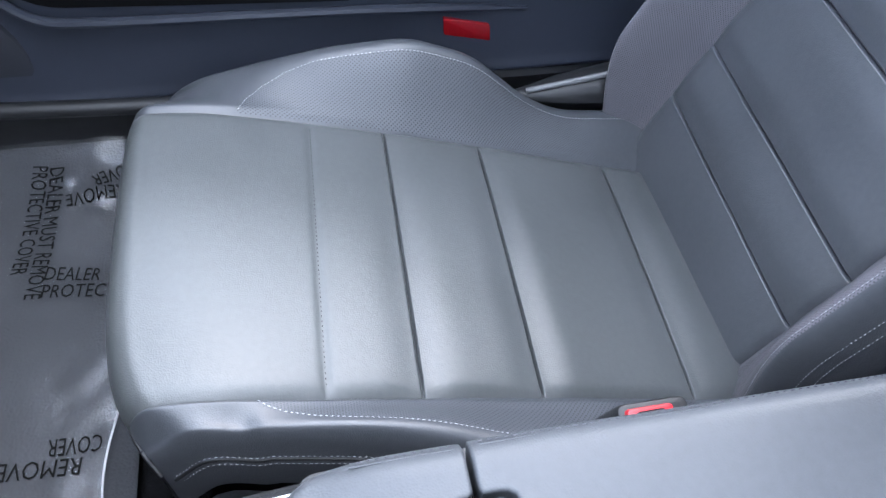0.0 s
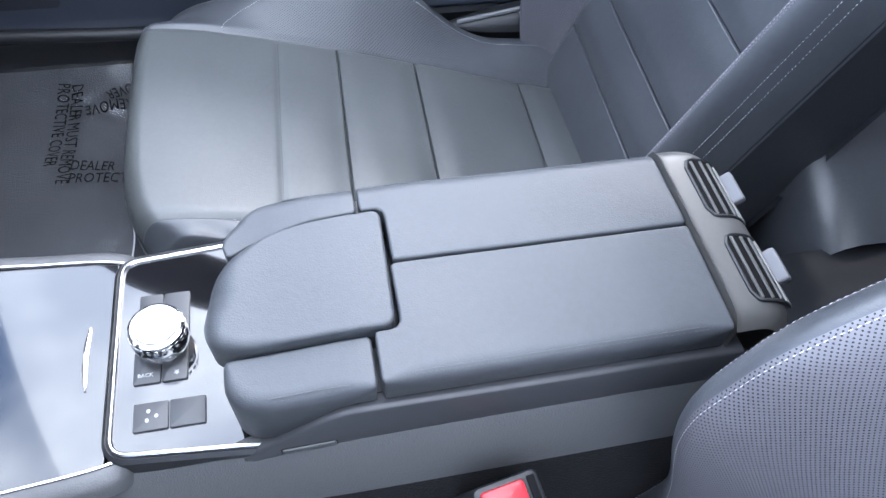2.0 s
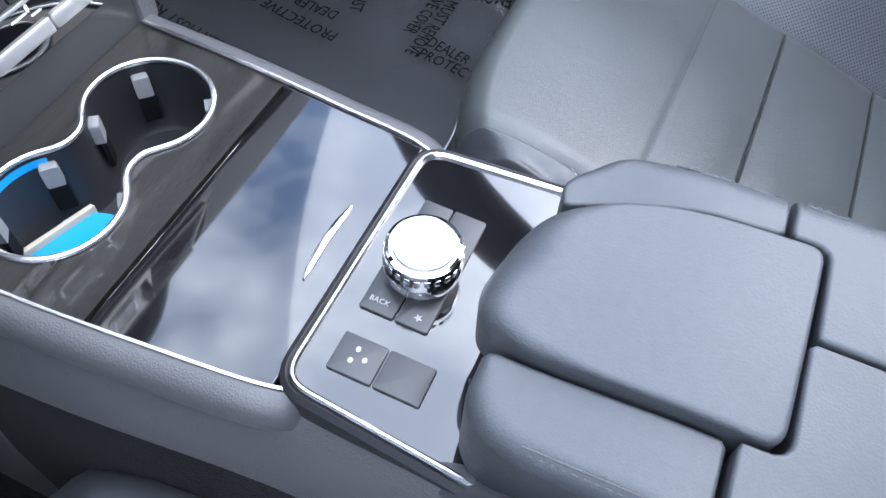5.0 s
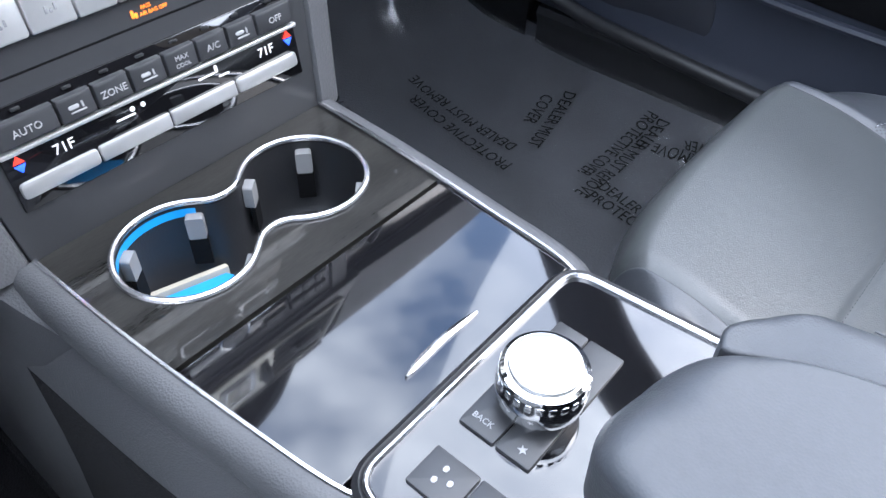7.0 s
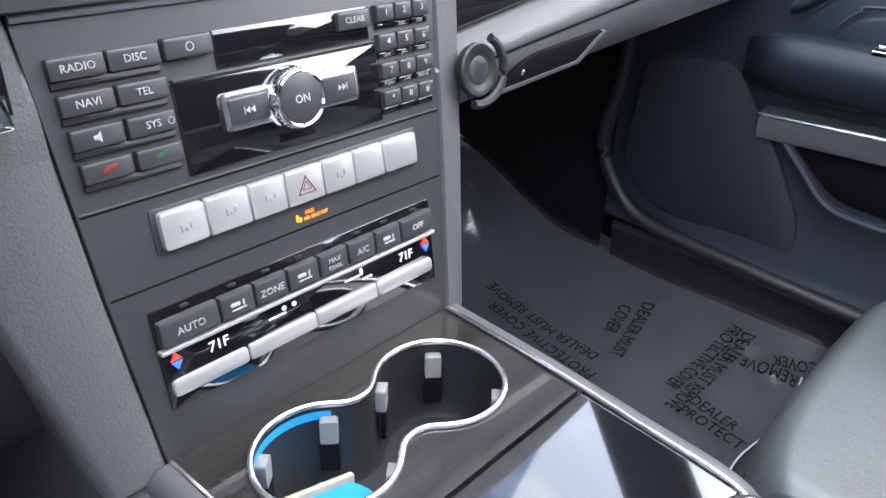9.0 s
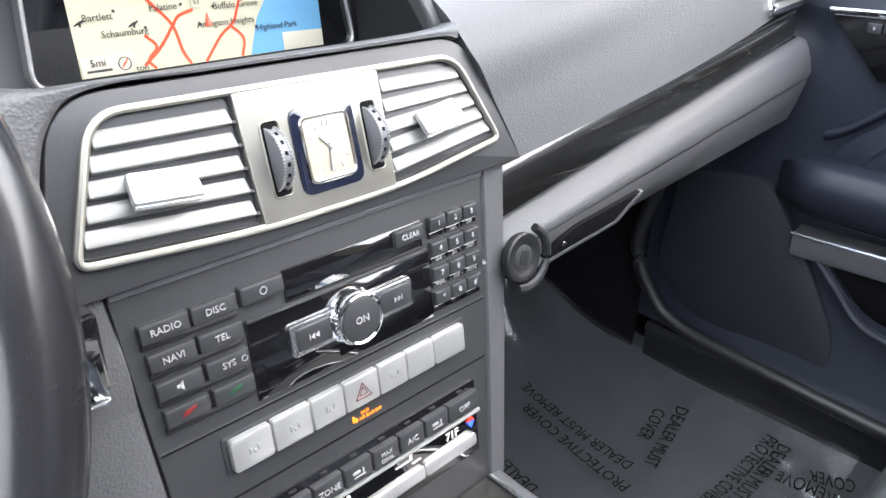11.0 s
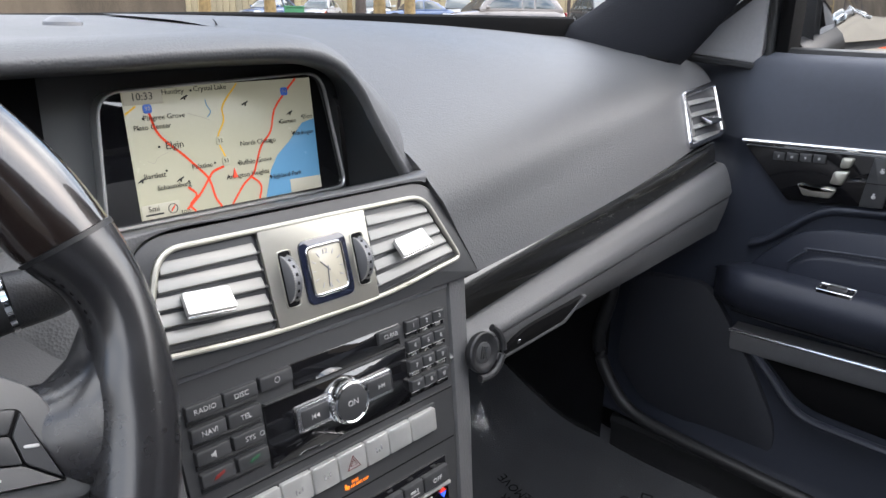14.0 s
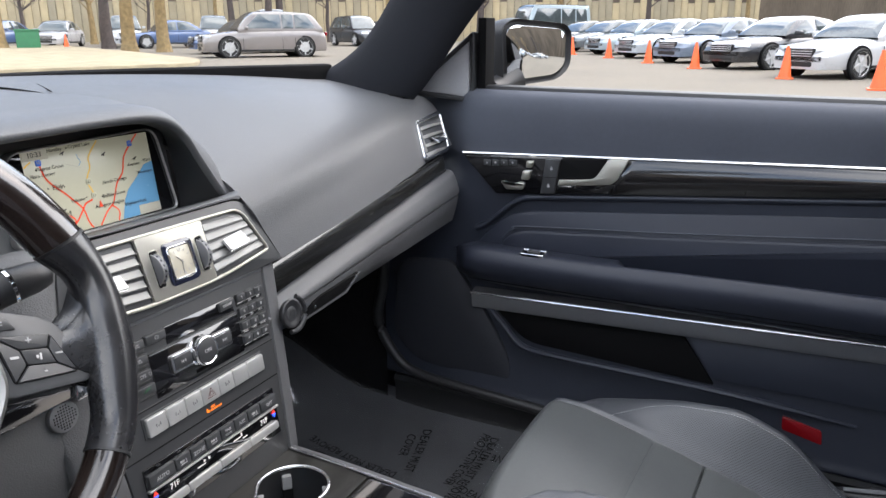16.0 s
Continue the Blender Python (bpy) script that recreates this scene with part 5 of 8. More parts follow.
vents = part("vent_panel", band(outer, 0.0036, -0.012, 0.0026, VP, 0.0012), SATIN, dash, "satin metal panel with vents and clock")
part("vent_back", plate(inset(outer, 0.002), -0.028, -0.017, VP, 0.0004), DARK, vents)
field = rpoly([vp(-0.0425, 0.651), vp(0.0445, 0.651), vp(0.0455, 0.7148), vp(-0.0445, 0.7156)], [0.001, 0.001, 0.001, 0.001], 2)
part("vent_field", plate(field, -0.016, 0.0021, VP, 0.0006), SATIN, vents, "satin metal field round the clock")
left_hole = [vp(-0.1315, 0.6595), vp(-0.0425, 0.6515), vp(-0.0445, 0.7155), vp(-0.1105, 0.7155)]
right_hole = [vp(0.0445, 0.6515), vp(0.1345, 0.662), vp(0.1065, 0.7125), vp(0.0455, 0.7155)]
for hole_pts, s in ((left_hole, -1), (right_hole, 1)):
    a, b, c, d = hole_pts
    vent = part("center_vent", band(rpoly(hole_pts, 0.006), 0.0014, -0.017, -0.0004, VP, 0.0004), PLASTIC, vents, "air vent with silver slats")
    for k in range(5):
        t = 0.15 + k * 0.172
        p, q = (a.lerp(d, t), b.lerp(c, t))
        mid_, ln = (p + q) / 2, (q - p).length - 0.0035
        ang = math.atan2((q - p).y, (q - p).x)
        m = VP @ Matrix.Translation((mid_.x, mid_.y, -0.0012)) @ Matrix.Rotation(ang, 4, "Z") @ Matrix.Rotation(radians(-21), 4, "X")
        part("slat", plate(rpoly([(-ln / 2, -0.0043), (ln / 2, -0.0043), (ln / 2 - 0.001, 0.0043), (-ln / 2 + 0.001, 0.0043)], 0.0014), -0.0014, 0.0014, m, 0.0012), SLAT, vent)
        part("slat_pin", plate(rrect(-s * (ln / 2 + 0.0006), -0.0035, 0.003, 0.002, 0.0006, 2), -0.0008, 0.0008, m, 0.0003), PLASTIC, vent)
    t = 0.44
    p = a.lerp(d, t).lerp(b.lerp(c, t), 0.43 if s < 0 else 0.5)
    m = VP @ Matrix.Translation((p.x, p.y, 0.0055)) @ Matrix.Rotation(math.atan2((b - a).y, (b - a).x), 4, "Z") @ Matrix.Rotation(radians(-30), 4, "X")
    tab = part("vent_tab", plate(rpoly([(-0.0165, -0.0078), (0.0165, -0.0078), (0.0155, 0.0078), (-0.0155, 0.0078)], 0.002), -0.0015, 0.0022, m, 0.0012), SILVER, vent, "silver vent tab")
    part("tab_lip", plate(rrect(0, -0.0072, 0.031, 0.0022, 0.001, 2), -0.0042, -0.001, m, 0.0006), BRIGHT, tab)
clock = part("clock_case", plate(rrect(0.003, 0.681 * VS, 0.0405, 0.0455, 0.0065), 0, 0.0036, VP, 0.0012), NAVY_GLOSS, vents, "analogue clock in a dark gloss case")
part("clock_rim", band(rrect(0.003, 0.681 * VS, 0.0315, 0.0355, 0.005), 0.0021, 0.003, 0.0048, VP, 0.0005), CHROME, clock)
part("clock_face", plate(rrect(0.003, 0.681 * VS, 0.0285, 0.032, 0.0035), 0.003, 0.0038, VP, 0.0002), CLOCK_FACE, clock, "champagne clock face")
cl = VP @ Matrix.Translation((0.003, 0.681 * VS, 0.004))
bm = bmesh.new()
for k in range(12):
    if k in (0, 6):
        continue
    a = 2 * math.pi * k / 12
    prism(bm, rrect(0, 0.0125, 0.0008, 0.0035, 0.0001, 1), 0, 0.0003, cl @ Matrix.Rotation(-a, 4, "Z"), 0.0001)
part("clock_marks", bm, WHITE_INK, clock, kind="stuff")
lettering("clock_numeral", "12", 0.0055, cl @ Matrix.Translation((0, 0.0122, 0)), WHITE_INK, clock)
lettering("clock_numeral", "6", 0.0055, cl @ Matrix.Translation((0, -0.0122, 0)), WHITE_INK, clock)
for ang, ln, w in ((radians(42), 0.008, 0.0011), (radians(172), 0.0125, 0.0009)):
    part("clock_hand", plate([Vector(p) for p in ((-w / 2, -0.002), (w / 2, -0.002), (w / 3, ln), (-w / 3, ln))], 0.0003, 0.0007, cl @ Matrix.Rotation(ang, 4, "Z"), 0.0001), RIM_GREY, clock)
for x in (-0.0285, 0.0335):
    well = part("wheel_well", plate(rrect(x, 0.681 * VS, 0.0098, 0.038, 0.003), 0, 0.0025, VP, 0.0003), DARK, vents)
    part("well_rim", band(rrect(x, 0.681 * VS, 0.0118, 0.0395, 0.0034), 0.001, 0.0, 0.0032, VP, 0.0005), SATIN, well)
    m = VP @ Matrix.Translation((x, 0.681 * VS, -0.0028)) @ Matrix.Rotation(radians(90), 4, "Y")
    wheel = part("vent_wheel", lathe(bmesh.new(), [(0, -0.0036), (0.0155, -0.0036), (0.0165, -0.0028), (0.0165, 0.0028), (0.0155, 0.0036), (0, 0.0036)], m, 40), RIM_GREY, well)
    bm = bmesh.new()
    for k in range(60):
        a = 2 * math.pi * k / 60
        for off in (-0.0026, 0.0026):
            prism(bm, rrect(0, 0, 0.0009, 0.0016, 0.0002, 1), 0.0162, 0.0170, m @ Matrix.Rotation(a, 4, "Z") @ Matrix.Translation((0, 0, off)) @ Matrix.Rotation(radians(90), 4, "X"), 0.0002)
    part("wheel_knurl", bm, SLAT, wheel, "silver knurling", kind="stuff")
    bm = bmesh.new()
    for k in range(18):
        prism(bm, rrect(0, 0, 0.0022, 0.0016, 0.0003, 1), 0.0162, 0.0168, m @ Matrix.Rotation(2 * math.pi * k / 18, 4, "Z") @ Matrix.Rotation(radians(90), 4, "X"), 0.0001)
    part("wheel_slots", bm, DARK, wheel, kind="stuff")

# ---- centre stack ----
stack = thing("center_stack", (0, 0.0, 0.41), "black control stack with radio, buttons and climate panel", "control panel")
ST = frame_m((0, -0.1059, 0), (1, 0, 0), (0, 0.158, 0.9874))
SS = 1.0127


def sp(x, z):
    return Vector((x, z * SS))


def rect(x0, x1, z0, z1, r=0.001, n=3):
    return rpoly([sp(x0, z0), sp(x1, z0), sp(x1, z1), sp(x0, z1)], r, n)


front = [sp(-0.108, 0.411), sp(0.107, 0.411), sp(0.1155, 0.513), sp(0.1225, 0.641), sp(-0.1225, 0.641), sp(-0.1155, 0.513)]
part("fascia", plate(front, -0.05, 0.0, ST, 0.001), STACK, stack, "satin black fascia")
part("top_strip", plate(rect(-0.122, 0.1215, 0.6365, 0.6405), -0.004, 0.002, ST), RIM_GREY, stack)
for s in (-1, 1):
    wide, low_w = (0.026, 0.8) if s > 0 else (0.062, 0.52)
    rows = []
    for z, xi, xo in ((0.648, 0.1235, 0.1235 + wide), (0.58, 0.1200, 0.120 + wide * (0.72 + 0.28 * low_w)), (0.513, 0.1165, 0.1165 + wide * (0.44 + 0.56 * low_w)), (0.46, 0.1125, 0.1125 + wide * (0.2 + 0.8 * low_w)), (0.408, 0.1085, 0.1085 + wide * low_w)):
        y = -0.1059 + 0.16 * z
        rows.append([(s * xi, y + 0.03, z), (s * xi, y + 0.002, z), (s * (xi + 0.002), y - 0.001, z), (s * (xo - 0.006), y - 0.001, z), (s * xo, y + 0.004, z), (s * (xo + 0.001), y + 0.02, z), (s * (xo - 0.004), y + 0.25, z)])
    part("side_cheek", grid(rows), DASH, stack, "grained cheek beside the fascia", 50)
# buttons left of the display: four rows of two
names = (("RADIO", "DISC"), ("NAVI", "TEL"), ("", "SYS"), ("", ""))
RED_DIM, GREEN_DIM = surface("dim_red_print", (0.16, 0.012, 0.01), 0.5), surface("dim_green_print", (0.012, 0.07, 0.03), 0.5)
for r in range(4):
    z1 = 0.6215 - r * 0.0152
    part("key_bar", plate(rect(-0.1135 + r * 0.0008, -0.0635, z1 - 0.0132, z1 - 0.0095, 0.0006), 0, 0.0022, ST), PLASTIC, stack)
    for c in range(2):
        x0 = -0.1135 + r * 0.0008 + c * 0.0256
        x1 = x0 + 0.0246 - (r * 0.0004)
        key = part("radio_key", plate(rect(x0, x1, z1 - 0.0095, z1, 0.0012), 0, 0.0045, ST, 0.0012), BUTTON, stack)
        m = ST @ Matrix.Translation(((x0 + x1) / 2, (z1 - 0.0048) * SS, 0.0047))
        if names[r][c]:
            lettering("key_text", names[r][c], 0.005, m, WHITE_INK, key)
        if r == 2 and c == 1:
            part("clock_mark", band(circle(0.0088, 0, 0.0018, 12), 0.0004, 0, 0.0003, m, 0.0001), WHITE_INK, key)
        if r == 2 and c == 0:
            part("mute_mark", plate([Vector(p) * 0.001 for p in ((-2.5, -1), (-1, -1), (1, -2.6), (1, 2.6), (-1, 1), (-2.5, 1))], 0, 0.0003, m, 0.0001), WHITE_INK, key)
        if r == 3:
            part("phone_mark", plate(rpoly([(-0.0042, -0.0012), (-0.0015, -0.0012), (0.0015, 0.0), (0.0042, 0.0012), (0.0042, 0.003), (-0.002, 0.0014)], 0.0006, 2), 0, 0.0003, m, 0.0001), RED_DIM if c == 0 else GREEN_DIM, key)
key = part("eject_key", plate(rect(-0.0615, -0.036, 0.6125, 0.6225, 0.0014), 0, 0.005, ST, 0.0015), BUTTON, stack)
part("disc_mark", band(circle(-0.0487, 0.6175 * SS, 0.0022, 14), 0.0005, 0.005, 0.0053, ST, 0.0001), WHITE_INK, key)
part("disc_slot_panel", plate(rect(-0.0345, 0.0655, 0.604, 0.6225, 0.001), 0, 0.0012, ST), GLOSS, stack)
bm = plate(rect(-0.06, 0.068, 0.6015, 0.6035, 0.0004), 0, 0.003, ST)
part("disc_slot_lip", bm, STACK, stack)
part("display_panel", plate(rect(-0.0605, 0.069, 0.5565, 0.6015, 0.001), 0, 0.0012, ST), GLOSS, stack, "black gloss panel")
key = part("clear_key", plate(rect(0.042, 0.0655, 0.6115, 0.6215, 0.001), 0, 0.0045, ST, 0.0012), BUTTON, stack)
lettering("key_text", "CLEAR", 0.0048, ST @ Matrix.Translation((0.0537, 0.6165 * SS, 0.0047)), WHITE_INK, key)
digits = (("1", "2", "3"), ("4", "5", "6"), ("7", "8", "9"), ("*", "0", "#"))
sub = (("oo", "ABC", "DEF"), ("GHI", "JKL", "MNO"), ("PQRS", "TUV", "WXYZ"), ("+", "_", "o"))
for r in range(4):
    for c in range(3):
        x0, z1 = 0.0695 + c * 0.0146 + 0.0004 * (3 - r), 0.6222 - r * 0.0162
        key = part("number_key", plate(rect(x0, x0 + 0.0138, z1 - 0.0095, z1, 0.001), 0, 0.0045, ST, 0.0014), BUTTON, stack)
        lettering("key_text", digits[r][c], 0.0052, ST @ Matrix.Translation((x0 + 0.0069, (z1 - 0.0047) * SS, 0.0047)), WHITE_INK, key)
        strip_ = part("key_strip", plate(rect(x0, x0 + 0.0138, z1 - 0.0142, z1 - 0.0102, 0.0004), 0, 0.0015, ST), GLOSS, stack)
        if sub[r][c] not in ("+", "_", "o", "oo"):
            lettering("key_text", sub[r][c], 0.0032, ST @ Matrix.Translation((x0 + 0.0069, (z1 - 0.0122) * SS, 0.0017)), WHITE_INK, strip_)
# volume knob and skip keys
part("skip_surround", plate(rect(-0.0385, 0.0495, 0.5735, 0.5925, 0.003), 0, 0.006, ST, 0.001), BRIGHT, stack, "chrome surround")
for x0, x1, sgn in ((-0.0355, -0.012, -1), (0.0235, 0.047, 1)):
    key = part("skip_key", plate(rect(x0, x1, 0.5764, 0.5896, 0.0015), 0.002, 0.0068, ST, 0.0008), BUTTON, stack)
    m = ST @ Matrix.Translation(((x0 + x1) / 2, 0.583 * SS, 0.0076)) @ Matrix.Diagonal((sgn, 1, 1, 1))
    for k in (-0.0022, 0.0008):
        part("skip_mark", plate([Vector((k, -0.0018)), Vector((k + 0.0026, 0)), Vector((k, 0.0018))], 0, 0.0003, m, 0.0001), WHITE_INK, key)
    part("skip_mark", plate(rrect(0.0039, 0, 0.0006, 0.0036, 0.0001, 1), 0, 0.0003, m, 0.0001), WHITE_INK, key)
m = ST @ Matrix.Translation((0.004, 0.5832 * SS, 0))
vol = part("volume_knob", lathe(bmesh.new(), [(0.0165, 0.001), (0.0168, 0.0035), (0.016, 0.005), (0.016, 0.0118), (0.0153, 0.0134), (0.0144, 0.0139), (0.0132, 0.0131)], m, 48), CHROME, stack, "chrome volume knob", 25)
bm = bmesh.new()
for k in range(40):
    a = 2 * math.pi * k / 40
    mm = m @ Matrix.Translation((0.016 * math.cos(a), 0.016 * math.sin(a), 0.0085)) @ Matrix.Rotation(a + math.pi / 2, 4, "Z") @ Matrix.Rotation(radians(90), 4, "X")
    prism(bm, rrect(0, 0, 0.0009, 0.005, 0.0003, 1), -0.0002, 0.0003, mm, 0.0002)
part("knob_ribs", bm, CHROME, vol, kind="stuff")
cap_ = part("knob_face", lathe(bmesh.new(), [(0, 0.0138), (0.0124, 0.0138), (0.0132, 0.0134), (0.0133, 0.0116)], m, 40), BUTTON, vol, "dark knob face")
lettering("key_text", "ON", 0.0062, m @ Matrix.Translation((0, 0, 0.014)), WHITE_INK, cap_)
part("sd_slot", plate(rrect(0.006, 0.5625 * SS, 0.024, 0.0042, 0.001), 0, 0.0018, ST), DARK, stack)
# silver row with the hazard switch
part("row_recess", plate(rect(-0.086, 0.0945, 0.523, 0.5465, 0.002), 0, 0.001, ST), STACK, stack)
edges = [-0.0835, -0.058, -0.0325, -0.0095, 0.0165, 0.0395, 0.063, 0.0915]
HAZARD = surface("dark_red_print", (0.13, 0.035, 0.03), 0.5)
ICONS = surface("grey_print", (0.25, 0.25, 0.25), 0.5)
for k in range(7):
    key = part("silver_key", plate(rect(edges[k] + 0.0005, edges[k + 1] - 0.0005, 0.525, 0.5445, 0.0012 if 0 < k < 6 else 0.0025), 0, 0.005, ST, 0.0012), SILVER, stack, "silver switch")
    m = ST @ Matrix.Translation(((edges[k] + edges[k + 1]) / 2, 0.5345 * SS, 0.0051))
    if k == 3:
        tri = [Vector((-0.0062, -0.0045)), Vector((0.0062, -0.0045)), Vector((0, 0.006))]
        part("hazard_mark", band(tri, 0.0009, 0, 0.0004, m, 0.0001), HAZARD, key, "red warning triangle")
        part("hazard_mark", band([p * 0.5 for p in tri], 0.0006, 0, 0.0004, m, 0.0001), HAZARD, key)
    elif k < 5:
        part("key_icon", bars(bmesh.new(), m, [(-0.002, 0, 0.0012, 0.004), (0.0005, -0.001, 0.0016, 0.002), (0.003, 0.0005, 0.0012, 0.0035)]), ICONS, key)
m = ST @ Matrix.Translation((0.0065, 0.5155 * SS, 0.0002))
part("airbag_lamp", bars(bmesh.new(), m, [(-0.0095, 0.0004, 0.0018, 0.0044), (-0.0075, -0.0008, 0.0018, 0.003)]), ORANGE_LIT, stack, "lit orange indicator")
lettering("airbag_text", "PASS", 0.003, m @ Matrix.Translation((-0.0005, 0.0022, 0)), ORANGE_LIT, stack)
lettering("airbag_text", "AIR BAG OFF", 0.003, m @ Matrix.Translation((0.0035, -0.0012, 0)), ORANGE_LIT, stack)
part("fascia_groove", plate(rect(-0.1135, 0.1135, 0.5085, 0.51, 0.0003), 0, 0.0004, ST), DARK, stack)
part("fascia_groove", plate(rect(-0.1165, 0.1165, 0.5518, 0.5526, 0.0003), 0, 0.0004, ST), DARK, stack)
part("fascia_ridge", plate(rect(-0.1165, 0.1165, 0.5528, 0.5538, 0.0004), 0, 0.0009, ST, 0.0004), STACK, stack)
# climate panel
part("climate_frame", plate(rect(-0.0985, 0.0995, 0.4405, 0.4975, 0.001), 0, 0.0015, ST), GLOSS, stack, "black gloss climate panel")
ce = [-0.0975, -0.063, -0.0415, -0.0195, 0.003, 0.025, 0.047, 0.069, 0.0985]
ctext = ("AUTO", "", "ZONE", "", "MAX", "A/C", "", "OFF")
for k in range(8):
    key = part("climate_key", plate(rect(ce[k] + 0.0006, ce[k + 1] - 0.0006, 0.4775, 0.4915, 0.0008), 0.0, 0.006, ST, 0.0016), BUTTON, stack)
    m = ST @ Matrix.Translation(((ce[k] + ce[k + 1]) / 2, 0.484 * SS, 0.0062))
    if ctext[k]:
        lettering("key_text", ctext[k], 0.0058 if k != 4 else 0.0042, m @ Matrix.Translation((0, 0.002 if k == 4 else 0, 0)), WHITE_INK, key)
        if k == 4:
            lettering("key_text", "COOL", 0.0036, m @ Matrix.Translation((0, -0.0025, 0)), WHITE_INK, key)
    else:
        part("key_icon", bars(bmesh.new(), m, [(0, -0.0018, 0.009, 0.0009), (-0.002, 0.0012, 0.006, 0.0022), (0.003, 0.001, 0.0012, 0.0035)]), WHITE_INK, key)
    part("key_lamp", plate(rrect((ce[k] + ce[k + 1]) / 2, 0.4948 * SS, 0.005, 0.0016, 0.0004, 1), 0.001, 0.003, ST, 0.0003), PLASTIC, stack)
part("climate_line", plate(rect(-0.0985, 0.0995, 0.4735, 0.4762, 0.0006), 0, 0.0055, ST, 0.001), SILVER, stack, "silver line")
for x, mir in ((-0.0905, 1), (0.0925, 1)):
    part("temp_mark", plate([sp(x - 0.0032, 0.4678), sp(x + 0.0032, 0.4678), sp(x, 0.4722)], 0.0015, 0.0022, ST, 0.0001), RED_INK, stack)
    part("temp_mark", plate([sp(x - 0.0032, 0.4668), sp(x, 0.4622), sp(x + 0.0032, 0.4668)], 0.0015, 0.0022, ST, 0.0001), BLUE_INK, stack)
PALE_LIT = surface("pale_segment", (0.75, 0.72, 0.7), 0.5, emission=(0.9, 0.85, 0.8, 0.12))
for x in (-0.066, 0.074):
    lettering("temperature", "71F", 0.0085, ST @ Matrix.Translation((x, 0.4655 * SS, 0.0017)), PALE_LIT, stack, 0.0002)
part("fan_bars", bars(bmesh.new(), ST @ Matrix.Translation((-0.022, 0.466 * SS, 0.0016)), [(-0.006, -0.0005, 0.012, 0.001), (-0.001, 0.0025, 0.003, 0.003), (0.006, 0.0025, 0.003, 0.003)]), PALE_LIT, stack)
part("seat_figure", bars(bmesh.new(), ST @ Matrix.Translation((0.034, 0.466 * SS, 0.0016)), [(-0.006, 0.001, 0.012, 0.0012), (0.0015, 0.003, 0.0022, 0.005), (0.006, -0.0025, 0.008, 0.0011)]), PALE_LIT, stack)
re = [-0.0965, -0.05, -0.0025, 0.046, 0.0965]
for k in range(4):
    loop = rect(re[k] + 0.0004, re[k + 1] - 0.0004, 0.4475, 0.4572, 0.0012 if 0 < k < 3 else 0.003)
    part("rocker", plate(loop, 0.0, 0.0036, ST, 0.0016), SILVER, stack, "silver rocker switch")

# holder ring on the dash beside the stack
ring = thing("holder_ring", (0.15, -0.014, 0.574), "black round clip holder with a side fork on the dash", "phone holder")
m = frame_m((0.150, -0.0205, 0.5735), (1, 0, 0), (0, 0.16, 0.987)) @ Matrix.Diagonal((0.92, 0.92, 0.5, 1))
part("ring_base", lathe(bmesh.new(), [(0, 0.006), (0.012, 0.006), (0.0135, 0.0075), (0.0165, 0.009), (0.0185, 0.009), (0.0195, 0.007), (0.0195, 0.0), (0.018, -0.006)], m, 36), PLASTIC, ring)
part("ring_center", lathe(bmesh.new(), [(0, 0.0075), (0.009, 0.0075), (0.010, 0.0068), (0.0105, 0.004)], m, 28), STACK, ring)
for k in (-0.0035, 0.0, 0.0035):
    part("ring_rib", plate(rrect(k, 0, 0.0018, 0.012, 0.0006), 0.006, 0.0088, m @ Matrix.Rotation(radians(-18), 4, "Z"), 0.0005), PLASTIC, ring)
bm = bmesh.new()
tube(bm, [m @ Vector((0.0245 * math.cos(radians(a)), 0.0245 * math.sin(radians(a)), 0.008 + 0.004 * math.cos(radians(a)))) for a in range(-110, 62, 10)], 0.0032, 8)
part("ring_fork", bm, PLASTIC, ring)

# side vent at the right end
SV = frame_m((0.666, 0.044, 0.7245), (0.126, 0.0125, 0), (0, 0.4, 0.917))
side = thing("side_vent", (0.666, 0.05, 0.70), "bright-framed side air vent at the end of the dash", "air vent")
svl = rpoly([(-0.0727, -0.035), (0.0488, -0.032), (0.0698, 0.037), (-0.046, 0.030)], 0.007)
part("vent_box", plate(svl, -0.05, -0.012, SV), DARK, side)
part("vent_frame", band(inset(svl, -0.004), 0.0075, -0.045, 0.004, SV, 0.002), BRIGHT, side, "bright metal frame")
for k in range(4):
    zc = -0.026 + 0.0155 * k
    part("slat", plate(rrect(0, 0, 0.096, 0.0155, 0.001), -0.0008, 0.0008, SV @ Matrix.Translation((0.003 + 0.28 * zc, zc, -0.0025)) @ Matrix.Rotation(radians(-48), 4, "X"), 0.0006), SILVER, side)
part("vent_tab", plate(rpoly([(-0.02, -0.009), (0.021, -0.009), (0.019, 0.009), (-0.019, 0.009)], 0.002), -0.0014, 0.0018, SV @ Matrix.Translation((0.009, -0.009, 0.0065)) @ Matrix.Rotation(radians(-46), 4, "X"), 0.001), BRIGHT, side, "flat silver vent tab")
part("vent_wheel", plate(rpoly([(-0.063, -0.024), (-0.051, -0.024), (-0.041, 0.022), (-0.053, 0.022)], 0.002), -0.008, 0.003, SV, 0.001), SILVER, side, "ribbed silver wheel")

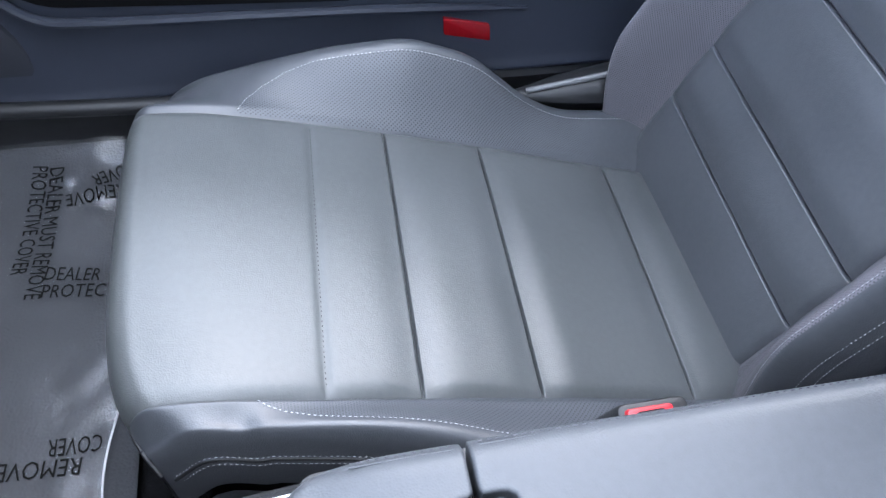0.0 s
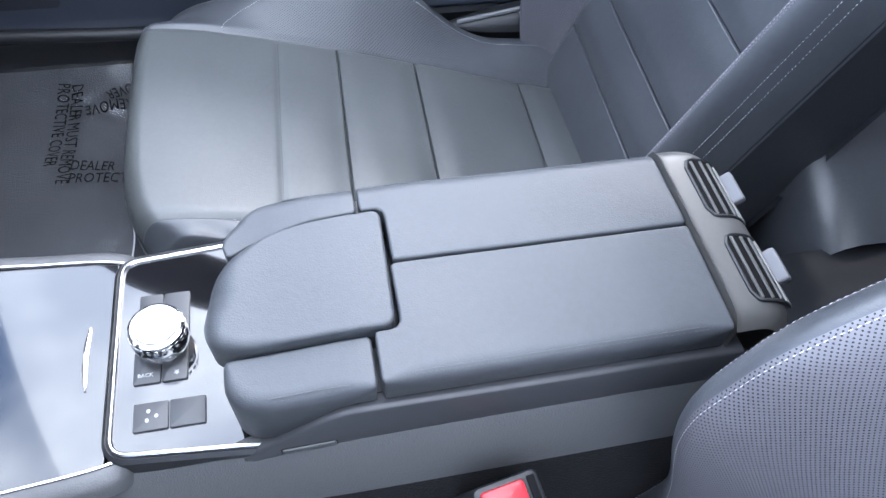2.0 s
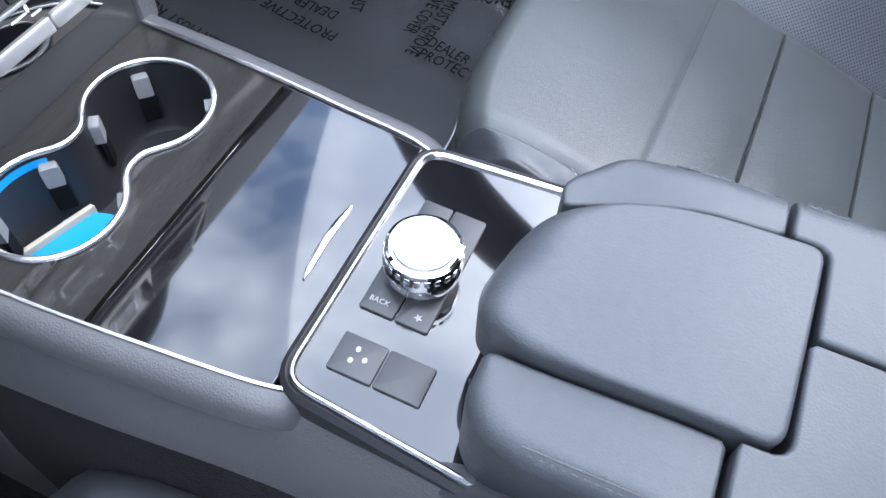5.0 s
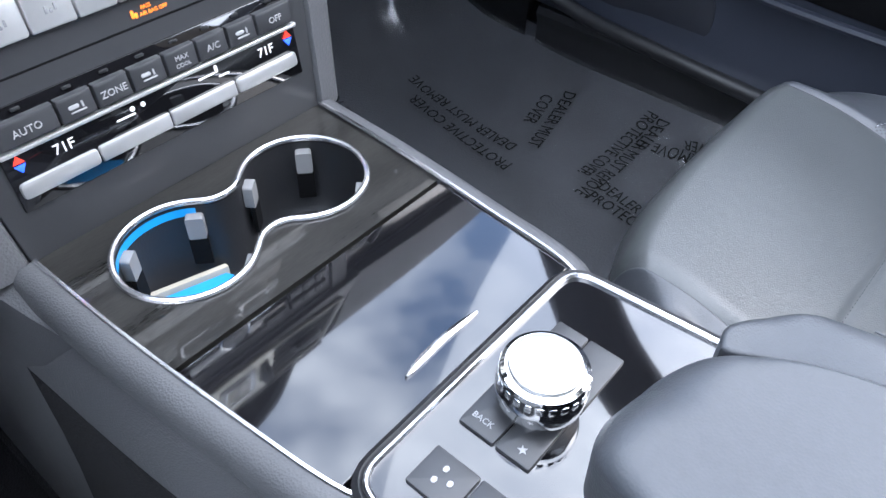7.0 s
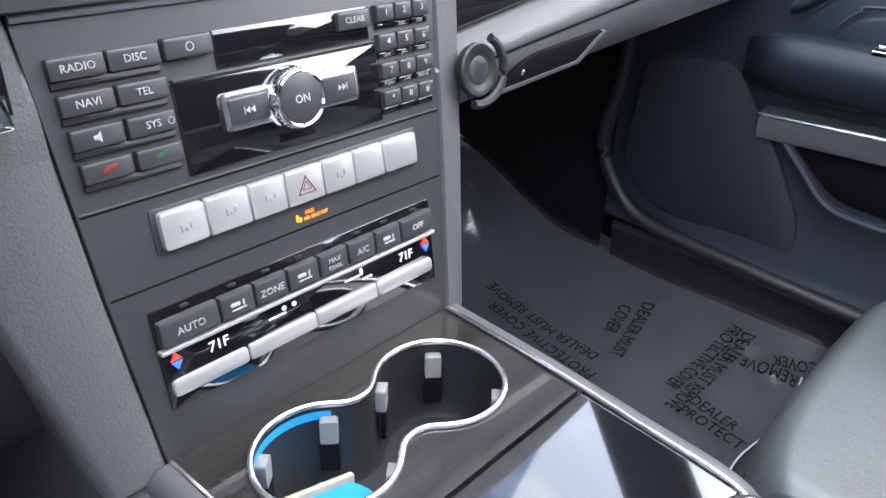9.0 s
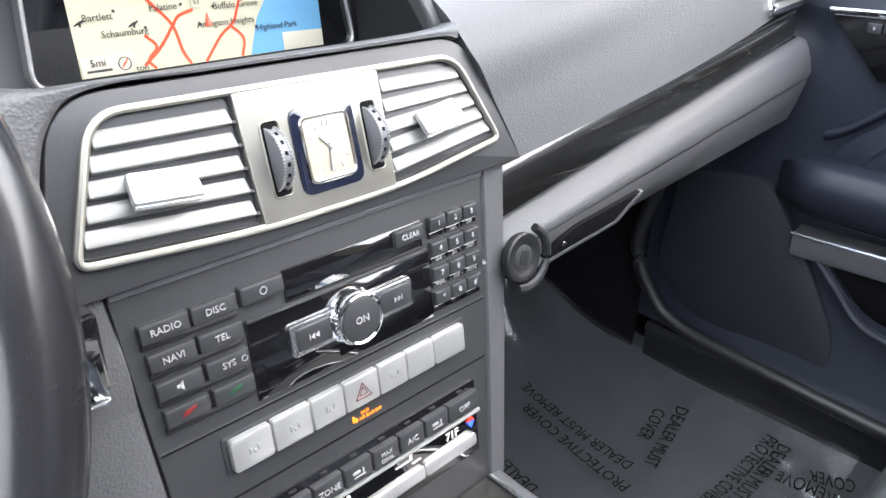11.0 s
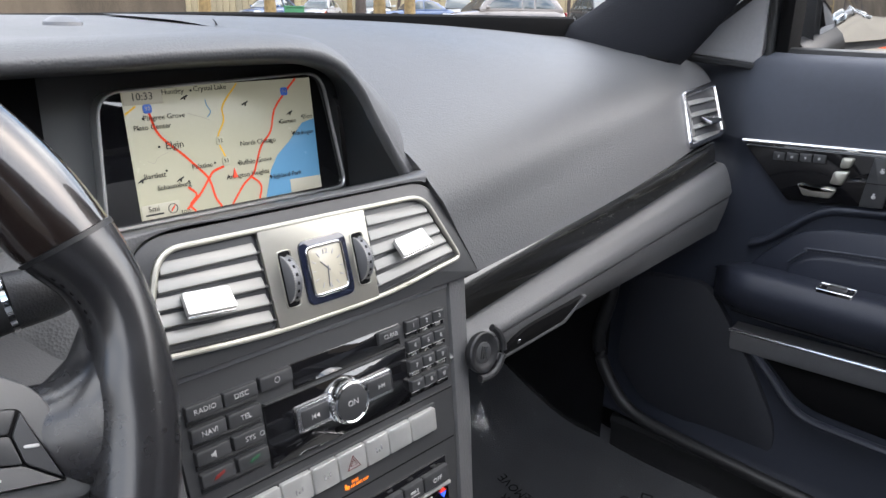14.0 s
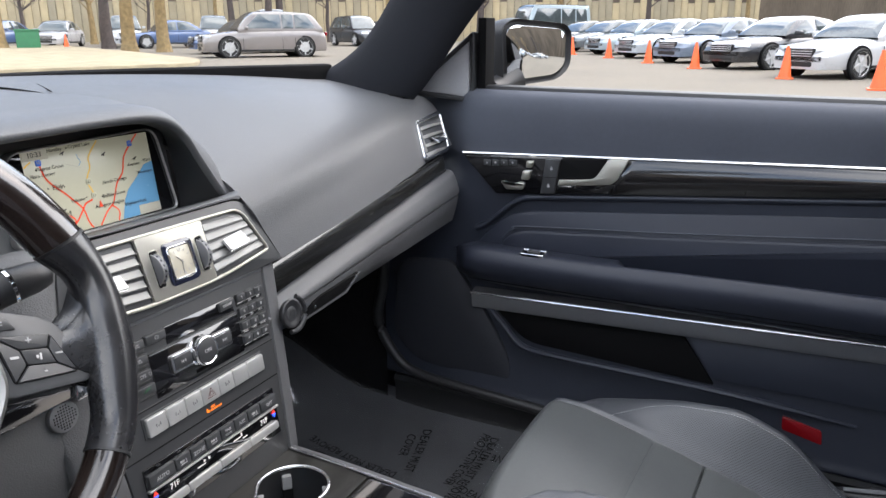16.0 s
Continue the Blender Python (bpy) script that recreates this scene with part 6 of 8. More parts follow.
# defroster outlet beside the pillar
fx, fy = 0.7, 0.125
fz = min(dash_profile(fx), key=lambda q: abs(q.x - fy)).y
m = frame_m((fx, fy, fz), (1, 0.15, 0.02), (0, 1, 0.16))
outlet = tagged(part("defroster_outlet", plate(rrect(0, 0, 0.058, 0.034, 0.005), -0.01, 0.0016, m, 0.0006), DARK, None), "small black defroster outlet in the dash top", "air vent")
for k in range(4):
    part("outlet_bar", plate(rrect(-0.018 + 0.012 * k, 0, 0.003, 0.03, 0.001), 0.001, 0.0024, m @ Matrix.Rotation(radians(20), 4, "Z"), 0.0004), PLASTIC, outlet)

# small things on top of the dash
bm = lathe(bmesh.new(), [(0.017, 0), (0.016, 0.004), (0.011, 0.0075), (0.0045, 0.009), (0, 0.0095)], Matrix.Translation((-0.03, 0.33, 0.8345)), 24)
tagged(part("sun_sensor", bm, RIM_GREY, None), "small grey dome sensor on the dash", "sensor")


# ---- instrument cluster, column and steering wheel ----
cluster = thing("instrument_cluster", (-0.36, 0.1, 0.70), "dial cluster with chrome rings behind the wheel", "instruments")
rows = [[(x, 0.112, z) for x in np.linspace(-0.6, -0.13, 6)] for z in (0.66, 0.74, 0.83)]
part("cluster_panel", grid(rows), DARK, cluster)
for cx, r in ((-0.262, 0.068), (-0.42, 0.068)):
    m = frame_m((cx, 0.092, 0.742), (1, 0, 0), (0, 0.2, 0.98))
    dial = part("dial", lathe(bmesh.new(), [(0, 0.0), (r - 0.003, 0.0), (r - 0.002, 0.008)], m, 48), GLOSS, cluster)
    part("dial_ring", lathe(bmesh.new(), [(r - 0.003, 0.004), (r, 0.010), (r + 0.004, 0.008), (r + 0.006, 0.0)], m, 48), CHROME, dial, "chrome dial ring")
rows = [[(x, y, z) for y, z in ((-0.02, 0.655), (0.02, 0.69), (0.11, 0.70))] for x in np.linspace(-0.6, -0.165, 8)]
part("cluster_sill", grid(rows), PLASTIC, cluster)

WN = Vector((0, -1, 0.4)).normalized()
WC = Vector((-0.337, -0.104, 0.7165))
WM = frame_m(WC, (1, 0, 0), (0, 0.3714, 0.9285))
wheel_thing = thing("steering_wheel", (-0.336, 0.0, 0.66), "wood and leather steering wheel with spoke buttons", "steering wheel")
SPOKE = surface("spoke_grey", (0.05, 0.052, 0.055), 0.4, vary=0.1, grain=0.05, grain_size=0.0008)
WHEEL_LEATHER = surface("wheel_leather", (0.013, 0.013, 0.0145), 0.26, grain=0.03, grain_size=0.0009, vary=0.06, rough_vary=0.03, spec=0.6, coat=0.35, coat_rough=0.16)
TRIM_DIM = surface("spoke_trim_metal", (0.26, 0.26, 0.25), 0.36, 0.9, vary=0.06)
WHEEL_WOOD = surface("wheel_wood", (0.011, 0.0075, 0.0065), 0.2, vary=0.9, big=26, coat=1.0, coat_rough=0.01, rough_vary=0.03, stretch=(1, 0.3, 0.3), detail=8)


INNER_R = [(-41.5, 0.1435), (-31, 0.1435), (-26, 0.1395), (-18, 0.1385), (-3, 0.1395), (3, 0.1445), (10, 0.1445), (15, 0.139), (19, 0.134), (24, 0.1335), (60, 0.137), (90, 0.138)]


def rim_arc(a0, a1, swell=0.0, n=40):
    """A stretch of the rim; the grips are shaped for the hand."""
    bm = bmesh.new()
    rings = []
    for deg in np.linspace(a0, a1, n):
        a = radians(deg)
        c, s = math.cos(a), math.sin(a)
        fold = deg if deg <= 90 else 180 - deg
        inner = soft_interp(fold, INNER_R, 3) if fold >= -41.5 else 0.1435
        outer = 0.1735
        mid_r, half = (inner + outer) / 2, (outer - inner) / 2 + swell
        thick = 0.0165 + 0.25 * (half - 0.015) + swell
        rings.append([bm.verts.new(WM @ Vector(((mid_r + half * math.cos(b)) * c, (mid_r + half * math.cos(b)) * s, thick * math.sin(b)))) for b in np.linspace(0, 2 * math.pi, 19)[:-1]])
    for p, q in zip(rings, rings[1:]):
        bridge(bm, p, q)
    cap(bm, rings[0][::-1])
    cap(bm, rings[-1])
    return bm


part("rim_wood_top", rim_arc(19, 161, 0.0, 60), WHEEL_WOOD, wheel_thing, "dark lacquered wood rim")
part("rim_wood_bottom", rim_arc(222, 318, 0.0, 40), WHEEL_WOOD, wheel_thing, "dark lacquered wood rim")
for a0, a1 in ((-41.5, 18.5), (161.5, 221.5)):
    part("rim_leather", rim_arc(a0, a1, 0.0006, 40), WHEEL_LEATHER, wheel_thing, "black leather grip")
    for a in (a0, a1):
        part("rim_joint", rim_arc(a - 0.4, a + 0.4, 0.0009, 3), PLASTIC, wheel_thing)
    for lo, hi in ((a0 + 2, a0 + 14), (a1 - 13, a1 - 3)) if a0 < 0 else ((a0 + 3, a0 + 13), (a1 - 14, a1 - 2)):
        bm = bmesh.new()
        stitches(bm, [WM @ Vector(((soft_interp(a if a <= 90 else 180 - a, INNER_R, 3) + 0.001) * math.cos(radians(a)), (soft_interp(a if a <= 90 else 180 - a, INNER_R, 3) + 0.001) * math.sin(radians(a)), 0.007)) for a in np.linspace(lo, hi, 12)], r=0.0007)
        part("rim_seam", bm, DARK_INK, wheel_thing, kind="stuff")
part("hub_pad", lathe(bmesh.new(), [(0, 0.052), (0.03, 0.05), (0.052, 0.042), (0.062, 0.028), (0.066, 0.0), (0.06, -0.03)], WM @ Matrix.Translation((0, -0.016, -0.036)), 40), WHEEL_LEATHER, wheel_thing, "black airbag pad")
for s in (-1, 1):
    mir = WM @ Matrix.Diagonal((s, 1, 1, 1))
    rows = []
    for x, za, zb, d in ((0.1, 0.004, -0.046, -0.012), (0.118, -0.003, -0.05, -0.006), (0.128, -0.004, -0.053, -0.002), (0.138, 0.003, -0.06, 0.002), (0.146, 0.016, -0.07, 0.006), (0.155, 0.03, -0.08, 0.008)):
        rows.append([mir @ Vector((x, za * (1 - k) + zb * k, d + 0.006 * math.sin(math.pi * k) ** 0.5 - 0.016 * abs(2 * k - 1) ** 6)) for k in np.linspace(0, 1, 14)])
    cols = [spline([r[k] for r in rows], 4) for k in range(14)]
    part("spoke_web", grid([[c[i] for c in cols] for i in range(len(cols[0]))]), WHEEL_LEATHER, wheel_thing, "leather web between spoke and rim", 60)
    rows = [[r[0], r[7] + Vector(WN) * -0.026, r[-1]] for r in rows]
    part("spoke_back", grid(rows), PLASTIC, wheel_thing)
    face = rpoly([(0.058, 0.029), (0.0865, 0.0175), (0.1127, 0.0042), (0.1225, -0.006), (0.1325, -0.0469), (0.1284, -0.0514), (0.0743, -0.0412), (0.06, -0.035)], [0.002, 0.01, 0.012, 0.008, 0.004, 0.004, 0.004, 0.002])
    spoke = part("spoke", plate(face, -0.022, 0.0, mir, 0.0022), SPOKE, wheel_thing, "dark grey spoke with switches")
    path = spline([(0.0565, 0.031, 0), (0.0663, 0.0104, 0), (0.0704, -0.0081, 0), (0.0698, -0.0295, 0), (0.0609, -0.0452, 0), (0.0441, -0.0628, 0), (0.0309, -0.0722, 0), (0.022, -0.09, 0)], 5)
    rows = []
    for i, p in enumerate(path):
        t = (path[min(i + 1, len(path) - 1)] - path[max(i - 1, 0)]).normalized()
        nrm = Vector((t.y, -t.x, 0))
        rows.append([mir @ (p + nrm * dx + Vector((0, 0, dz))) for dx, dz in ((-0.0042, -0.006), (-0.0034, 0.0022), (-0.0008, 0.0036), (0.0022, 0.0022), (0.003, -0.006))])
    part("spoke_trim", grid(rows), TRIM_DIM, wheel_thing, "silver trim beside the hub")
    B = [Vector(p) for p in ((0.0752, 0.0022), (0.1132, -0.0091), (0.1228, -0.042), (0.078, -0.0327))]
    C = [Vector(p) for p in ((0.0887, -0.0123), (0.108, -0.0178), (0.1098, -0.0301), (0.0899, -0.0239))]
    part("switch_bed", plate(rpoly([p for p in B], 0.002), -0.004, 0.0006, mir, 0.0004), DARK, spoke)
    for i in range(4):
        quad = [B[i], B[(i + 1) % 4], C[(i + 1) % 4], C[i]]
        mid_q = sum(quad, Vector((0, 0))) / 4
        part("switch_key", plate(rpoly([mid_q + (p - mid_q) * 0.93 for p in quad], 0.0012, 2), 0.0, 0.0022, mir, 0.0007), BUTTON, spoke)
    mid_q = sum(C, Vector((0, 0))) / 4
    part("switch_key", plate(rpoly([mid_q + (p - mid_q) * 0.94 for p in C], 0.001, 2), 0.0, 0.0022, mir, 0.0006), BUTTON, spoke)
    kk = lambda x, y: WM @ Matrix.Translation((s * x, y, 0.0024)) @ Matrix.Rotation(radians(-14 * s), 4, "Z")
    lettering("switch_mark", "+", 0.009, kk(0.0965, -0.0085), WHITE_INK, spoke)
    lettering("switch_mark", "-", 0.009, kk(0.1, -0.0315), WHITE_INK, spoke)
    part("switch_icon", bars(bmesh.new(), kk(0.0992, -0.0212), [(-0.001, 0, 0.0022, 0.0026), (0.0012, 0, 0.0016, 0.005)]), WHITE_INK, spoke)
    part("switch_icon", bars(bmesh.new(), kk(0.1135, -0.024), [(0, 0, 0.0055, 0.0013)]), WHITE_INK, spoke)
    part("switch_icon", bars(bmesh.new(), kk(0.0832, -0.0165), [(0, 0.0006, 0.006, 0.0018)]), WHITE_INK, spoke)
    voice = part("voice_key", plate(rpoly([(0.0712, 0.017), (0.0888, 0.0117), (0.093, 0.0015), (0.0738, 0.0063)], 0.002), -0.004, 0.0018, mir, 0.001), BUTTON, spoke)
    part("switch_icon", bars(bmesh.new(), kk(0.0825, 0.009) @ Matrix.Translation((0, 0, -0.0004)), [(-0.0012, 0, 0.0016, 0.0045), (0.0012, 0.001, 0.0026, 0.0008), (0.0012, -0.001, 0.0026, 0.0008)]), WHITE_INK, voice)
# lower spoke
rows = [[WM @ Vector((x * w, y, -0.006 - 0.008 * abs(x) ** 4)) for x in np.linspace(-1, 1, 10)] for y, w in ((-0.05, 0.05), (-0.09, 0.034), (-0.12, 0.03), (-0.148, 0.042))]
part("lower_spoke", grid(rows), WHEEL_LEATHER, wheel_thing, "", 60)
column = thing("steering_column", (-0.336, 0.02, 0.64), "black steering column cover", "column")
bm = bmesh.new()
tube(bm, [(-0.336, -0.09, 0.712), (-0.336, 0.0, 0.672), (-0.336, 0.12, 0.625)], [0.052, 0.066, 0.075], 24)
part("column_cover", bm, PLASTIC, column)
stalk = thing("gear_stalk", (-0.27, -0.03, 0.71), "black gear selector stalk with a chrome ring", "gear selector")
bm = bmesh.new()
tube(bm, [(-0.31, -0.02, 0.708), (-0.245, -0.033, 0.718), (-0.206, -0.04, 0.726)], [0.011, 0.0135, 0.0135], 16)
part("stalk_arm", bm, PLASTIC, stalk)
bm = bmesh.new()
tube(bm, [(-0.206, -0.04, 0.726), (-0.2035, -0.0405, 0.7265)], 0.0141, 20)
part("stalk_ring", bm, CHROME, stalk, "chrome ring")
bm = bmesh.new()
tube(bm, [(-0.2035, -0.0405, 0.7265), (-0.186, -0.0435, 0.7285), (-0.176, -0.045, 0.7295), (-0.173, -0.0455, 0.73)], [0.0135, 0.0125, 0.010, 0.006], 16)
part("stalk_tip", bm, PLASTIC, stalk)
m = frame_m((-0.238, -0.0485, 0.7235), (0.95, -0.2, 0.2), (0, 0.25, 0.95))
sign = part("stalk_display", plate(rrect(0, 0, 0.034, 0.018, 0.003), -0.006, 0.0015, m, 0.001), GLOSS, stalk)
for t_, x, y in (("R", 0.0015, 0.005), ("N", 0.002, 0), ("D", 0.003, -0.005), ("P", 0.0105, 0.0005)):
    lettering("stalk_letter", t_, 0.0055, m @ Matrix.Translation((x, y, 0.0017)), WHITE_INK, sign)

# ---- passenger door ----
door = thing("car_door", (0.75, -0.3, 0.2), "black door panel with dark wood trim, armrest and map pocket", "car door")
DM = frame_m((0.71, 0, 0), (0, -1, 0), (0, 0, 1))


def dp(y, z):
    return Vector((-y, z))


DOOR_PROFILE = [(0.86, 0.792), (0.79, 0.803), (0.745, 0.806), (0.722, 0.799), (0.711, 0.782), (0.707, 0.75), (0.707, 0.70), (0.711, 0.64), (0.716, 0.58), (0.722, 0.52), (0.727, 0.46), (0.728, 0.40), (0.726, 0.33), (0.72, 0.27), (0.712, 0.225), (0.708, 0.205), (0.74, 0.198)]
prof = spline([(x, 0, z) for x, z in DOOR_PROFILE], 5)
ys = [0.25, 0.2, 0.15, 0.1] + list(np.linspace(0.06, -1.15, 34))
rows = [[(p.x + 0.012 * smooth(0.0, 0.2, y) + 0.055 * smooth(-0.005, 0.05, y) * smooth(0.6, 0.67, p.z), y, p.z) for p in prof] for y in ys]
# paler vinyl above the wood; below it the tone with shade put in
part("door_skin", grid(rows, mi=lambda i, j: 1 if j < 31 else 0), [DOOR_SHADED, DOOR_TOP], door, "black grained door panel", 60)
top_z = lambda y: 0.6905 - 0.036 * y
low_z = lambda y: 0.614 - 0.092 * y if y > -0.3 else 0.6416 - 0.083 * (y + 0.3)
trim_loop = [dp(-0.002, top_z(0)), dp(-0.068, low_z(-0.068))] + [dp(y, low_z(y)) for y in np.linspace(-0.12, -1.0, 14)] + [dp(y, top_z(y)) for y in np.linspace(-1.0, -0.06, 14)]
trim = part("door_trim", plate(trim_loop, -0.01, 0.004, DM, 0.002), GLOSS, door, "black backing of the trim")
WOOD_DOOR = surface("dark_ash_lacquer_door", (0.012, 0.011, 0.011), 0.2, vary=0.9, big=22, coat=1.0, coat_rough=0.015, rough_vary=0.04, stretch=(1, 0.14, 1), detail=8)
rows = []
for y in [-0.003, -0.0, 0.0, 0.0] + list(np.linspace(-0.32, -1.0, 18)):
    i = len(rows)
    row = []
    for k in np.linspace(0, 1, 17):
        yy = -0.2785 - 0.029 * k - (0.0008, 0.0, 0.0015, 0.012)[i] if i < 4 else y
        d = 0.0005 + 0.0125 * math.sin(math.pi * (0.2 + 0.68 * k)) - (0.006, 0.0012, 0.0, 0.0)[min(i, 3)] * (i < 3)
        row.append(DM @ Vector((-yy, low_z(yy) * (1 - k) + top_z(yy) * k, d)))
    rows.append(row)
part("trim_face", grid(rows), WOOD_DOOR, trim, "dark lacquered wood with streaked grain", 60)
bm = bmesh.new()
tube(bm, [DM @ Vector((-y, top_z(y) + 0.0015, 0.0058)) for y in np.linspace(0.0, -1.0, 30)], 0.0026, 6)
part("trim_strip", bm, BRIGHT, trim, "bright metal strip")
rows = [[(0.737 + dx + 0.055 * smooth(-0.005, 0.05, y), y, 0.8045 + dz) for dx, dz in ((0.0, 0.0), (0.004, 0.006), (0.012, 0.008), (0.03, 0.0075), (0.12, -0.004))] for y in np.linspace(0.06, -1.12, 24)]
part("window_seal", grid(rows), PLASTIC, door, "black rubber window seal")
# switches, lock keys and pull handle in the trim
panel_loop = [dp(-0.004, top_z(0) - 0.003), dp(-0.068, 0.622), dp(-0.195, 0.634), dp(-0.2, top_z(-0.2) - 0.003)]
switches = part("switch_panel", plate(rpoly(panel_loop, 0.002), 0.0, 0.008, DM, 0.001), GLOSS, door, "black gloss switch panel")
for k in range(4):
    key = part("memory_key", plate(rrect(0.051 + 0.0165 * k, 0.6775 + 0.0012 * k, 0.0148, 0.0105, 0.001), 0.0, 0.0105, DM, 0.001), BUTTON, switches)
    part("key_mark", bars(bmesh.new(), DM @ Matrix.Translation((0.051 + 0.0165 * k, 0.6775 + 0.0012 * k, 0.0106)), [(0, 0, 0.0022 + 0.0012 * (k % 2), 0.0034)]), WHITE_INK, key)
for nm, loop in (("seat_switch_cushion", [(0.079, 0.647), (0.088, 0.632), (0.121, 0.6335), (0.127, 0.6455), (0.116, 0.648), (0.1, 0.6425)]),
                 ("seat_switch_back", [(0.117, 0.652), (0.132, 0.652), (0.1385, 0.6715), (0.1205, 0.669)]), ("seat_switch_headrest", [(0.1255, 0.6735), (0.137, 0.6745), (0.142, 0.688), (0.127, 0.687)])):
    key = part(nm, plate(rpoly([Vector(p) for p in loop], 0.0035), 0.004, 0.0135, DM, 0.003), SATIN, switches, "silver seat switch")
    part("switch_edge", band(rpoly([Vector(p) for p in loop], 0.0035), 0.0012, 0.006, 0.0105, DM, 0.0005), CHROME, key, "bright edge")
lock = part("lock_panel", plate(rpoly([(0.1545, 0.63), (0.1805, 0.632), (0.1885, 0.693), (0.162, 0.6915)], 0.0012), 0.002, 0.0115, DM, 0.001), BUTTON, switches, "dark lock keys")
part("lock_gap", plate(rpoly([(0.1575, 0.6595), (0.184, 0.661), (0.1842, 0.6618), (0.1577, 0.6603)], 0.0001, 1), 0.0112, 0.0118, DM, 0.0001), DARK, lock)
for x, z in ((0.169, 0.6455), (0.1735, 0.677)):
    part("lock_mark", bars(bmesh.new(), DM @ Matrix.Translation((x, z, 0.0116)), [(0, -0.001, 0.005, 0.0045), (0, 0.0026, 0.0035, 0.0014)]), WHITE_INK, lock)
# shade behind the pull handle, laid on as a flat black plate
part("pull_recess_shade", plate(rpoly([(0.185, 0.6575), (0.25, 0.6625), (0.274, 0.6985), (0.189, 0.6955)], 0.003), 0.0, 0.0084, DM, 0.0004), DARK, door)
pull = rpoly([(0.187, 0.6485), (0.245, 0.6535), (0.281, 0.658), (0.2905, 0.667), (0.307, 0.7015), (0.273, 0.7), (0.2545, 0.6695), (0.246, 0.6635), (0.188, 0.658)], [0.002, 0.004, 0.012, 0.01, 0.002, 0.002, 0.008, 0.006, 0.002])
part("pull_handle", plate(pull, 0.004, 0.0145, DM, 0.0008), SATIN, door, "satin metal pull handle")
part("handle_base", plate(rpoly([(0.183, 0.6335), (0.275, 0.6405), (0.286, 0.6575), (0.186, 0.6475)], 0.002), 0.0, 0.0095, DM, 0.001), GLOSS, door)
# padded insert with a double seam
ins = [dp(-0.031, 0.522), dp(-0.053, 0.549), dp(-0.087, 0.5805), dp(-0.127, 0.5925), dp(-0.393, 0.6175), dp(-0.682, 0.643), dp(-1.0, 0.67), dp(-1.0, 0.49), dp(-0.03, 0.49)]
part("upper_insert", plate(rpoly(ins, [0.004, 0.03, 0.03, 0.03, 0.2, 0.2, 0.01, 0.01, 0.004]), -0.02, 0.0, DM, 0.005), DOOR_SOFT, door, "leather insert", 60)
seam = [(0.081, 0.531), (0.101, 0.549), (0.129, 0.557), (0.397, 0.5765), (0.688, 0.602), (1.0, 0.629)]
ins2 = [dp(-y, z) for y, z in seam] + [dp(-1.0, 0.49), dp(-0.075, 0.49)]
part("lower_insert", plate(rpoly(ins2, [0.006, 0.02, 0.02, 0.2, 0.2, 0.01, 0.01, 0.006]), -0.02, 0.0045, DM, 0.006), DOOR_SOFT, door, "leather insert", 60)
line_ = spline([DM @ Vector((y, z + 0.003, 0.0015)) for y, z in seam], 30)
bm = bmesh.new()
stitches(bm, line_, r=0.0005)
part("insert_seam", bm, ARM_SEAM, door, "grey thread seam", kind="stuff")
bm = bmesh.new()
tube(bm, [p + Vector((-0.001, 0, 0.0042)) for p in line_], 0.0012, 6)
part("insert_piping", bm, DOOR_TOP, door, "thin piping along the insert")
# rolled ledge under the wood
rows = []
for y in np.linspace(-0.025, -1.0, 60):
    z = low_z(y) - 0.0045 - 0.06 * smooth(-0.13, -0.02, y)
    rows.append([DM @ Vector((-y, z + dz, d - 0.004 * smooth(-0.1, -0.025, y))) for dz, d in ((0.004, -0.006), (0.002, 0.0035), (-0.001, 0.0058), (-0.004, 0.0056), (-0.007, 0.0035), (-0.011, -0.004), (-0.016, -0.012))])
part("trim_ledge", grid(rows), DOOR_SHADED, door, "rolled ledge under the wood", 60)
# armrest
rows = []
for y in list(np.linspace(0.015, -0.29, 22)) + list(np.linspace(-0.298, -0.33, 9)) + list(np.linspace(-0.345, -1.0, 32)):
    nose = smooth(0.02, -0.045, y) ** 0.5 if y > -0.045 else 1.0
    far = 0.072 * nose - 0.008 * smooth(-0.25, -0.6, y)
    zt_, zb_ = 0.524 + 0.004 * smooth(-0.2, -0.6, y), 0.457 - 0.006 * smooth(0, -0.1, y)
    zt_ -= 0.02 * (1 - nose)
    dip = 0.02 * smooth(-0.3, -0.32, y) * (1 - 0.7 * smooth(-0.4, -0.75, y))
    sect = [(0.73, zt_ - 0.004 - dip), (0.716, zt_ - 0.001 - dip), (0.70, zt_ - dip * 0.8), (0.722 - far * 0.75, zt_ + 0.001), (0.722 - far * 0.92, zt_ - 0.008), (0.722 - far, zt_ - 0.022), (0.722 - far * 0.95, zt_ - 0.04), (0.722 - far * 0.75, zb_ + 0.012), (0.722 - far * 0.45, zb_), (0.73, zb_ - 0.006)]
    rows.append([(p.x, y, p.z) for p in spline([(x, 0, z) for x, z in sect], 4)])
rest = part("door_armrest", grid(rows), DOOR_SOFT, door, "padded leather door armrest", 60)
m = Matrix.Translation((0.672, -0.155, 0.5262)) @ Matrix.Rotation(radians(-90), 4, "Z") @ Matrix.Rotation(radians(7), 4, "X")
part("window_switch_frame", band(rrect(0, 0, 0.044, 0.022, 0.003), 0.002, -0.006, 0.0025, m, 0.0008), CHROME, rest, "chrome frame of the window switch")
sw = part("window_switch", plate(rrect(0, 0, 0.038, 0.017, 0.002), -0.006, 0.0012, m), GLOSS, rest)
part("window_key", plate(rrect(0.001, 0, 0.022, 0.012, 0.002), 0, 0.005, m, 0.002), BUTTON, sw)
bm = bmesh.new()
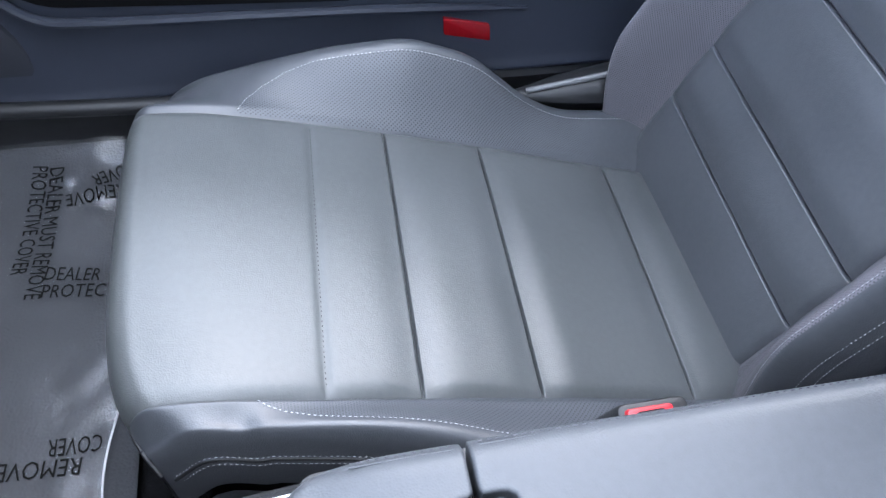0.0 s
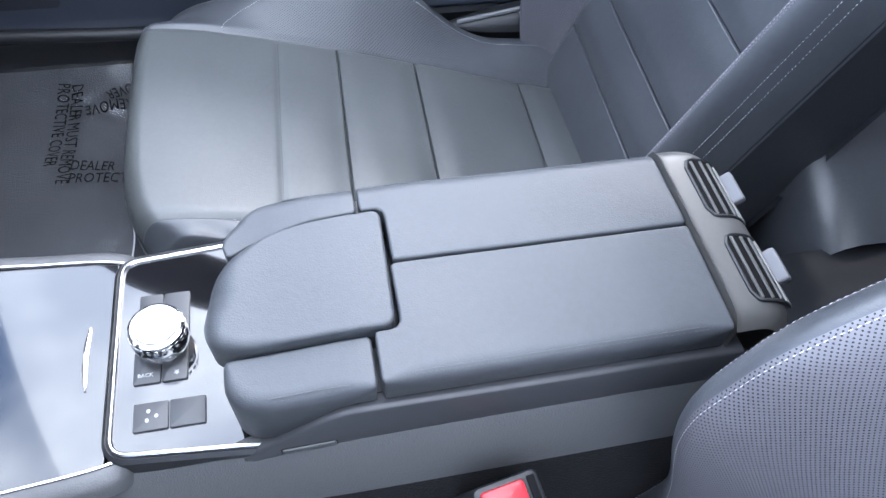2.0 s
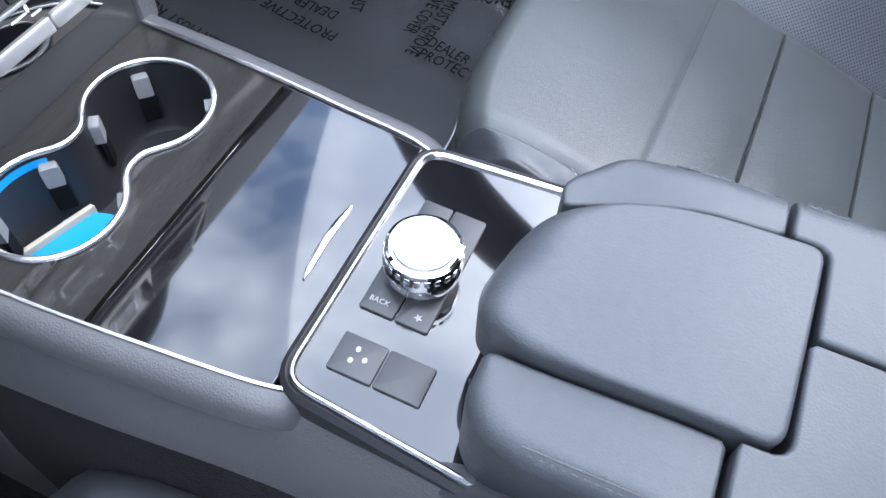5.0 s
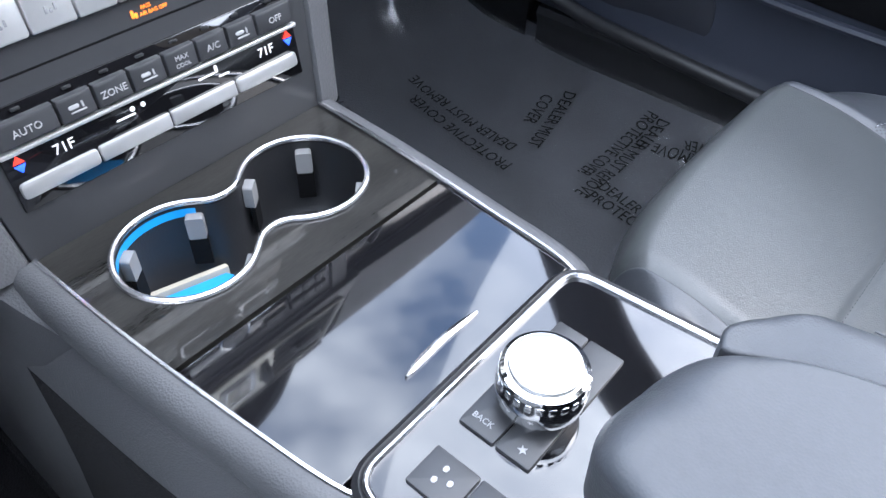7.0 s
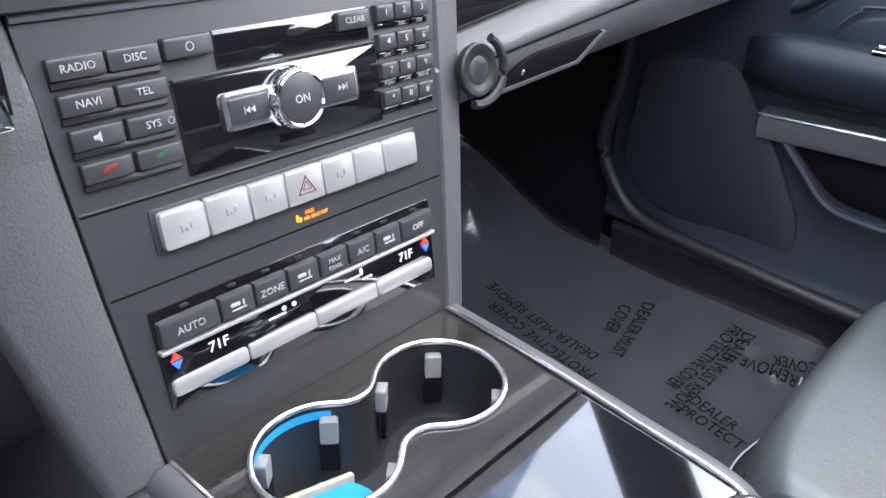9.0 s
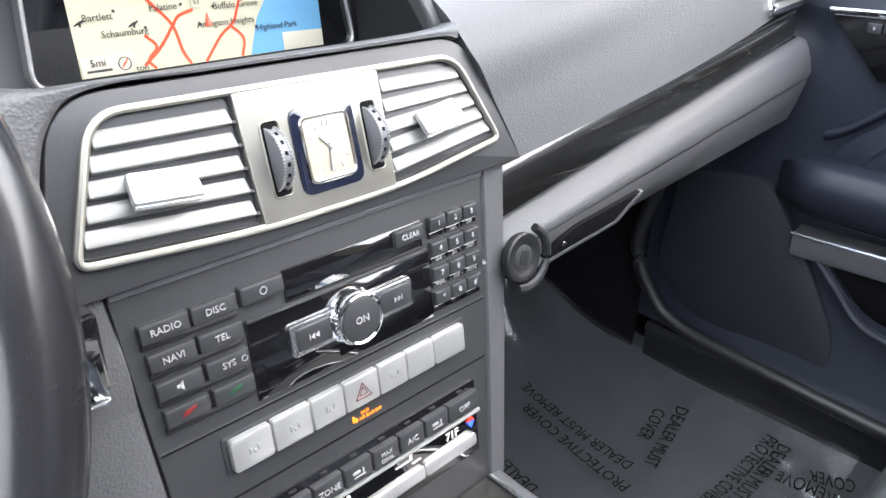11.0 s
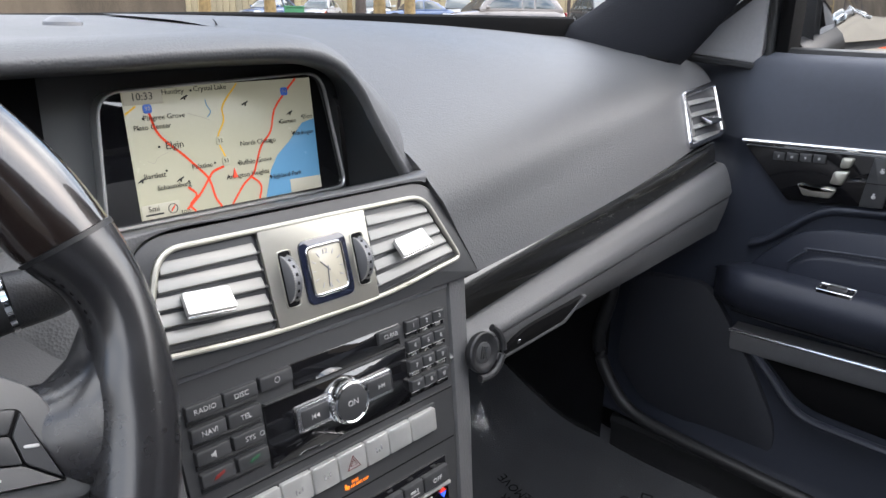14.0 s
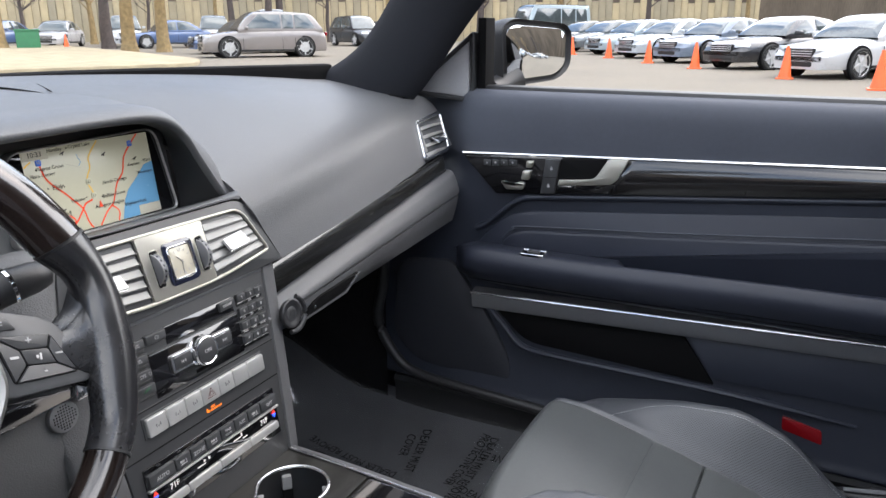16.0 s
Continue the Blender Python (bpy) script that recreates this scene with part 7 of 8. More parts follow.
for dz in (0.0, 0.006):
    tube(bm, [(0.6655 - 0.0 + 0.01 * smooth(-0.05, 0.0, y), y, 0.470 - dz + 0.004 * smooth(-0.2, -0.6, y)) for y in np.linspace(-0.03, -0.98, 40)], 0.0009, 5)
part("armrest_seam", bm, DARK_INK, rest)
# metal strip and map pocket below, its shaded depth a flat black plate
line = lambda y: 0.4185 - 0.034 * y
rows = [[(0.704 + dx, y, line(y) + dz) for dx, dz in ((0.02, 0.008), (0.0, 0.004), (-0.003, 0.0), (-0.001, -0.022), (0.004, -0.03), (0.022, -0.033))] for y in np.linspace(-0.022, -1.0, 30)]
part("pocket_band", grid(rows), RIM_GREY, door, "satin grey band")
bm = bmesh.new()
tube(bm, [(0.7005, y, line(y) + 0.002) for y in np.linspace(-0.02, -1.0, 30)], 0.0023, 6)
part("pocket_strip", bm, BRIGHT, door, "bright metal strip")
pocket = [dp(-0.058, 0.395), dp(-0.127, 0.33), dp(-0.3, 0.322), dp(-0.478, 0.315), dp(-0.415, 0.402)]
part("map_pocket_shade", plate(rpoly(pocket, [0.006, 0.03, 0.01, 0.006, 0.004]), -0.024, -0.0125, DM, 0.001), DARK, door, "flat black plate for the shade in the map pocket")
bm = bmesh.new()
lipline = spline([(0.716, -0.04, 0.405), (0.708, -0.085, 0.366), (0.704, -0.13, 0.328), (0.702, -0.2, 0.321), (0.703, -0.35, 0.3175), (0.706, -0.49, 0.3125), (0.716, -0.62, 0.30), (0.722, -0.7, 0.29)], 6)
tube(bm, lipline, [0.006] * (len(lipline) - 8) + [0.005] * 4 + [0.003] * 4, 8)
part("pocket_lip", bm, DOOR_SHADED, door, "rounded lip of the pocket")
rows = [[(0.716 - 0.004 * math.sin(k * 3.14), y, (line(y) - 0.031) * (1 - k) + 0.33 * k) for k in np.linspace(0, 1, 6)] for y in np.linspace(-0.43, -0.9, 14)]
rows = [[Vector((x, y - 0.06 * (0.40 - z) / 0.09, z)) for x, y, z in r] for r in rows]
part("pocket_front", grid(rows), DOOR_SHADED, door)
# front lower speaker field with its raised border
part("speaker_field", plate(rpoly([dp(0.15, 0.46), dp(0.165, 0.30), dp(0.11, 0.245), dp(-0.10, 0.225), dp(-0.1, 0.285), dp(-0.05, 0.37), dp(0.0, 0.44), dp(0.03, 0.475)], 0.03), -0.03, -0.006, DM, 0.004), surface("speaker_cloth", (0.016, 0.018, 0.025), 0.7, vary=0.2, big=20, grain=0.2, grain_size=0.0016), door, "dark speaker cover")
m = DM @ Matrix.Translation((0, 0, -0.012))
part("door_reflector", plate(rpoly([dp(-0.592, 0.262), dp(-0.655, 0.2475), dp(-0.652, 0.272), dp(-0.59, 0.286)], 0.003), 0.0, 0.006, m, 0.001), RED_REFLECT, door, "red door reflector")
# sill and body side under the door
sill = tagged(part("door_sill", grid([[(x, y, z) for x, z in ((0.712, 0.09), (0.714, 0.15), (0.714, 0.172), (0.712, 0.182), (0.708, 0.192), (0.712, 0.202), (0.74, 0.202), (0.78, 0.19))] for y in (0.16, 0.1, -0.4, -1.1)]), PLASTIC, None), "black plastic door sill", "sill", kind="structure")
rows = spline([(0.69, 0.165, 0.52), (0.695, 0.172, 0.42), (0.70, 0.19, 0.33), (0.70, 0.155, 0.26), (0.70, 0.1, 0.224), (0.70, -0.05, 0.21), (0.70, -0.23, 0.2), (0.70, -0.5, 0.19)], 6)
bm = bmesh.new()
tube(bm, rows, 0.011, 10)
tagged(part("door_seal", bm, PLASTIC, None), "black rubber door seal along the sill", "seal", kind="structure")
bm = grid([[(x, y, z) for z in (0.06, 0.2, 0.4, 0.56)] for x, y in ((0.715, 0.18), (0.70, 0.34), (0.68, 0.58))])
tagged(part("kick_panel", bm, CARPET, None), "black carpeted kick panel in the footwell", "panel", kind="structure")
# seat belt anchor behind the door end of the seat
belt = thing("belt_guide", (0.66, -0.78, 0.18), "black plastic belt anchor cover beside the seat", "belt anchor")
rows = []
for y, w, h in ((-0.66, 0.004, 0.004), (-0.70, 0.014, 0.012), (-0.74, 0.024, 0.022), (-0.8, 0.03, 0.034), (-0.9, 0.034, 0.05), (-1.0, 0.036, 0.07)):
    rows.append([(0.655 + w * math.cos(a), y, 0.205 + h * math.sin(a)) for a in np.linspace(0, math.pi, 10)])
part("anchor_cover", grid(rows), PLASTIC, belt)
bm = bmesh.new()
tube(bm, [(0.648, -0.69, 0.217), (0.643, -0.76, 0.232), (0.64, -0.85, 0.25)], 0.004, 8)
part("anchor_rib", bm, RIM_GREY, belt)

# ---- buckles ----
for nm, at, turn, lab in (("seat_buckle", (0.122, -0.617, 0.368), 0, "red seat belt buckle beside the armrest"), ("seat_buckle", (-0.157, -0.548, 0.395), 10, "red seat belt buckle in a black case")):
    b = thing(nm, at, lab, "belt buckle", "belt buckles")
    m = Matrix.Translation(at) @ Matrix.Rotation(radians(turn), 4, "Z") @ Matrix.Rotation(radians(-16), 4, "Y")
    part("buckle_case", plate(rrect(0, 0, 0.03, 0.052, 0.006), -0.2, 0.012, m, 0.004), PLASTIC, b)
    part("buckle_button", plate(rrect(0, 0.004, 0.021, 0.034, 0.003), 0.0, 0.0165, m, 0.003), RED_PLASTIC, b, "red release button")
    if turn:
        part("buckle_slot", plate(rrect(0.0, -0.019, 0.022, 0.006, 0.001), 0.0, 0.0135, m, 0.0005), DARK, b)
    else:
        part("buckle_slot", plate(rrect(0.001, 0.004, 0.013, 0.02, 0.002), 0.0, 0.0169, m, 0.0003), DARK, b)

# ---- windscreen surround ----
pillars = thing("windscreen_frame", (0, 0.3, 0.8), "black windscreen pillars and header", "windscreen frame", kind="structure")
for s in (-1, 1):
    path = spline([(0.735, 0.30, 0.76), (0.70, 0.155, 0.835), (0.655, 0.02, 0.975), (0.605, -0.1, 1.085), (0.575, -0.24, 1.165), (0.56, -0.36, 1.21)], 6)
    rows = []
    for p in path:
        d = Vector((0.1, 0.74, 0.66)) * 0.078
        e = Vector((1, 0.1, -0.1)) * (0.03 + 0.014 * smooth(0.1, -0.1, p.y))
        rows.append([Vector((s * q.x, q.y, q.z)) for q in [p + d * math.cos(a) + e * math.sin(a) for a in np.linspace(0, 2 * math.pi, 17)[:-1]]])
    part("pillar", grid(rows, closed=True), PILLAR, pillars)
crown = [(-0.76, 0.826), (-0.2, 0.839), (0.04, 0.8415), (0.2, 0.8445), (0.4, 0.8455), (0.65, 0.845), (0.76, 0.843)]
bow = [(0.0, 0.6), (0.2, 0.597), (0.3, 0.572), (0.38, 0.525), (0.51, 0.44), (0.63, 0.37), (0.76, 0.32)]
rows = [[(x, soft_interp(abs(x), bow, 0.05) + dy, soft_interp(x, crown, 0.08) + dz) for dy, dz in ((-0.03, -0.075), (-0.034, -0.014), (-0.031, -0.003), (-0.026, 0.0), (-0.01, 0.0), (0.02, -0.002), (0.06, -0.035))] for x in np.linspace(-0.73, 0.73, 60)]
part("cowl_seal", grid(rows), DARK, pillars)
# bulkhead behind the dashboard and the body sides beside it
bulk = thing("bulkhead", (0, 0.63, 0.05), "black bulkhead in front of the footwells", "bulkhead", kind="structure")
part("bulkhead_wall", grid([[(x, y, z) for x in (-0.79, 0.0, 0.79)] for y, z in ((0.60, 0.04), (0.63, 0.3), (0.63, 0.79))]), CARPET, bulk)
for s in (-1, 1):
    part("body_side", grid([[(s * 0.785, y, z) for z in (0.04, 0.4, 0.74)] for y in (0.18, 0.4, 0.64)]), CARPET, bulk)
glass, nt, p = nodes_of("clear_glass")
for n in list(nt.nodes):
    if n.type != "OUTPUT_MATERIAL":
        nt.nodes.remove(n)
mixn, tr, gl = nt.nodes.new("ShaderNodeMixShader"), nt.nodes.new("ShaderNodeBsdfTransparent"), nt.nodes.new("ShaderNodeBsdfGlossy")
gl.inputs["Roughness"].default_value = 0.02
tr.inputs["Color"].default_value = (0.985, 0.992, 0.988, 1)
mixn.inputs[0].default_value = 0.03
nt.links.new(tr.outputs[0], mixn.inputs[1])
nt.links.new(gl.outputs[0], mixn.inputs[2])
nt.links.new(mixn.outputs[0], [n for n in nt.nodes if n.type == "OUTPUT_MATERIAL"][0].inputs[0])
rows = [[(x * (1 - 0.16 * k), 0.60 - 0.05 * (x / 0.75) ** 2 - 0.86 * k, 0.845 - 0.02 * (x / 0.75) ** 2 + 0.385 * k + 0.04 * math.sin(math.pi * k)) for x in np.linspace(-0.72, 0.72, 14)] for k in np.linspace(0, 1, 8)]
pane = part("windscreen", grid(rows), glass, pillars)
pane.visible_shadow = False

# speaker corner and door mirror
SPEAKER = surface("speaker_grey", (0.34, 0.345, 0.36), 0.55, vary=0.1, grain=0.2, grain_size=0.0014)
corner = thing("mirror_corner", (0.745, 0.04, 0.80), "grey perforated speaker corner at the window", "speaker")
part("corner_plate", plate(rpoly([dp(0.119, 0.799), dp(0.004, 0.789), dp(0.003, 0.899)], 0.006), -0.05, -0.026, DM, 0.003), SPEAKER, corner, "grey perforated speaker cover")
part("corner_frame", band(rpoly([dp(0.14, 0.79), dp(-0.012, 0.78), dp(-0.006, 0.908)], 0.006), 0.009, -0.06, -0.022, DM, 0.002), PLASTIC, corner)
part("corner_mark", bars(bmesh.new(), DM @ Matrix.Translation((-0.062, 0.8035, -0.0262)), [(-0.012, 0.0005, 0.02, 0.0018), (0.012, -0.0005, 0.022, 0.0018)]), WHITE_INK, corner)
part("window_post", plate(rpoly([dp(-0.012, 0.79), dp(-0.028, 0.79), dp(-0.028, 0.93), dp(-0.012, 0.93)], 0.002), -0.07, -0.03, DM), DARK, corner)
mirror = thing("door_mirror", (0.9, -0.04, 0.79), "black door mirror outside the window", "mirror")
MM = frame_m((0.908, -0.06, 0.862), (0.89, -0.456, -0.02), (0.03, 0.05, 1))
ml = rpoly([(-0.085, -0.062), (0.06, -0.05), (0.098, -0.025), (0.1, 0.045), (0.08, 0.06), (-0.06, 0.067), (-0.09, 0.05)], 0.02)
bm = bmesh.new()
rings = [[bm.verts.new(MM @ Vector((p.x * k, p.y * k, d))) for p in ml] for k, d in ((0.93, -0.002), (1.0, 0.006), (1.04, -0.012), (1.0, -0.05), (0.82, -0.085), (0.4, -0.1))]
for a, b in zip(rings, rings[1:]):
    bridge(bm, a, b)
cap(bm, rings[-1])
cap(bm, rings[0][::-1])
part("mirror_shell", bm, PLASTIC, mirror)
MIRROR = surface("mirror_glass", (0.85, 0.87, 0.88), 0.02, 1.0, vary=0.02, rough_vary=0.01)
part("mirror_pane", plate(rpoly([(-0.072, -0.05), (0.055, -0.04), (0.085, -0.02), (0.087, 0.038), (0.07, 0.05), (-0.055, 0.055), (-0.076, 0.042)], 0.014), -0.001, 0.002, MM, 0.0005), MIRROR, mirror, "mirror glass")
bm = bmesh.new()
tube(bm, [(0.80, -0.01, 0.79), (0.84, -0.015, 0.80), (0.88, -0.03, 0.815)], [0.03, 0.026, 0.03], 12)
part("mirror_foot", bm, PLASTIC, mirror)

# ---- floor mat under a plastic cover ----
MAT = surface("grey_mat", (0.036, 0.038, 0.043), 0.8, vary=0.25, big=12, grain=0.4, grain_size=0.003)


def mat_z(x, y):
    return 0.096 + 0.05 * max(0.0, (x - 0.55) / 0.17) ** 2.2 + 0.02 * smooth(0.0, 0.3, y) ** 2 + 0.12 * smooth(0.22, 0.5, y)


mat_thing = thing("floor_mat", (0.45, 0.05, 0.08), "grey floor mat in the footwell", "floor mat")
part("mat", grid([[(x, y, mat_z(x, y) - 0.006) for x in np.linspace(0.152, 0.735, 30)] for y in np.linspace(-0.2, 0.56, 26)]), MAT, mat_thing)
film, nt, p = nodes_of("clear_film")
for n in list(nt.nodes):
    if n.type != "OUTPUT_MATERIAL":
        nt.nodes.remove(n)
mixn, tr, gl = nt.nodes.new("ShaderNodeMixShader"), nt.nodes.new("ShaderNodeBsdfTransparent"), nt.nodes.new("ShaderNodeBsdfGlossy")
veil, df = nt.nodes.new("ShaderNodeMixShader"), nt.nodes.new("ShaderNodeBsdfDiffuse")
bp, nz, tc = nt.nodes.new("ShaderNodeBump"), nt.nodes.new("ShaderNodeTexNoise"), nt.nodes.new("ShaderNodeTexCoord")
nz.inputs["Scale"].default_value, nz.inputs["Detail"].default_value = 16, 6
bp.inputs["Strength"].default_value, bp.inputs["Distance"].default_value = 0.35, 0.01
nt.links.new(tc.outputs["Object"], nz.inputs["Vector"])
nt.links.new(nz.outputs["Fac"], bp.inputs["Height"])
nt.links.new(bp.outputs["Normal"], gl.inputs["Normal"])
gl.inputs["Roughness"].default_value = 0.26
df.inputs["Color"].default_value = (0.5, 0.52, 0.55, 1)
mixn.inputs[0].default_value, veil.inputs[0].default_value = 0.11, 0.03
nt.links.new(tr.outputs[0], veil.inputs[1])
nt.links.new(df.outputs[0], veil.inputs[2])
nt.links.new(veil.outputs[0], mixn.inputs[1])
nt.links.new(gl.outputs[0], mixn.inputs[2])
nt.links.new(mixn.outputs[0], [n for n in nt.nodes if n.type == "OUTPUT_MATERIAL"][0].inputs[0])
cover = thing("plastic_cover", (0.45, 0.05, 0.09), "clear plastic mat cover printed with dark warning words", "plastic sheet")


def film_z(x, y):
    p = Vector((x * 6, y * 6, 0))
    z = mat_z(x, y) + 0.004 + 0.009 * math.exp(-((x - 0.61) / 0.09) ** 2 - ((y + 0.11) / 0.07) ** 2) * abs(noise.noise(p * 4)) + 0.004 * noise.noise(p) + 0.003 * abs(noise.noise(p * 3.1))
    z += 0.006 * math.exp(-((x - 0.63) / 0.05) ** 2 - ((y + 0.12) / 0.04) ** 2) * (0.5 + 0.6 * abs(noise.noise(p * 4)))
    z += 0.035 * math.exp(-((x - 0.6) / 0.06) ** 2 - ((y - 0.37) / 0.05) ** 2) * (0.3 + abs(noise.noise(p * 3)) + 0.6 * abs(noise.noise(p * 7)))
    return z


sheet = part("film", grid([[(x, y + 0.006 * math.sin(x * 30), film_z(x, y)) for x in np.linspace(0.165, 0.712, 84)] for y in np.linspace(-0.175, 0.5, 90)]), film, cover, "wrinkled clear film", 70)
sheet.visible_shadow = False
bm = bmesh.new()
tube(bm, [(x, -0.1755 + 0.006 * math.sin(x * 30), film_z(x, -0.175) + 0.001) for x in np.linspace(0.2, 0.65, 60)], 0.0011, 5)
part("film_hem", bm, STITCH, cover, "pale welded hem of the film")


def mat_text(text, x, y, turn, width):
    """A printed line of the given width, lying on the mat."""
    ob = lettering("printed_line", text, 0.027, Matrix.Translation((x, y, 0)) @ Matrix.Rotation(radians(turn), 4, "Z"), DARK_INK, cover, 0.0001, width=width)
    for v in ob.data.vertices:
        v.co.z += film_z(v.co.x, v.co.y) + 0.0016


for text, x, y, turn, width in (("DEALER MUST REMOVE", 0.585, -0.08, 175, 0.66), ("PROTECTIVE COVER", 0.606, -0.06, 174, 0.61), ("DEALER", 0.522, -0.115, -98, 0.68), ("PROTECT", 0.497, -0.124, -96, 0.72),
                                ("COVER", 0.664, -0.157, 112, 0.62), ("REMOVE", 0.636, -0.135, 98, 0.7), ("COVER", 0.304, -0.14, 88, 0.62), ("REMOVE", 0.284, -0.108, 86, 0.8),
                                ("DEALER MUST REMOVE", 0.525, 0.15, 86, 0.72), ("PROTECTIVE COVER", 0.49, 0.126, 84, 0.78), ("DEALER MUST", 0.6, 0.045, 190, 0.75), ("COVER", 0.61, 0.075, 190, 0.75),
                                ("PROTECTIVE COVER", 0.36, 0.2, 84, 0.78), ("DEALER MUST REMOVE", 0.395, 0.21, 84, 0.72)):
    mat_text(text, x, y, turn, width)


# ---- car park outside ----
TYRE = surface("tyre_rubber", (0.02, 0.02, 0.02), 0.8, vary=0.2)
CAR_GLASS = surface("tinted_glass", (0.05, 0.065, 0.07), 0.06, vary=0.2, rough_vary=0.03, coat=1.0, spec=0.6)
ALLOY = surface("alloy", (0.55, 0.55, 0.55), 0.35, 0.3, vary=0.05)
LAMP = surface("head_lamp", (0.6, 0.62, 0.65), 0.15, 0.3, coat=1.0)
PAINTS = {n: surface("paint_" + n, c, 0.3, coat=1.0, vary=0.06, big=1.0) for n, c in
          dict(white=(0.5, 0.51, 0.52), silver=(0.42, 0.42, 0.44), black=(0.015, 0.016, 0.02), taupe=(0.2, 0.18, 0.17), blue=(0.05, 0.09, 0.2), grey=(0.1, 0.115, 0.125), slate=(0.15, 0.19, 0.25), pale=(0.33, 0.4, 0.44), ice=(0.43, 0.47, 0.5)).items()}


def parked_car(at, heading, paint, kind, label, length=4.8, width=1.85, height=1.45):
    """A car with its nose along the local +x axis."""
    c = thing("parked_car", at, label, "car", "parked cars")
    c.matrix_basis = Matrix.Translation(at) @ Matrix.Rotation(heading, 4, "Z")
    L, W, H = length / 2, width / 2, height
    tall = kind in ("suv", "van")
    hood = 0.9 if not tall else 1.02
    belt = hood + 0.02
    a0, a1, r1, r0 = {"sedan": (0.38, 0.03, -0.4, -0.74), "suv": (0.46, 0.14, -0.72, -0.92), "van": (0.66, 0.44, -0.9, -0.96)}[kind]
    a0, a1, r1, r0 = a0 * L, a1 * L, r1 * L, r0 * L
    wb, wt = 0.93, 0.72 if kind != "van" else 0.84

    def add(name, bm, mat, parent=c, label="", angle=40):
        ob = part(name, bm, mat, None, label, angle)
        ob.parent = parent
        return ob
    prof_ = [(-L, 0.52, 0.66), (-L + 0.04, 0.78, 0.86), (-L + 0.16, hood - 0.03, 0.93), (-L + 0.5, hood + 0.05, 0.97), (-L * 0.3, hood + 0.03, 1.0), (L * 0.2, hood + 0.01, 1.0), (L * 0.5, hood - 0.04, 0.98), (L * 0.78, hood - 0.13, 0.94), (L * 0.92, hood - 0.23, 0.86), (L - 0.04, hood - 0.36, 0.76), (L, 0.48, 0.68)]
    rows = []
    for x, zt_, w in prof_:
        rows.append([(x, y * W * w, z) for y, z in ((-0.94, 0.22), (-0.99, 0.34), (-1.0, 0.5), (-1.0, 0.62 * zt_ + 0.12), (-0.96, zt_ - 0.09), (-0.86, zt_ - 0.02), (-0.5, zt_ + 0.012), (0, zt_ + 0.022),
                                                    (0.5, zt_ + 0.012), (0.86, zt_ - 0.02), (0.96, zt_ - 0.09), (1.0, 0.62 * zt_ + 0.12), (1.0, 0.5), (0.99, 0.34), (0.94, 0.22))])
    cols_ = [spline([r[k] for r in rows], 4) for k in range(15)]
    add("body", grid([[cc[i] for cc in cols_] for i in range(len(cols_[0]))], cap_ends=True), paint, c, "", 50)
    # glasshouse: windscreen, roof, rear window
    stations = [(a0 + (a1 - a0) * f, belt + (H - 0.03 - belt) * math.sin(f * math.pi / 2) ** 0.92) for f in (0, 0.12, 0.3, 0.5, 0.7, 0.86, 1)]
    stations += [(a1 + (r1 - a1) * f, H - 0.03 + 0.03 * math.sin(math.pi * min(1, f * 1.05 + 0.02)) - (0.0 if kind == "van" else 0.05 * f ** 2)) for f in (0.12, 0.3, 0.5, 0.7, 0.88)]
    stations += [(r1 + (r0 - r1) * f, belt + (H - (0.03 if kind == "van" else 0.08) - belt) * (1 - f ** 1.35)) for f in (0, 0.14, 0.35, 0.6, 0.86, 1)]
    rows = []
    for x, z in stations:
        g = (z - belt) / (H - belt)
        top_ = wb + (wt - wb) * g
        rows.append([(x, s * W * w, zz) for s, w, zz in ((-1, wb, belt - 0.12), (-1, wb, belt), (-1, wb + (top_ - wb) * 0.85, belt + (z - belt) * 0.85), (-1, top_ - 0.02, z - 0.02 * g), (-1, top_ * 0.7, z + 0.012 * g), (0, 0, z + 0.03 * g),
                                                         (1, top_ * 0.7, z + 0.012 * g), (1, top_ - 0.02, z - 0.02 * g), (1, wb + (top_ - wb) * 0.85, belt + (z - belt) * 0.85), (1, wb, belt), (1, wb, belt - 0.12))])
    last = len(stations) - 1
    add("cabin", grid(rows, mi=lambda i, j: 1 if 3 <= j <= 6 and (i < 5 or i >= last - 4 and i < last - 1) else 0), [paint, CAR_GLASS], c, "", 50)
    # side windows
    rise = Vector((0, (wb - wt) * W, H - belt))
    xa = lambda t: a0 + (a1 - a0) * t - 0.16
    xr = lambda t: r0 + (r1 - r0) * t ** 0.8 + (0.2 if tall else 0.16)
    posts = [(a1 + r1) / 2 + 0.12] + ([r1 * 0.62] if tall else [])
    for sy in (1, -1):
        m = frame_m((0, sy * (wb * W + 0.004), belt), (-sy, 0, 0), (0, -sy * rise.y, rise.z))
        edges = [xa] + [lambda t, q=q: q for q in posts] + [xr]
        for e0, e1 in zip(edges, edges[1:]):
            loop = [(e0(0.07) - 0.03, 0.07), (e1(0.07) + 0.03, 0.07), (e1(0.84) + 0.03, 0.84), (e0(0.84) - 0.03, 0.84)]
            loop = [Vector((-sy * x, t * rise.length)) for x, t in loop]
            add("side_window", plate(rpoly(loop if sy > 0 else loop[::-1], 0.05), -0.03, 0.004, m, 0.003), CAR_GLASS)
        for x in (a0 - 0.18, posts[0], r1 - 0.1 if not tall else r1 * 0.62):
            add("door_gap", plate(rrect(0, 0, 0.014, 0.42, 0.005), -0.02, 0.003, frame_m((x, sy * W, 0.52), (-sy, 0, 0), (0, 0, 1)), 0.001), TYRE)
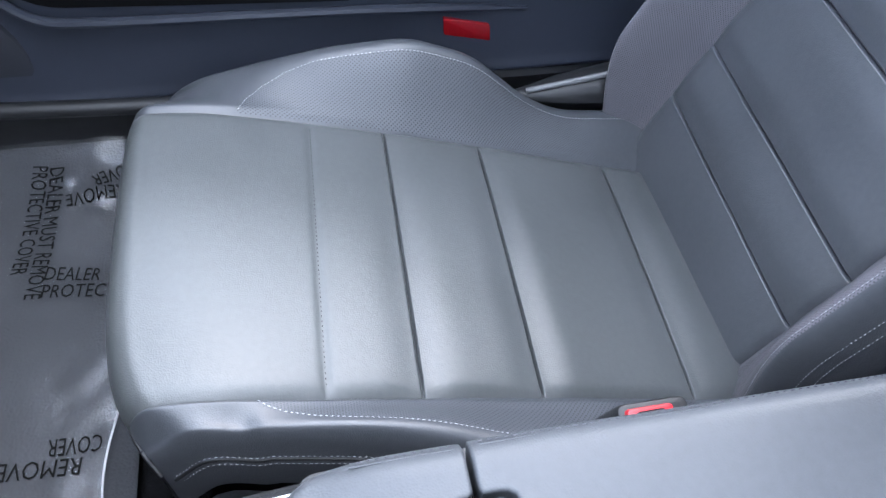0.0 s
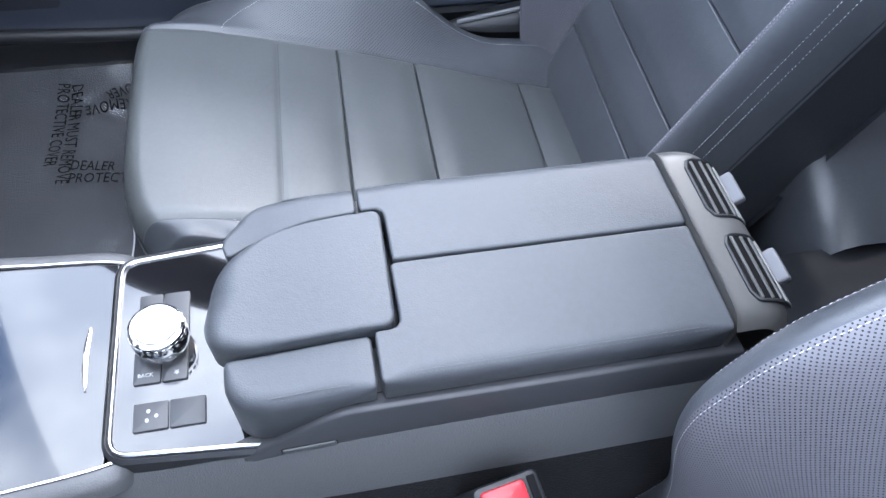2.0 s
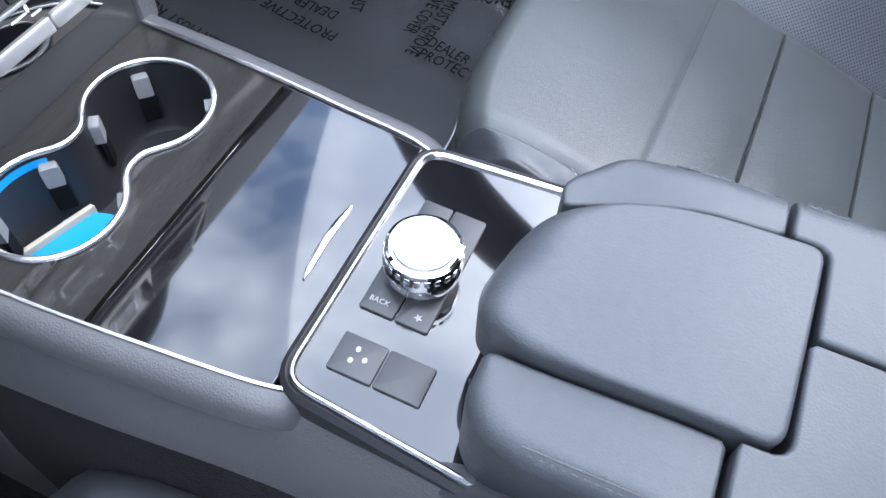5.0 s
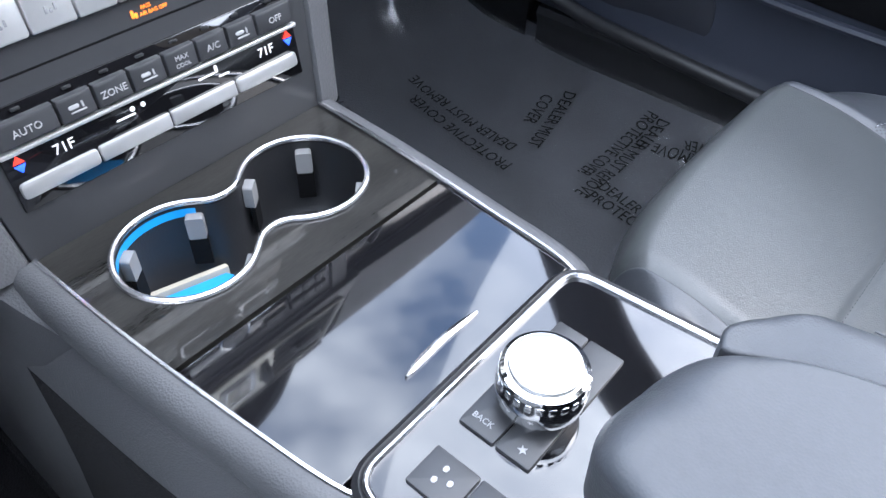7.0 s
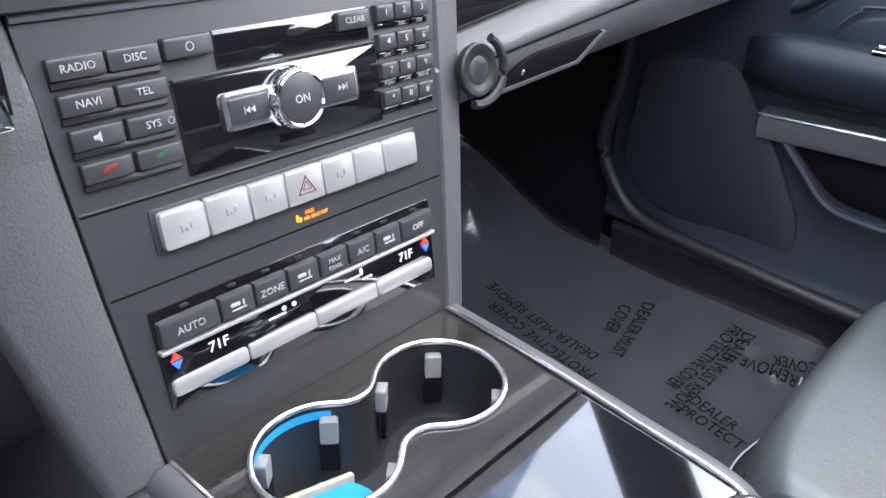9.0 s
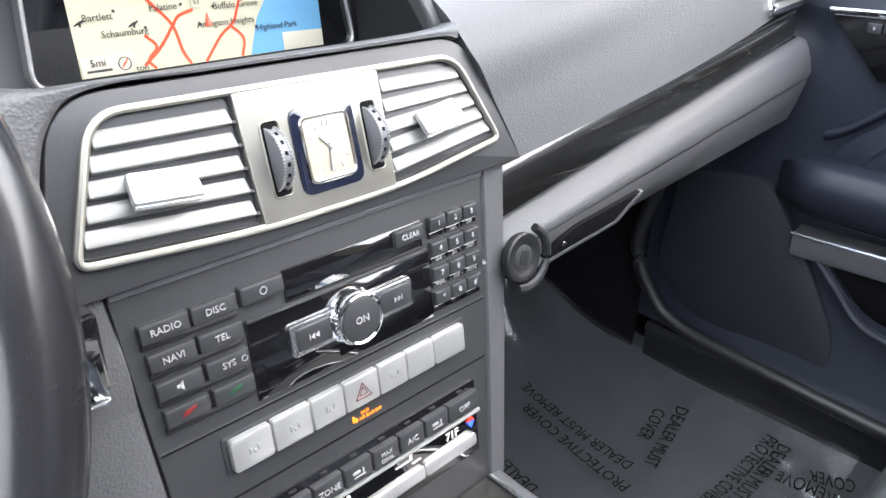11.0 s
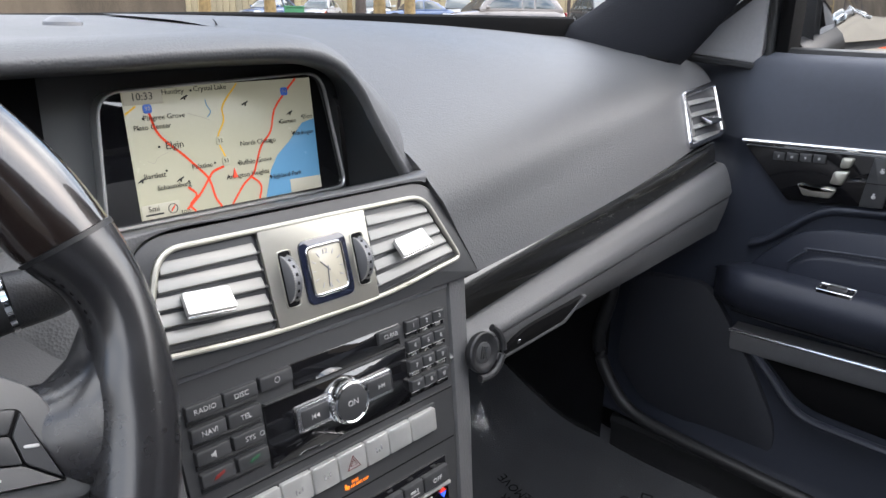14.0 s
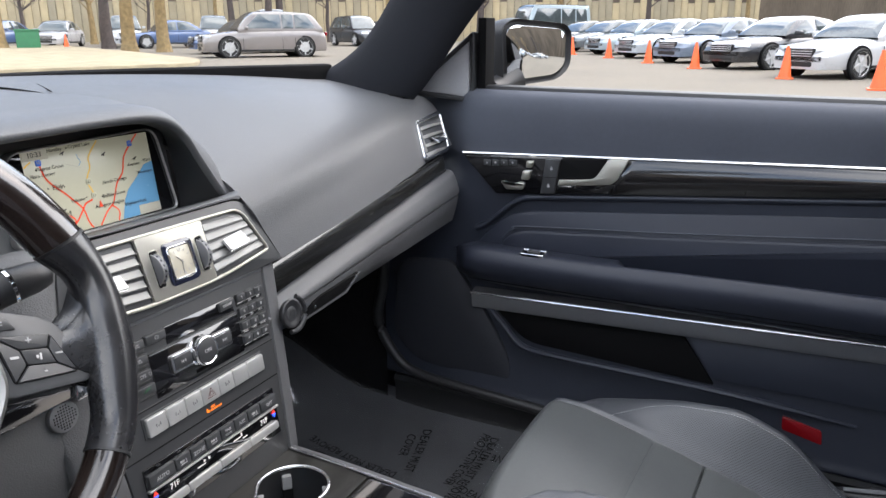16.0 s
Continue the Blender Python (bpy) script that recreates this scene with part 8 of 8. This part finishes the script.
        add("sill_strip", plate(rrect(0, 0, L * 0.86, 0.07, 0.02), -0.04, 0.004, frame_m((0, sy * W * 0.985, 0.27), (-sy, 0, 0), (0, 0, 1)), 0.003), TYRE)
        add("wing_mirror", plate(rrect(0, 0, 0.2, 0.13, 0.05), -0.06, 0.05, frame_m((a0 - 0.3, sy * (W + 0.09), belt + 0.07), (0, 1, 0), (0, 0, 1)), 0.02), paint)
    big_r = 0.35 if not tall else 0.385
    for sx in (1, -1):
        for sy in (1, -1):
            m = Matrix.Translation((sx * L * 0.6, sy * (W - 0.1), big_r)) @ Matrix.Rotation(radians(-90 * sy), 4, "X")
            add("wheel_arch", lathe(bmesh.new(), [(big_r - 0.03, 0.06), (big_r - 0.02, 0.088), (big_r + 0.045, 0.088), (big_r + 0.06, 0.06)], m, 28), DARK)
            wheel_ = add("wheel", lathe(bmesh.new(), [(0.2, 0.1), (big_r - 0.03, 0.115), (big_r, 0.09), (big_r, -0.09), (0.2, -0.1)], m, 28), TYRE)
            add("rim", lathe(bmesh.new(), [(0, 0.1), (0.05, 0.105), (0.06, 0.09), (big_r - 0.1, 0.085), (big_r - 0.075, 0.119)], m, 28), ALLOY, wheel_)
            for k in range(5):
                add("rim_spoke", plate([Vector(p) for p in ((-0.03, 0.04), (0.03, 0.04), (0.02, big_r - 0.1), (-0.02, big_r - 0.1))], 0.08, 0.118, m @ Matrix.Rotation(2 * math.pi * k / 5, 4, "Z"), 0.004), ALLOY, wheel_)
    zf = hood - 0.34
    for sy in (1, -1):
        m = frame_m((L * 0.92, sy * W * 0.64, zf + 0.1), (-sy * 0.45, 0.9, 0), (-0.3, 0, 1))
        add("head_lamp", plate(rpoly([(-0.21, -0.06), (0.21, -0.06), (0.2, 0.07), (-0.2, 0.07)], 0.035), -0.03, 0.05, m, 0.01), LAMP, c, "clear head lamp")
        add("tail_lamp", plate(rrect(0, 0, 0.3, 0.15, 0.04), -0.03, 0.03, frame_m((-L + 0.07, sy * W * 0.68, hood - 0.14), (sy * 0.3, -0.95, 0), (0.1, 0, 1)), 0.01), RED_REFLECT, c, "red tail lamp")
        add("fog_vent", plate(rrect(0, 0, 0.26, 0.09, 0.03), -0.03, 0.03, frame_m((L - 0.07, sy * W * 0.52, 0.36), (-sy * 0.3, 0.95, 0), (0, 0, 1)), 0.01), TYRE)
    grille_ = add("grille", plate(rpoly([(-0.36, -0.12), (0.36, -0.12), (0.42, 0.1), (-0.42, 0.1)], 0.05), -0.03, 0.03, frame_m((L - 0.03, 0, zf + 0.03), (0, 1, 0), (-0.2, 0, 1)), 0.01), TYRE)
    for k in range(4):
        add("grille_bar", plate(rrect(0, -0.085 + 0.055 * k, 0.74, 0.014, 0.005), 0.02, 0.04, frame_m((L - 0.03, 0, zf + 0.03), (0, 1, 0), (-0.2, 0, 1)), 0.003), ALLOY, grille_)
    add("bumper_vent", plate(rrect(0, 0, 0.8, 0.11, 0.04), -0.03, 0.03, frame_m((L - 0.02, 0, 0.33), (0, 1, 0), (0, 0, 1)), 0.01), TYRE)
    return c


AWAY = Vector((0.57, -0.82, 0))
NOSE = math.atan2(0.62, -0.78)
row_cars = [((19.9, -0.3), "white", "sedan", "white saloon parked behind orange cones"), ((23.1, 1.75), "black", "sedan", "black saloon parked in the row"), ((26.3, 3.8), "slate", "sedan", "slate blue saloon in the row"),
            ((29.5, 5.9), "ice", "sedan", "bluish white saloon in the row of parked cars"), ((32.7, 8.0), "pale", "sedan", "pale blue saloon far along the row"), ((36.0, 10.1), "grey", "sedan", "dark grey-green saloon far along the row"), ((39.3, 12.3), "grey", "sedan", "grey saloon at the end of the row")]
for (x, y), paint_name, kind_, lab in row_cars:
    p = Vector((x, y, GROUND_Z)) + AWAY * 1.6
    parked_car(p, NOSE, PAINTS[paint_name], kind_, lab)
parked_car((44, 14.5, GROUND_Z), NOSE, PAINTS["pale"], "van", "pale van behind the parked cars", 5.6, 2.0, 2.4)
parked_car((50, 18, GROUND_Z), NOSE, PAINTS["grey"], "suv", "grey car at the far end", 4.7, 1.9, 1.75)
parked_car((23.7, 19.4, GROUND_Z), radians(142), PAINTS["taupe"], "suv", "taupe sport utility car parked on the verge", 4.85, 1.92, 1.72)
for (x, y), paint_name, kind_, hd, lab in (((27.5, 41.5), "blue", "sedan", 200, "blue car under the trees"), ((30.2, 40.0), "silver", "sedan", 215, "silver car under the trees"), ((32.5, 37.0), "white", "suv", 230, "white car behind a trunk"),
                                            ((31.5, 32.5), "blue", "sedan", 150, "dark blue car behind the verge"), ((35.5, 32.8), "white", "suv", 225, "white utility car behind the trunks"), ((38.5, 31.5), "grey", "suv", 220, "grey car behind the others"),
                                            ((26.6, 22.9), "blue", "sedan", 150, "blue car beside the taupe one"), ((40.2, 25.5), "black", "suv", 240, "black car in the back row"), ((44.5, 26.0), "black", "sedan", 240, "dark saloon car in the back row"),
                                            ((43.0, 34.5), "white", "van", 225, "white van in the back row")):
    parked_car((x, y, GROUND_Z), radians(hd), PAINTS[paint_name], kind_, lab, 4.7, 1.85, 1.5 if kind_ == "sedan" else 1.8 if kind_ == "suv" else 2.3)

# three more behind, seen in the door mirror
parked_car((4.2, -22.0, GROUND_Z), radians(70), PAINTS["silver"], "sedan", "silver saloon parked far behind the coupe")
parked_car((7.6, -23.5, GROUND_Z), radians(70), PAINTS["white"], "suv", "white estate car parked far behind the coupe", 4.6, 1.9, 1.7)
parked_car((1.2, -20.5, GROUND_Z), radians(70), PAINTS["ice"], "sedan", "pale saloon parked far behind the coupe")
# traffic cones
CONE = surface("cone_orange", (0.85, 0.13, 0.03), 0.5, vary=0.12)
cone = thing("traffic_cone", (18.67, 0.09, GROUND_Z), "orange traffic cone on the asphalt", "traffic cone", "cones")
cone.matrix_basis = Matrix.Translation((18.67, 0.09, GROUND_Z))
ob = part("cone", lathe(bmesh.new(), [(0.15, 0.03), (0.14, 0.06), (0.035, 0.72), (0.03, 0.74), (0, 0.74)], None, 20), CONE, None)
ob.parent = cone
ob = part("foot", plate(rrect(0, 0, 0.38, 0.38, 0.05), 0.0, 0.035, None, 0.008), CONE, None)
ob.parent = cone
for x, y in ((34.8, 11.6), (31.4, 9.0), (28.6, 6.7), (25.1, 4.5), (22.2, 2.6), (16.0, -1.65), (26.8, 37.5), (27.6, 36.0), (42.0, 24.4)):
    copy_thing(cone, Matrix.Translation((x, y, GROUND_Z)))

# verge, trees and the far fence
VERGE = surface("dry_grass", (0.3, 0.255, 0.17), 0.95, vary=0.35, big=1.5, grain=0.6, grain_size=0.03)
pts = [(10.5, 18.6), (13.7, 17.4), (16.8, 16.3), (19.0, 18.2), (23.5, 26.5), (30, 40), (14, 42), (2, 34)]
tagged(part("verge", plate(rpoly(pts, 0.8), GROUND_Z - 0.05, GROUND_Z + 0.12, None, 0.06), VERGE, None), "dry tan grass verge with a kerb", "verge", kind="structure")
BARK = surface("bark", (0.24, 0.17, 0.08), 0.9, vary=0.4, big=6, grain=0.8, grain_size=0.05)
DARK_BARK = surface("dark_bark", (0.07, 0.055, 0.05), 0.9, vary=0.4, big=6, grain=0.8, grain_size=0.05)
rng = random.Random(4)


def bare_tree(x, y, r, h, mat, label):
    t = thing("bare_tree", (x, y, GROUND_Z), label, "tree", "bare trees")
    lean = Vector((rng.uniform(-0.5, 0.5), rng.uniform(-0.5, 0.5), 0))
    path = [Vector((x, y, GROUND_Z)) + lean * (k / 6) ** 2 + Vector((rng.uniform(-0.06, 0.06), rng.uniform(-0.06, 0.06), h * k / 6)) for k in range(7)]
    line_ = spline(path, 3)
    bm = bmesh.new()
    tube(bm, line_, [r * (1.25 - 0.9 * (i / len(line_)) ** 0.7) if i else r * 1.5 for i in range(len(line_))], 10)
    part("trunk", bm, mat, t)
    bm = bmesh.new()
    for k in range(16):
        i = rng.randrange(5, len(line_) - 1)
        a, up = rng.uniform(0, 6.28), rng.uniform(0.4, 1.2)
        ln = rng.uniform(1.0, 2.8) * (1.2 - i / len(line_))
        d = Vector((math.cos(a), math.sin(a), up)).normalized()
        p = line_[i]
        tube(bm, [p, p + d * ln * 0.5 + Vector((0, 0, 0.1)), p + d * ln + Vector((0, 0, 0.4 * ln))], [r * 0.3, r * 0.18, r * 0.05], 6)
        for _ in range(3):
            q = p + d * ln * rng.uniform(0.4, 0.9)
            e = Vector((rng.uniform(-1, 1), rng.uniform(-1, 1), rng.uniform(0.2, 1))).normalized() * ln * 0.5
            tube(bm, [q, q + e * 0.5, q + e], [r * 0.12, r * 0.08, r * 0.02], 5)
    part("limbs", bm, mat, t)


for x, y, r, mt in ((24.4, 36.8, 0.32, BARK), (25.6, 28.9, 0.3, BARK), (26.0, 27.2, 0.26, BARK), (28.6, 34.0, 0.3, DARK_BARK), (29.0, 25.6, 0.16, DARK_BARK), (36.0, 29.0, 0.22, DARK_BARK), (21, 38, 0.3, BARK), (46, 36, 0.3, DARK_BARK), (52, 30, 0.25, BARK), (56, 24, 0.3, DARK_BARK),
                    (33, 47, 0.14, DARK_BARK), (36, 44, 0.2, BARK), (39, 42, 0.12, DARK_BARK), (43, 39.5, 0.16, BARK), (48, 33, 0.14, DARK_BARK), (51, 26, 0.2, BARK), (58, 18, 0.2, BARK), (62, 12, 0.22, DARK_BARK), (66, 5, 0.2, BARK),
                    (3, -31, 0.25, DARK_BARK), (6, -33, 0.2, BARK), (9.5, -32, 0.25, DARK_BARK), (12, -36, 0.2, DARK_BARK), (0, -34, 0.22, BARK)):
    bare_tree(x, y, r, rng.uniform(7, 10), mt, "bare tree with a tan trunk" if mt is BARK else "bare dark tree trunk")
# green ground box under the trees
BIN = surface("green_plastic", (0.03, 0.16, 0.07), 0.6, vary=0.15)
box = thing("utility_box", (25.4, 36.0, GROUND_Z), "green plastic utility box beside a trunk", "utility box")
mb = Matrix.Translation((25.4, 36.0, GROUND_Z)) @ Matrix.Rotation(radians(-35), 4, "Z")
part("box_body", plate(rrect(0, 0, 1.1, 0.8, 0.06), 0.0, 0.95, mb, 0.03), BIN, box)
part("box_lid", plate(rrect(0, 0, 1.16, 0.86, 0.07), 0.95, 1.03, mb, 0.02), BIN, box)
# far wooden fence and hedge of bare woods
FENCE = surface("weathered_fence", (0.4, 0.335, 0.235), 0.9, vary=0.3, big=0.6, stretch=(1, 1, 0.1), detail=6)
nt = FENCE.node_tree
info, tone, tint = nt.nodes.new("ShaderNodeObjectInfo"), nt.nodes.new("ShaderNodeValToRGB"), nt.nodes.new("ShaderNodeVectorMath")
tone.color_ramp.elements[0].color, tone.color_ramp.elements[1].color = (0.75, 0.78, 0.78, 1), (1.2, 1.17, 1.02, 1)
tint.operation = "MULTIPLY"
base_in = nt.nodes["Principled BSDF"].inputs["Base Color"]
old_link = base_in.links[0].from_socket
nt.links.new(info.outputs["Random"], tone.inputs["Fac"])
nt.links.new(tone.outputs["Color"], tint.inputs[0])
nt.links.new(old_link, tint.inputs[1])
nt.links.new(tint.outputs[0], base_in)
fence = thing("far_fence", (60, 30, GROUND_Z), "tall weathered board fence behind the cars", "fence")
a, b = Vector((30, 66, 0)), Vector((78, -8, 0))
n = 150
for k in range(n):
    p = a.lerp(b, k / n)
    d = (b - a).normalized()
    m = frame_m((p.x, p.y, GROUND_Z), d, (0, 0, 1))
    if k == 0:
        bm = plate([Vector(q) for q in ((0, 0), (0.54, 0), (0.54, 3.4), (0, 3.4))], -0.06, 0.06)
        board = part("board", bm, FENCE, None)
        mesh_board = board.data
    else:
        board = new("board", mesh_board)
    board.parent = fence
    board.matrix_parent_inverse = fence.matrix_basis.inverted()
    board.matrix_basis = m @ Matrix.Diagonal((1, 1 + 0.12 * math.sin(k * 2.3), 1, 1))
WOODS = surface("far_woods", (0.12, 0.095, 0.07), 1.0, vary=0.5, big=0.5, stretch=(1, 1, 0.12), detail=8)
rows = [[(70 * math.cos(radians(a_)) - 0.0, 70 * math.sin(radians(a_)), z * (1.9 if -110 < a_ < -55 and z > 0 else 1.0) + 2.5 * noise.noise(Vector((a_ * 0.3, z, 0)))) for a_ in np.linspace(-180, 180, 181)] for z in (GROUND_Z - 3, 6, 15)]
tagged(part("backdrop", grid(rows), WOODS, None), "belt of bare woods round the car park", "woods", kind="structure")
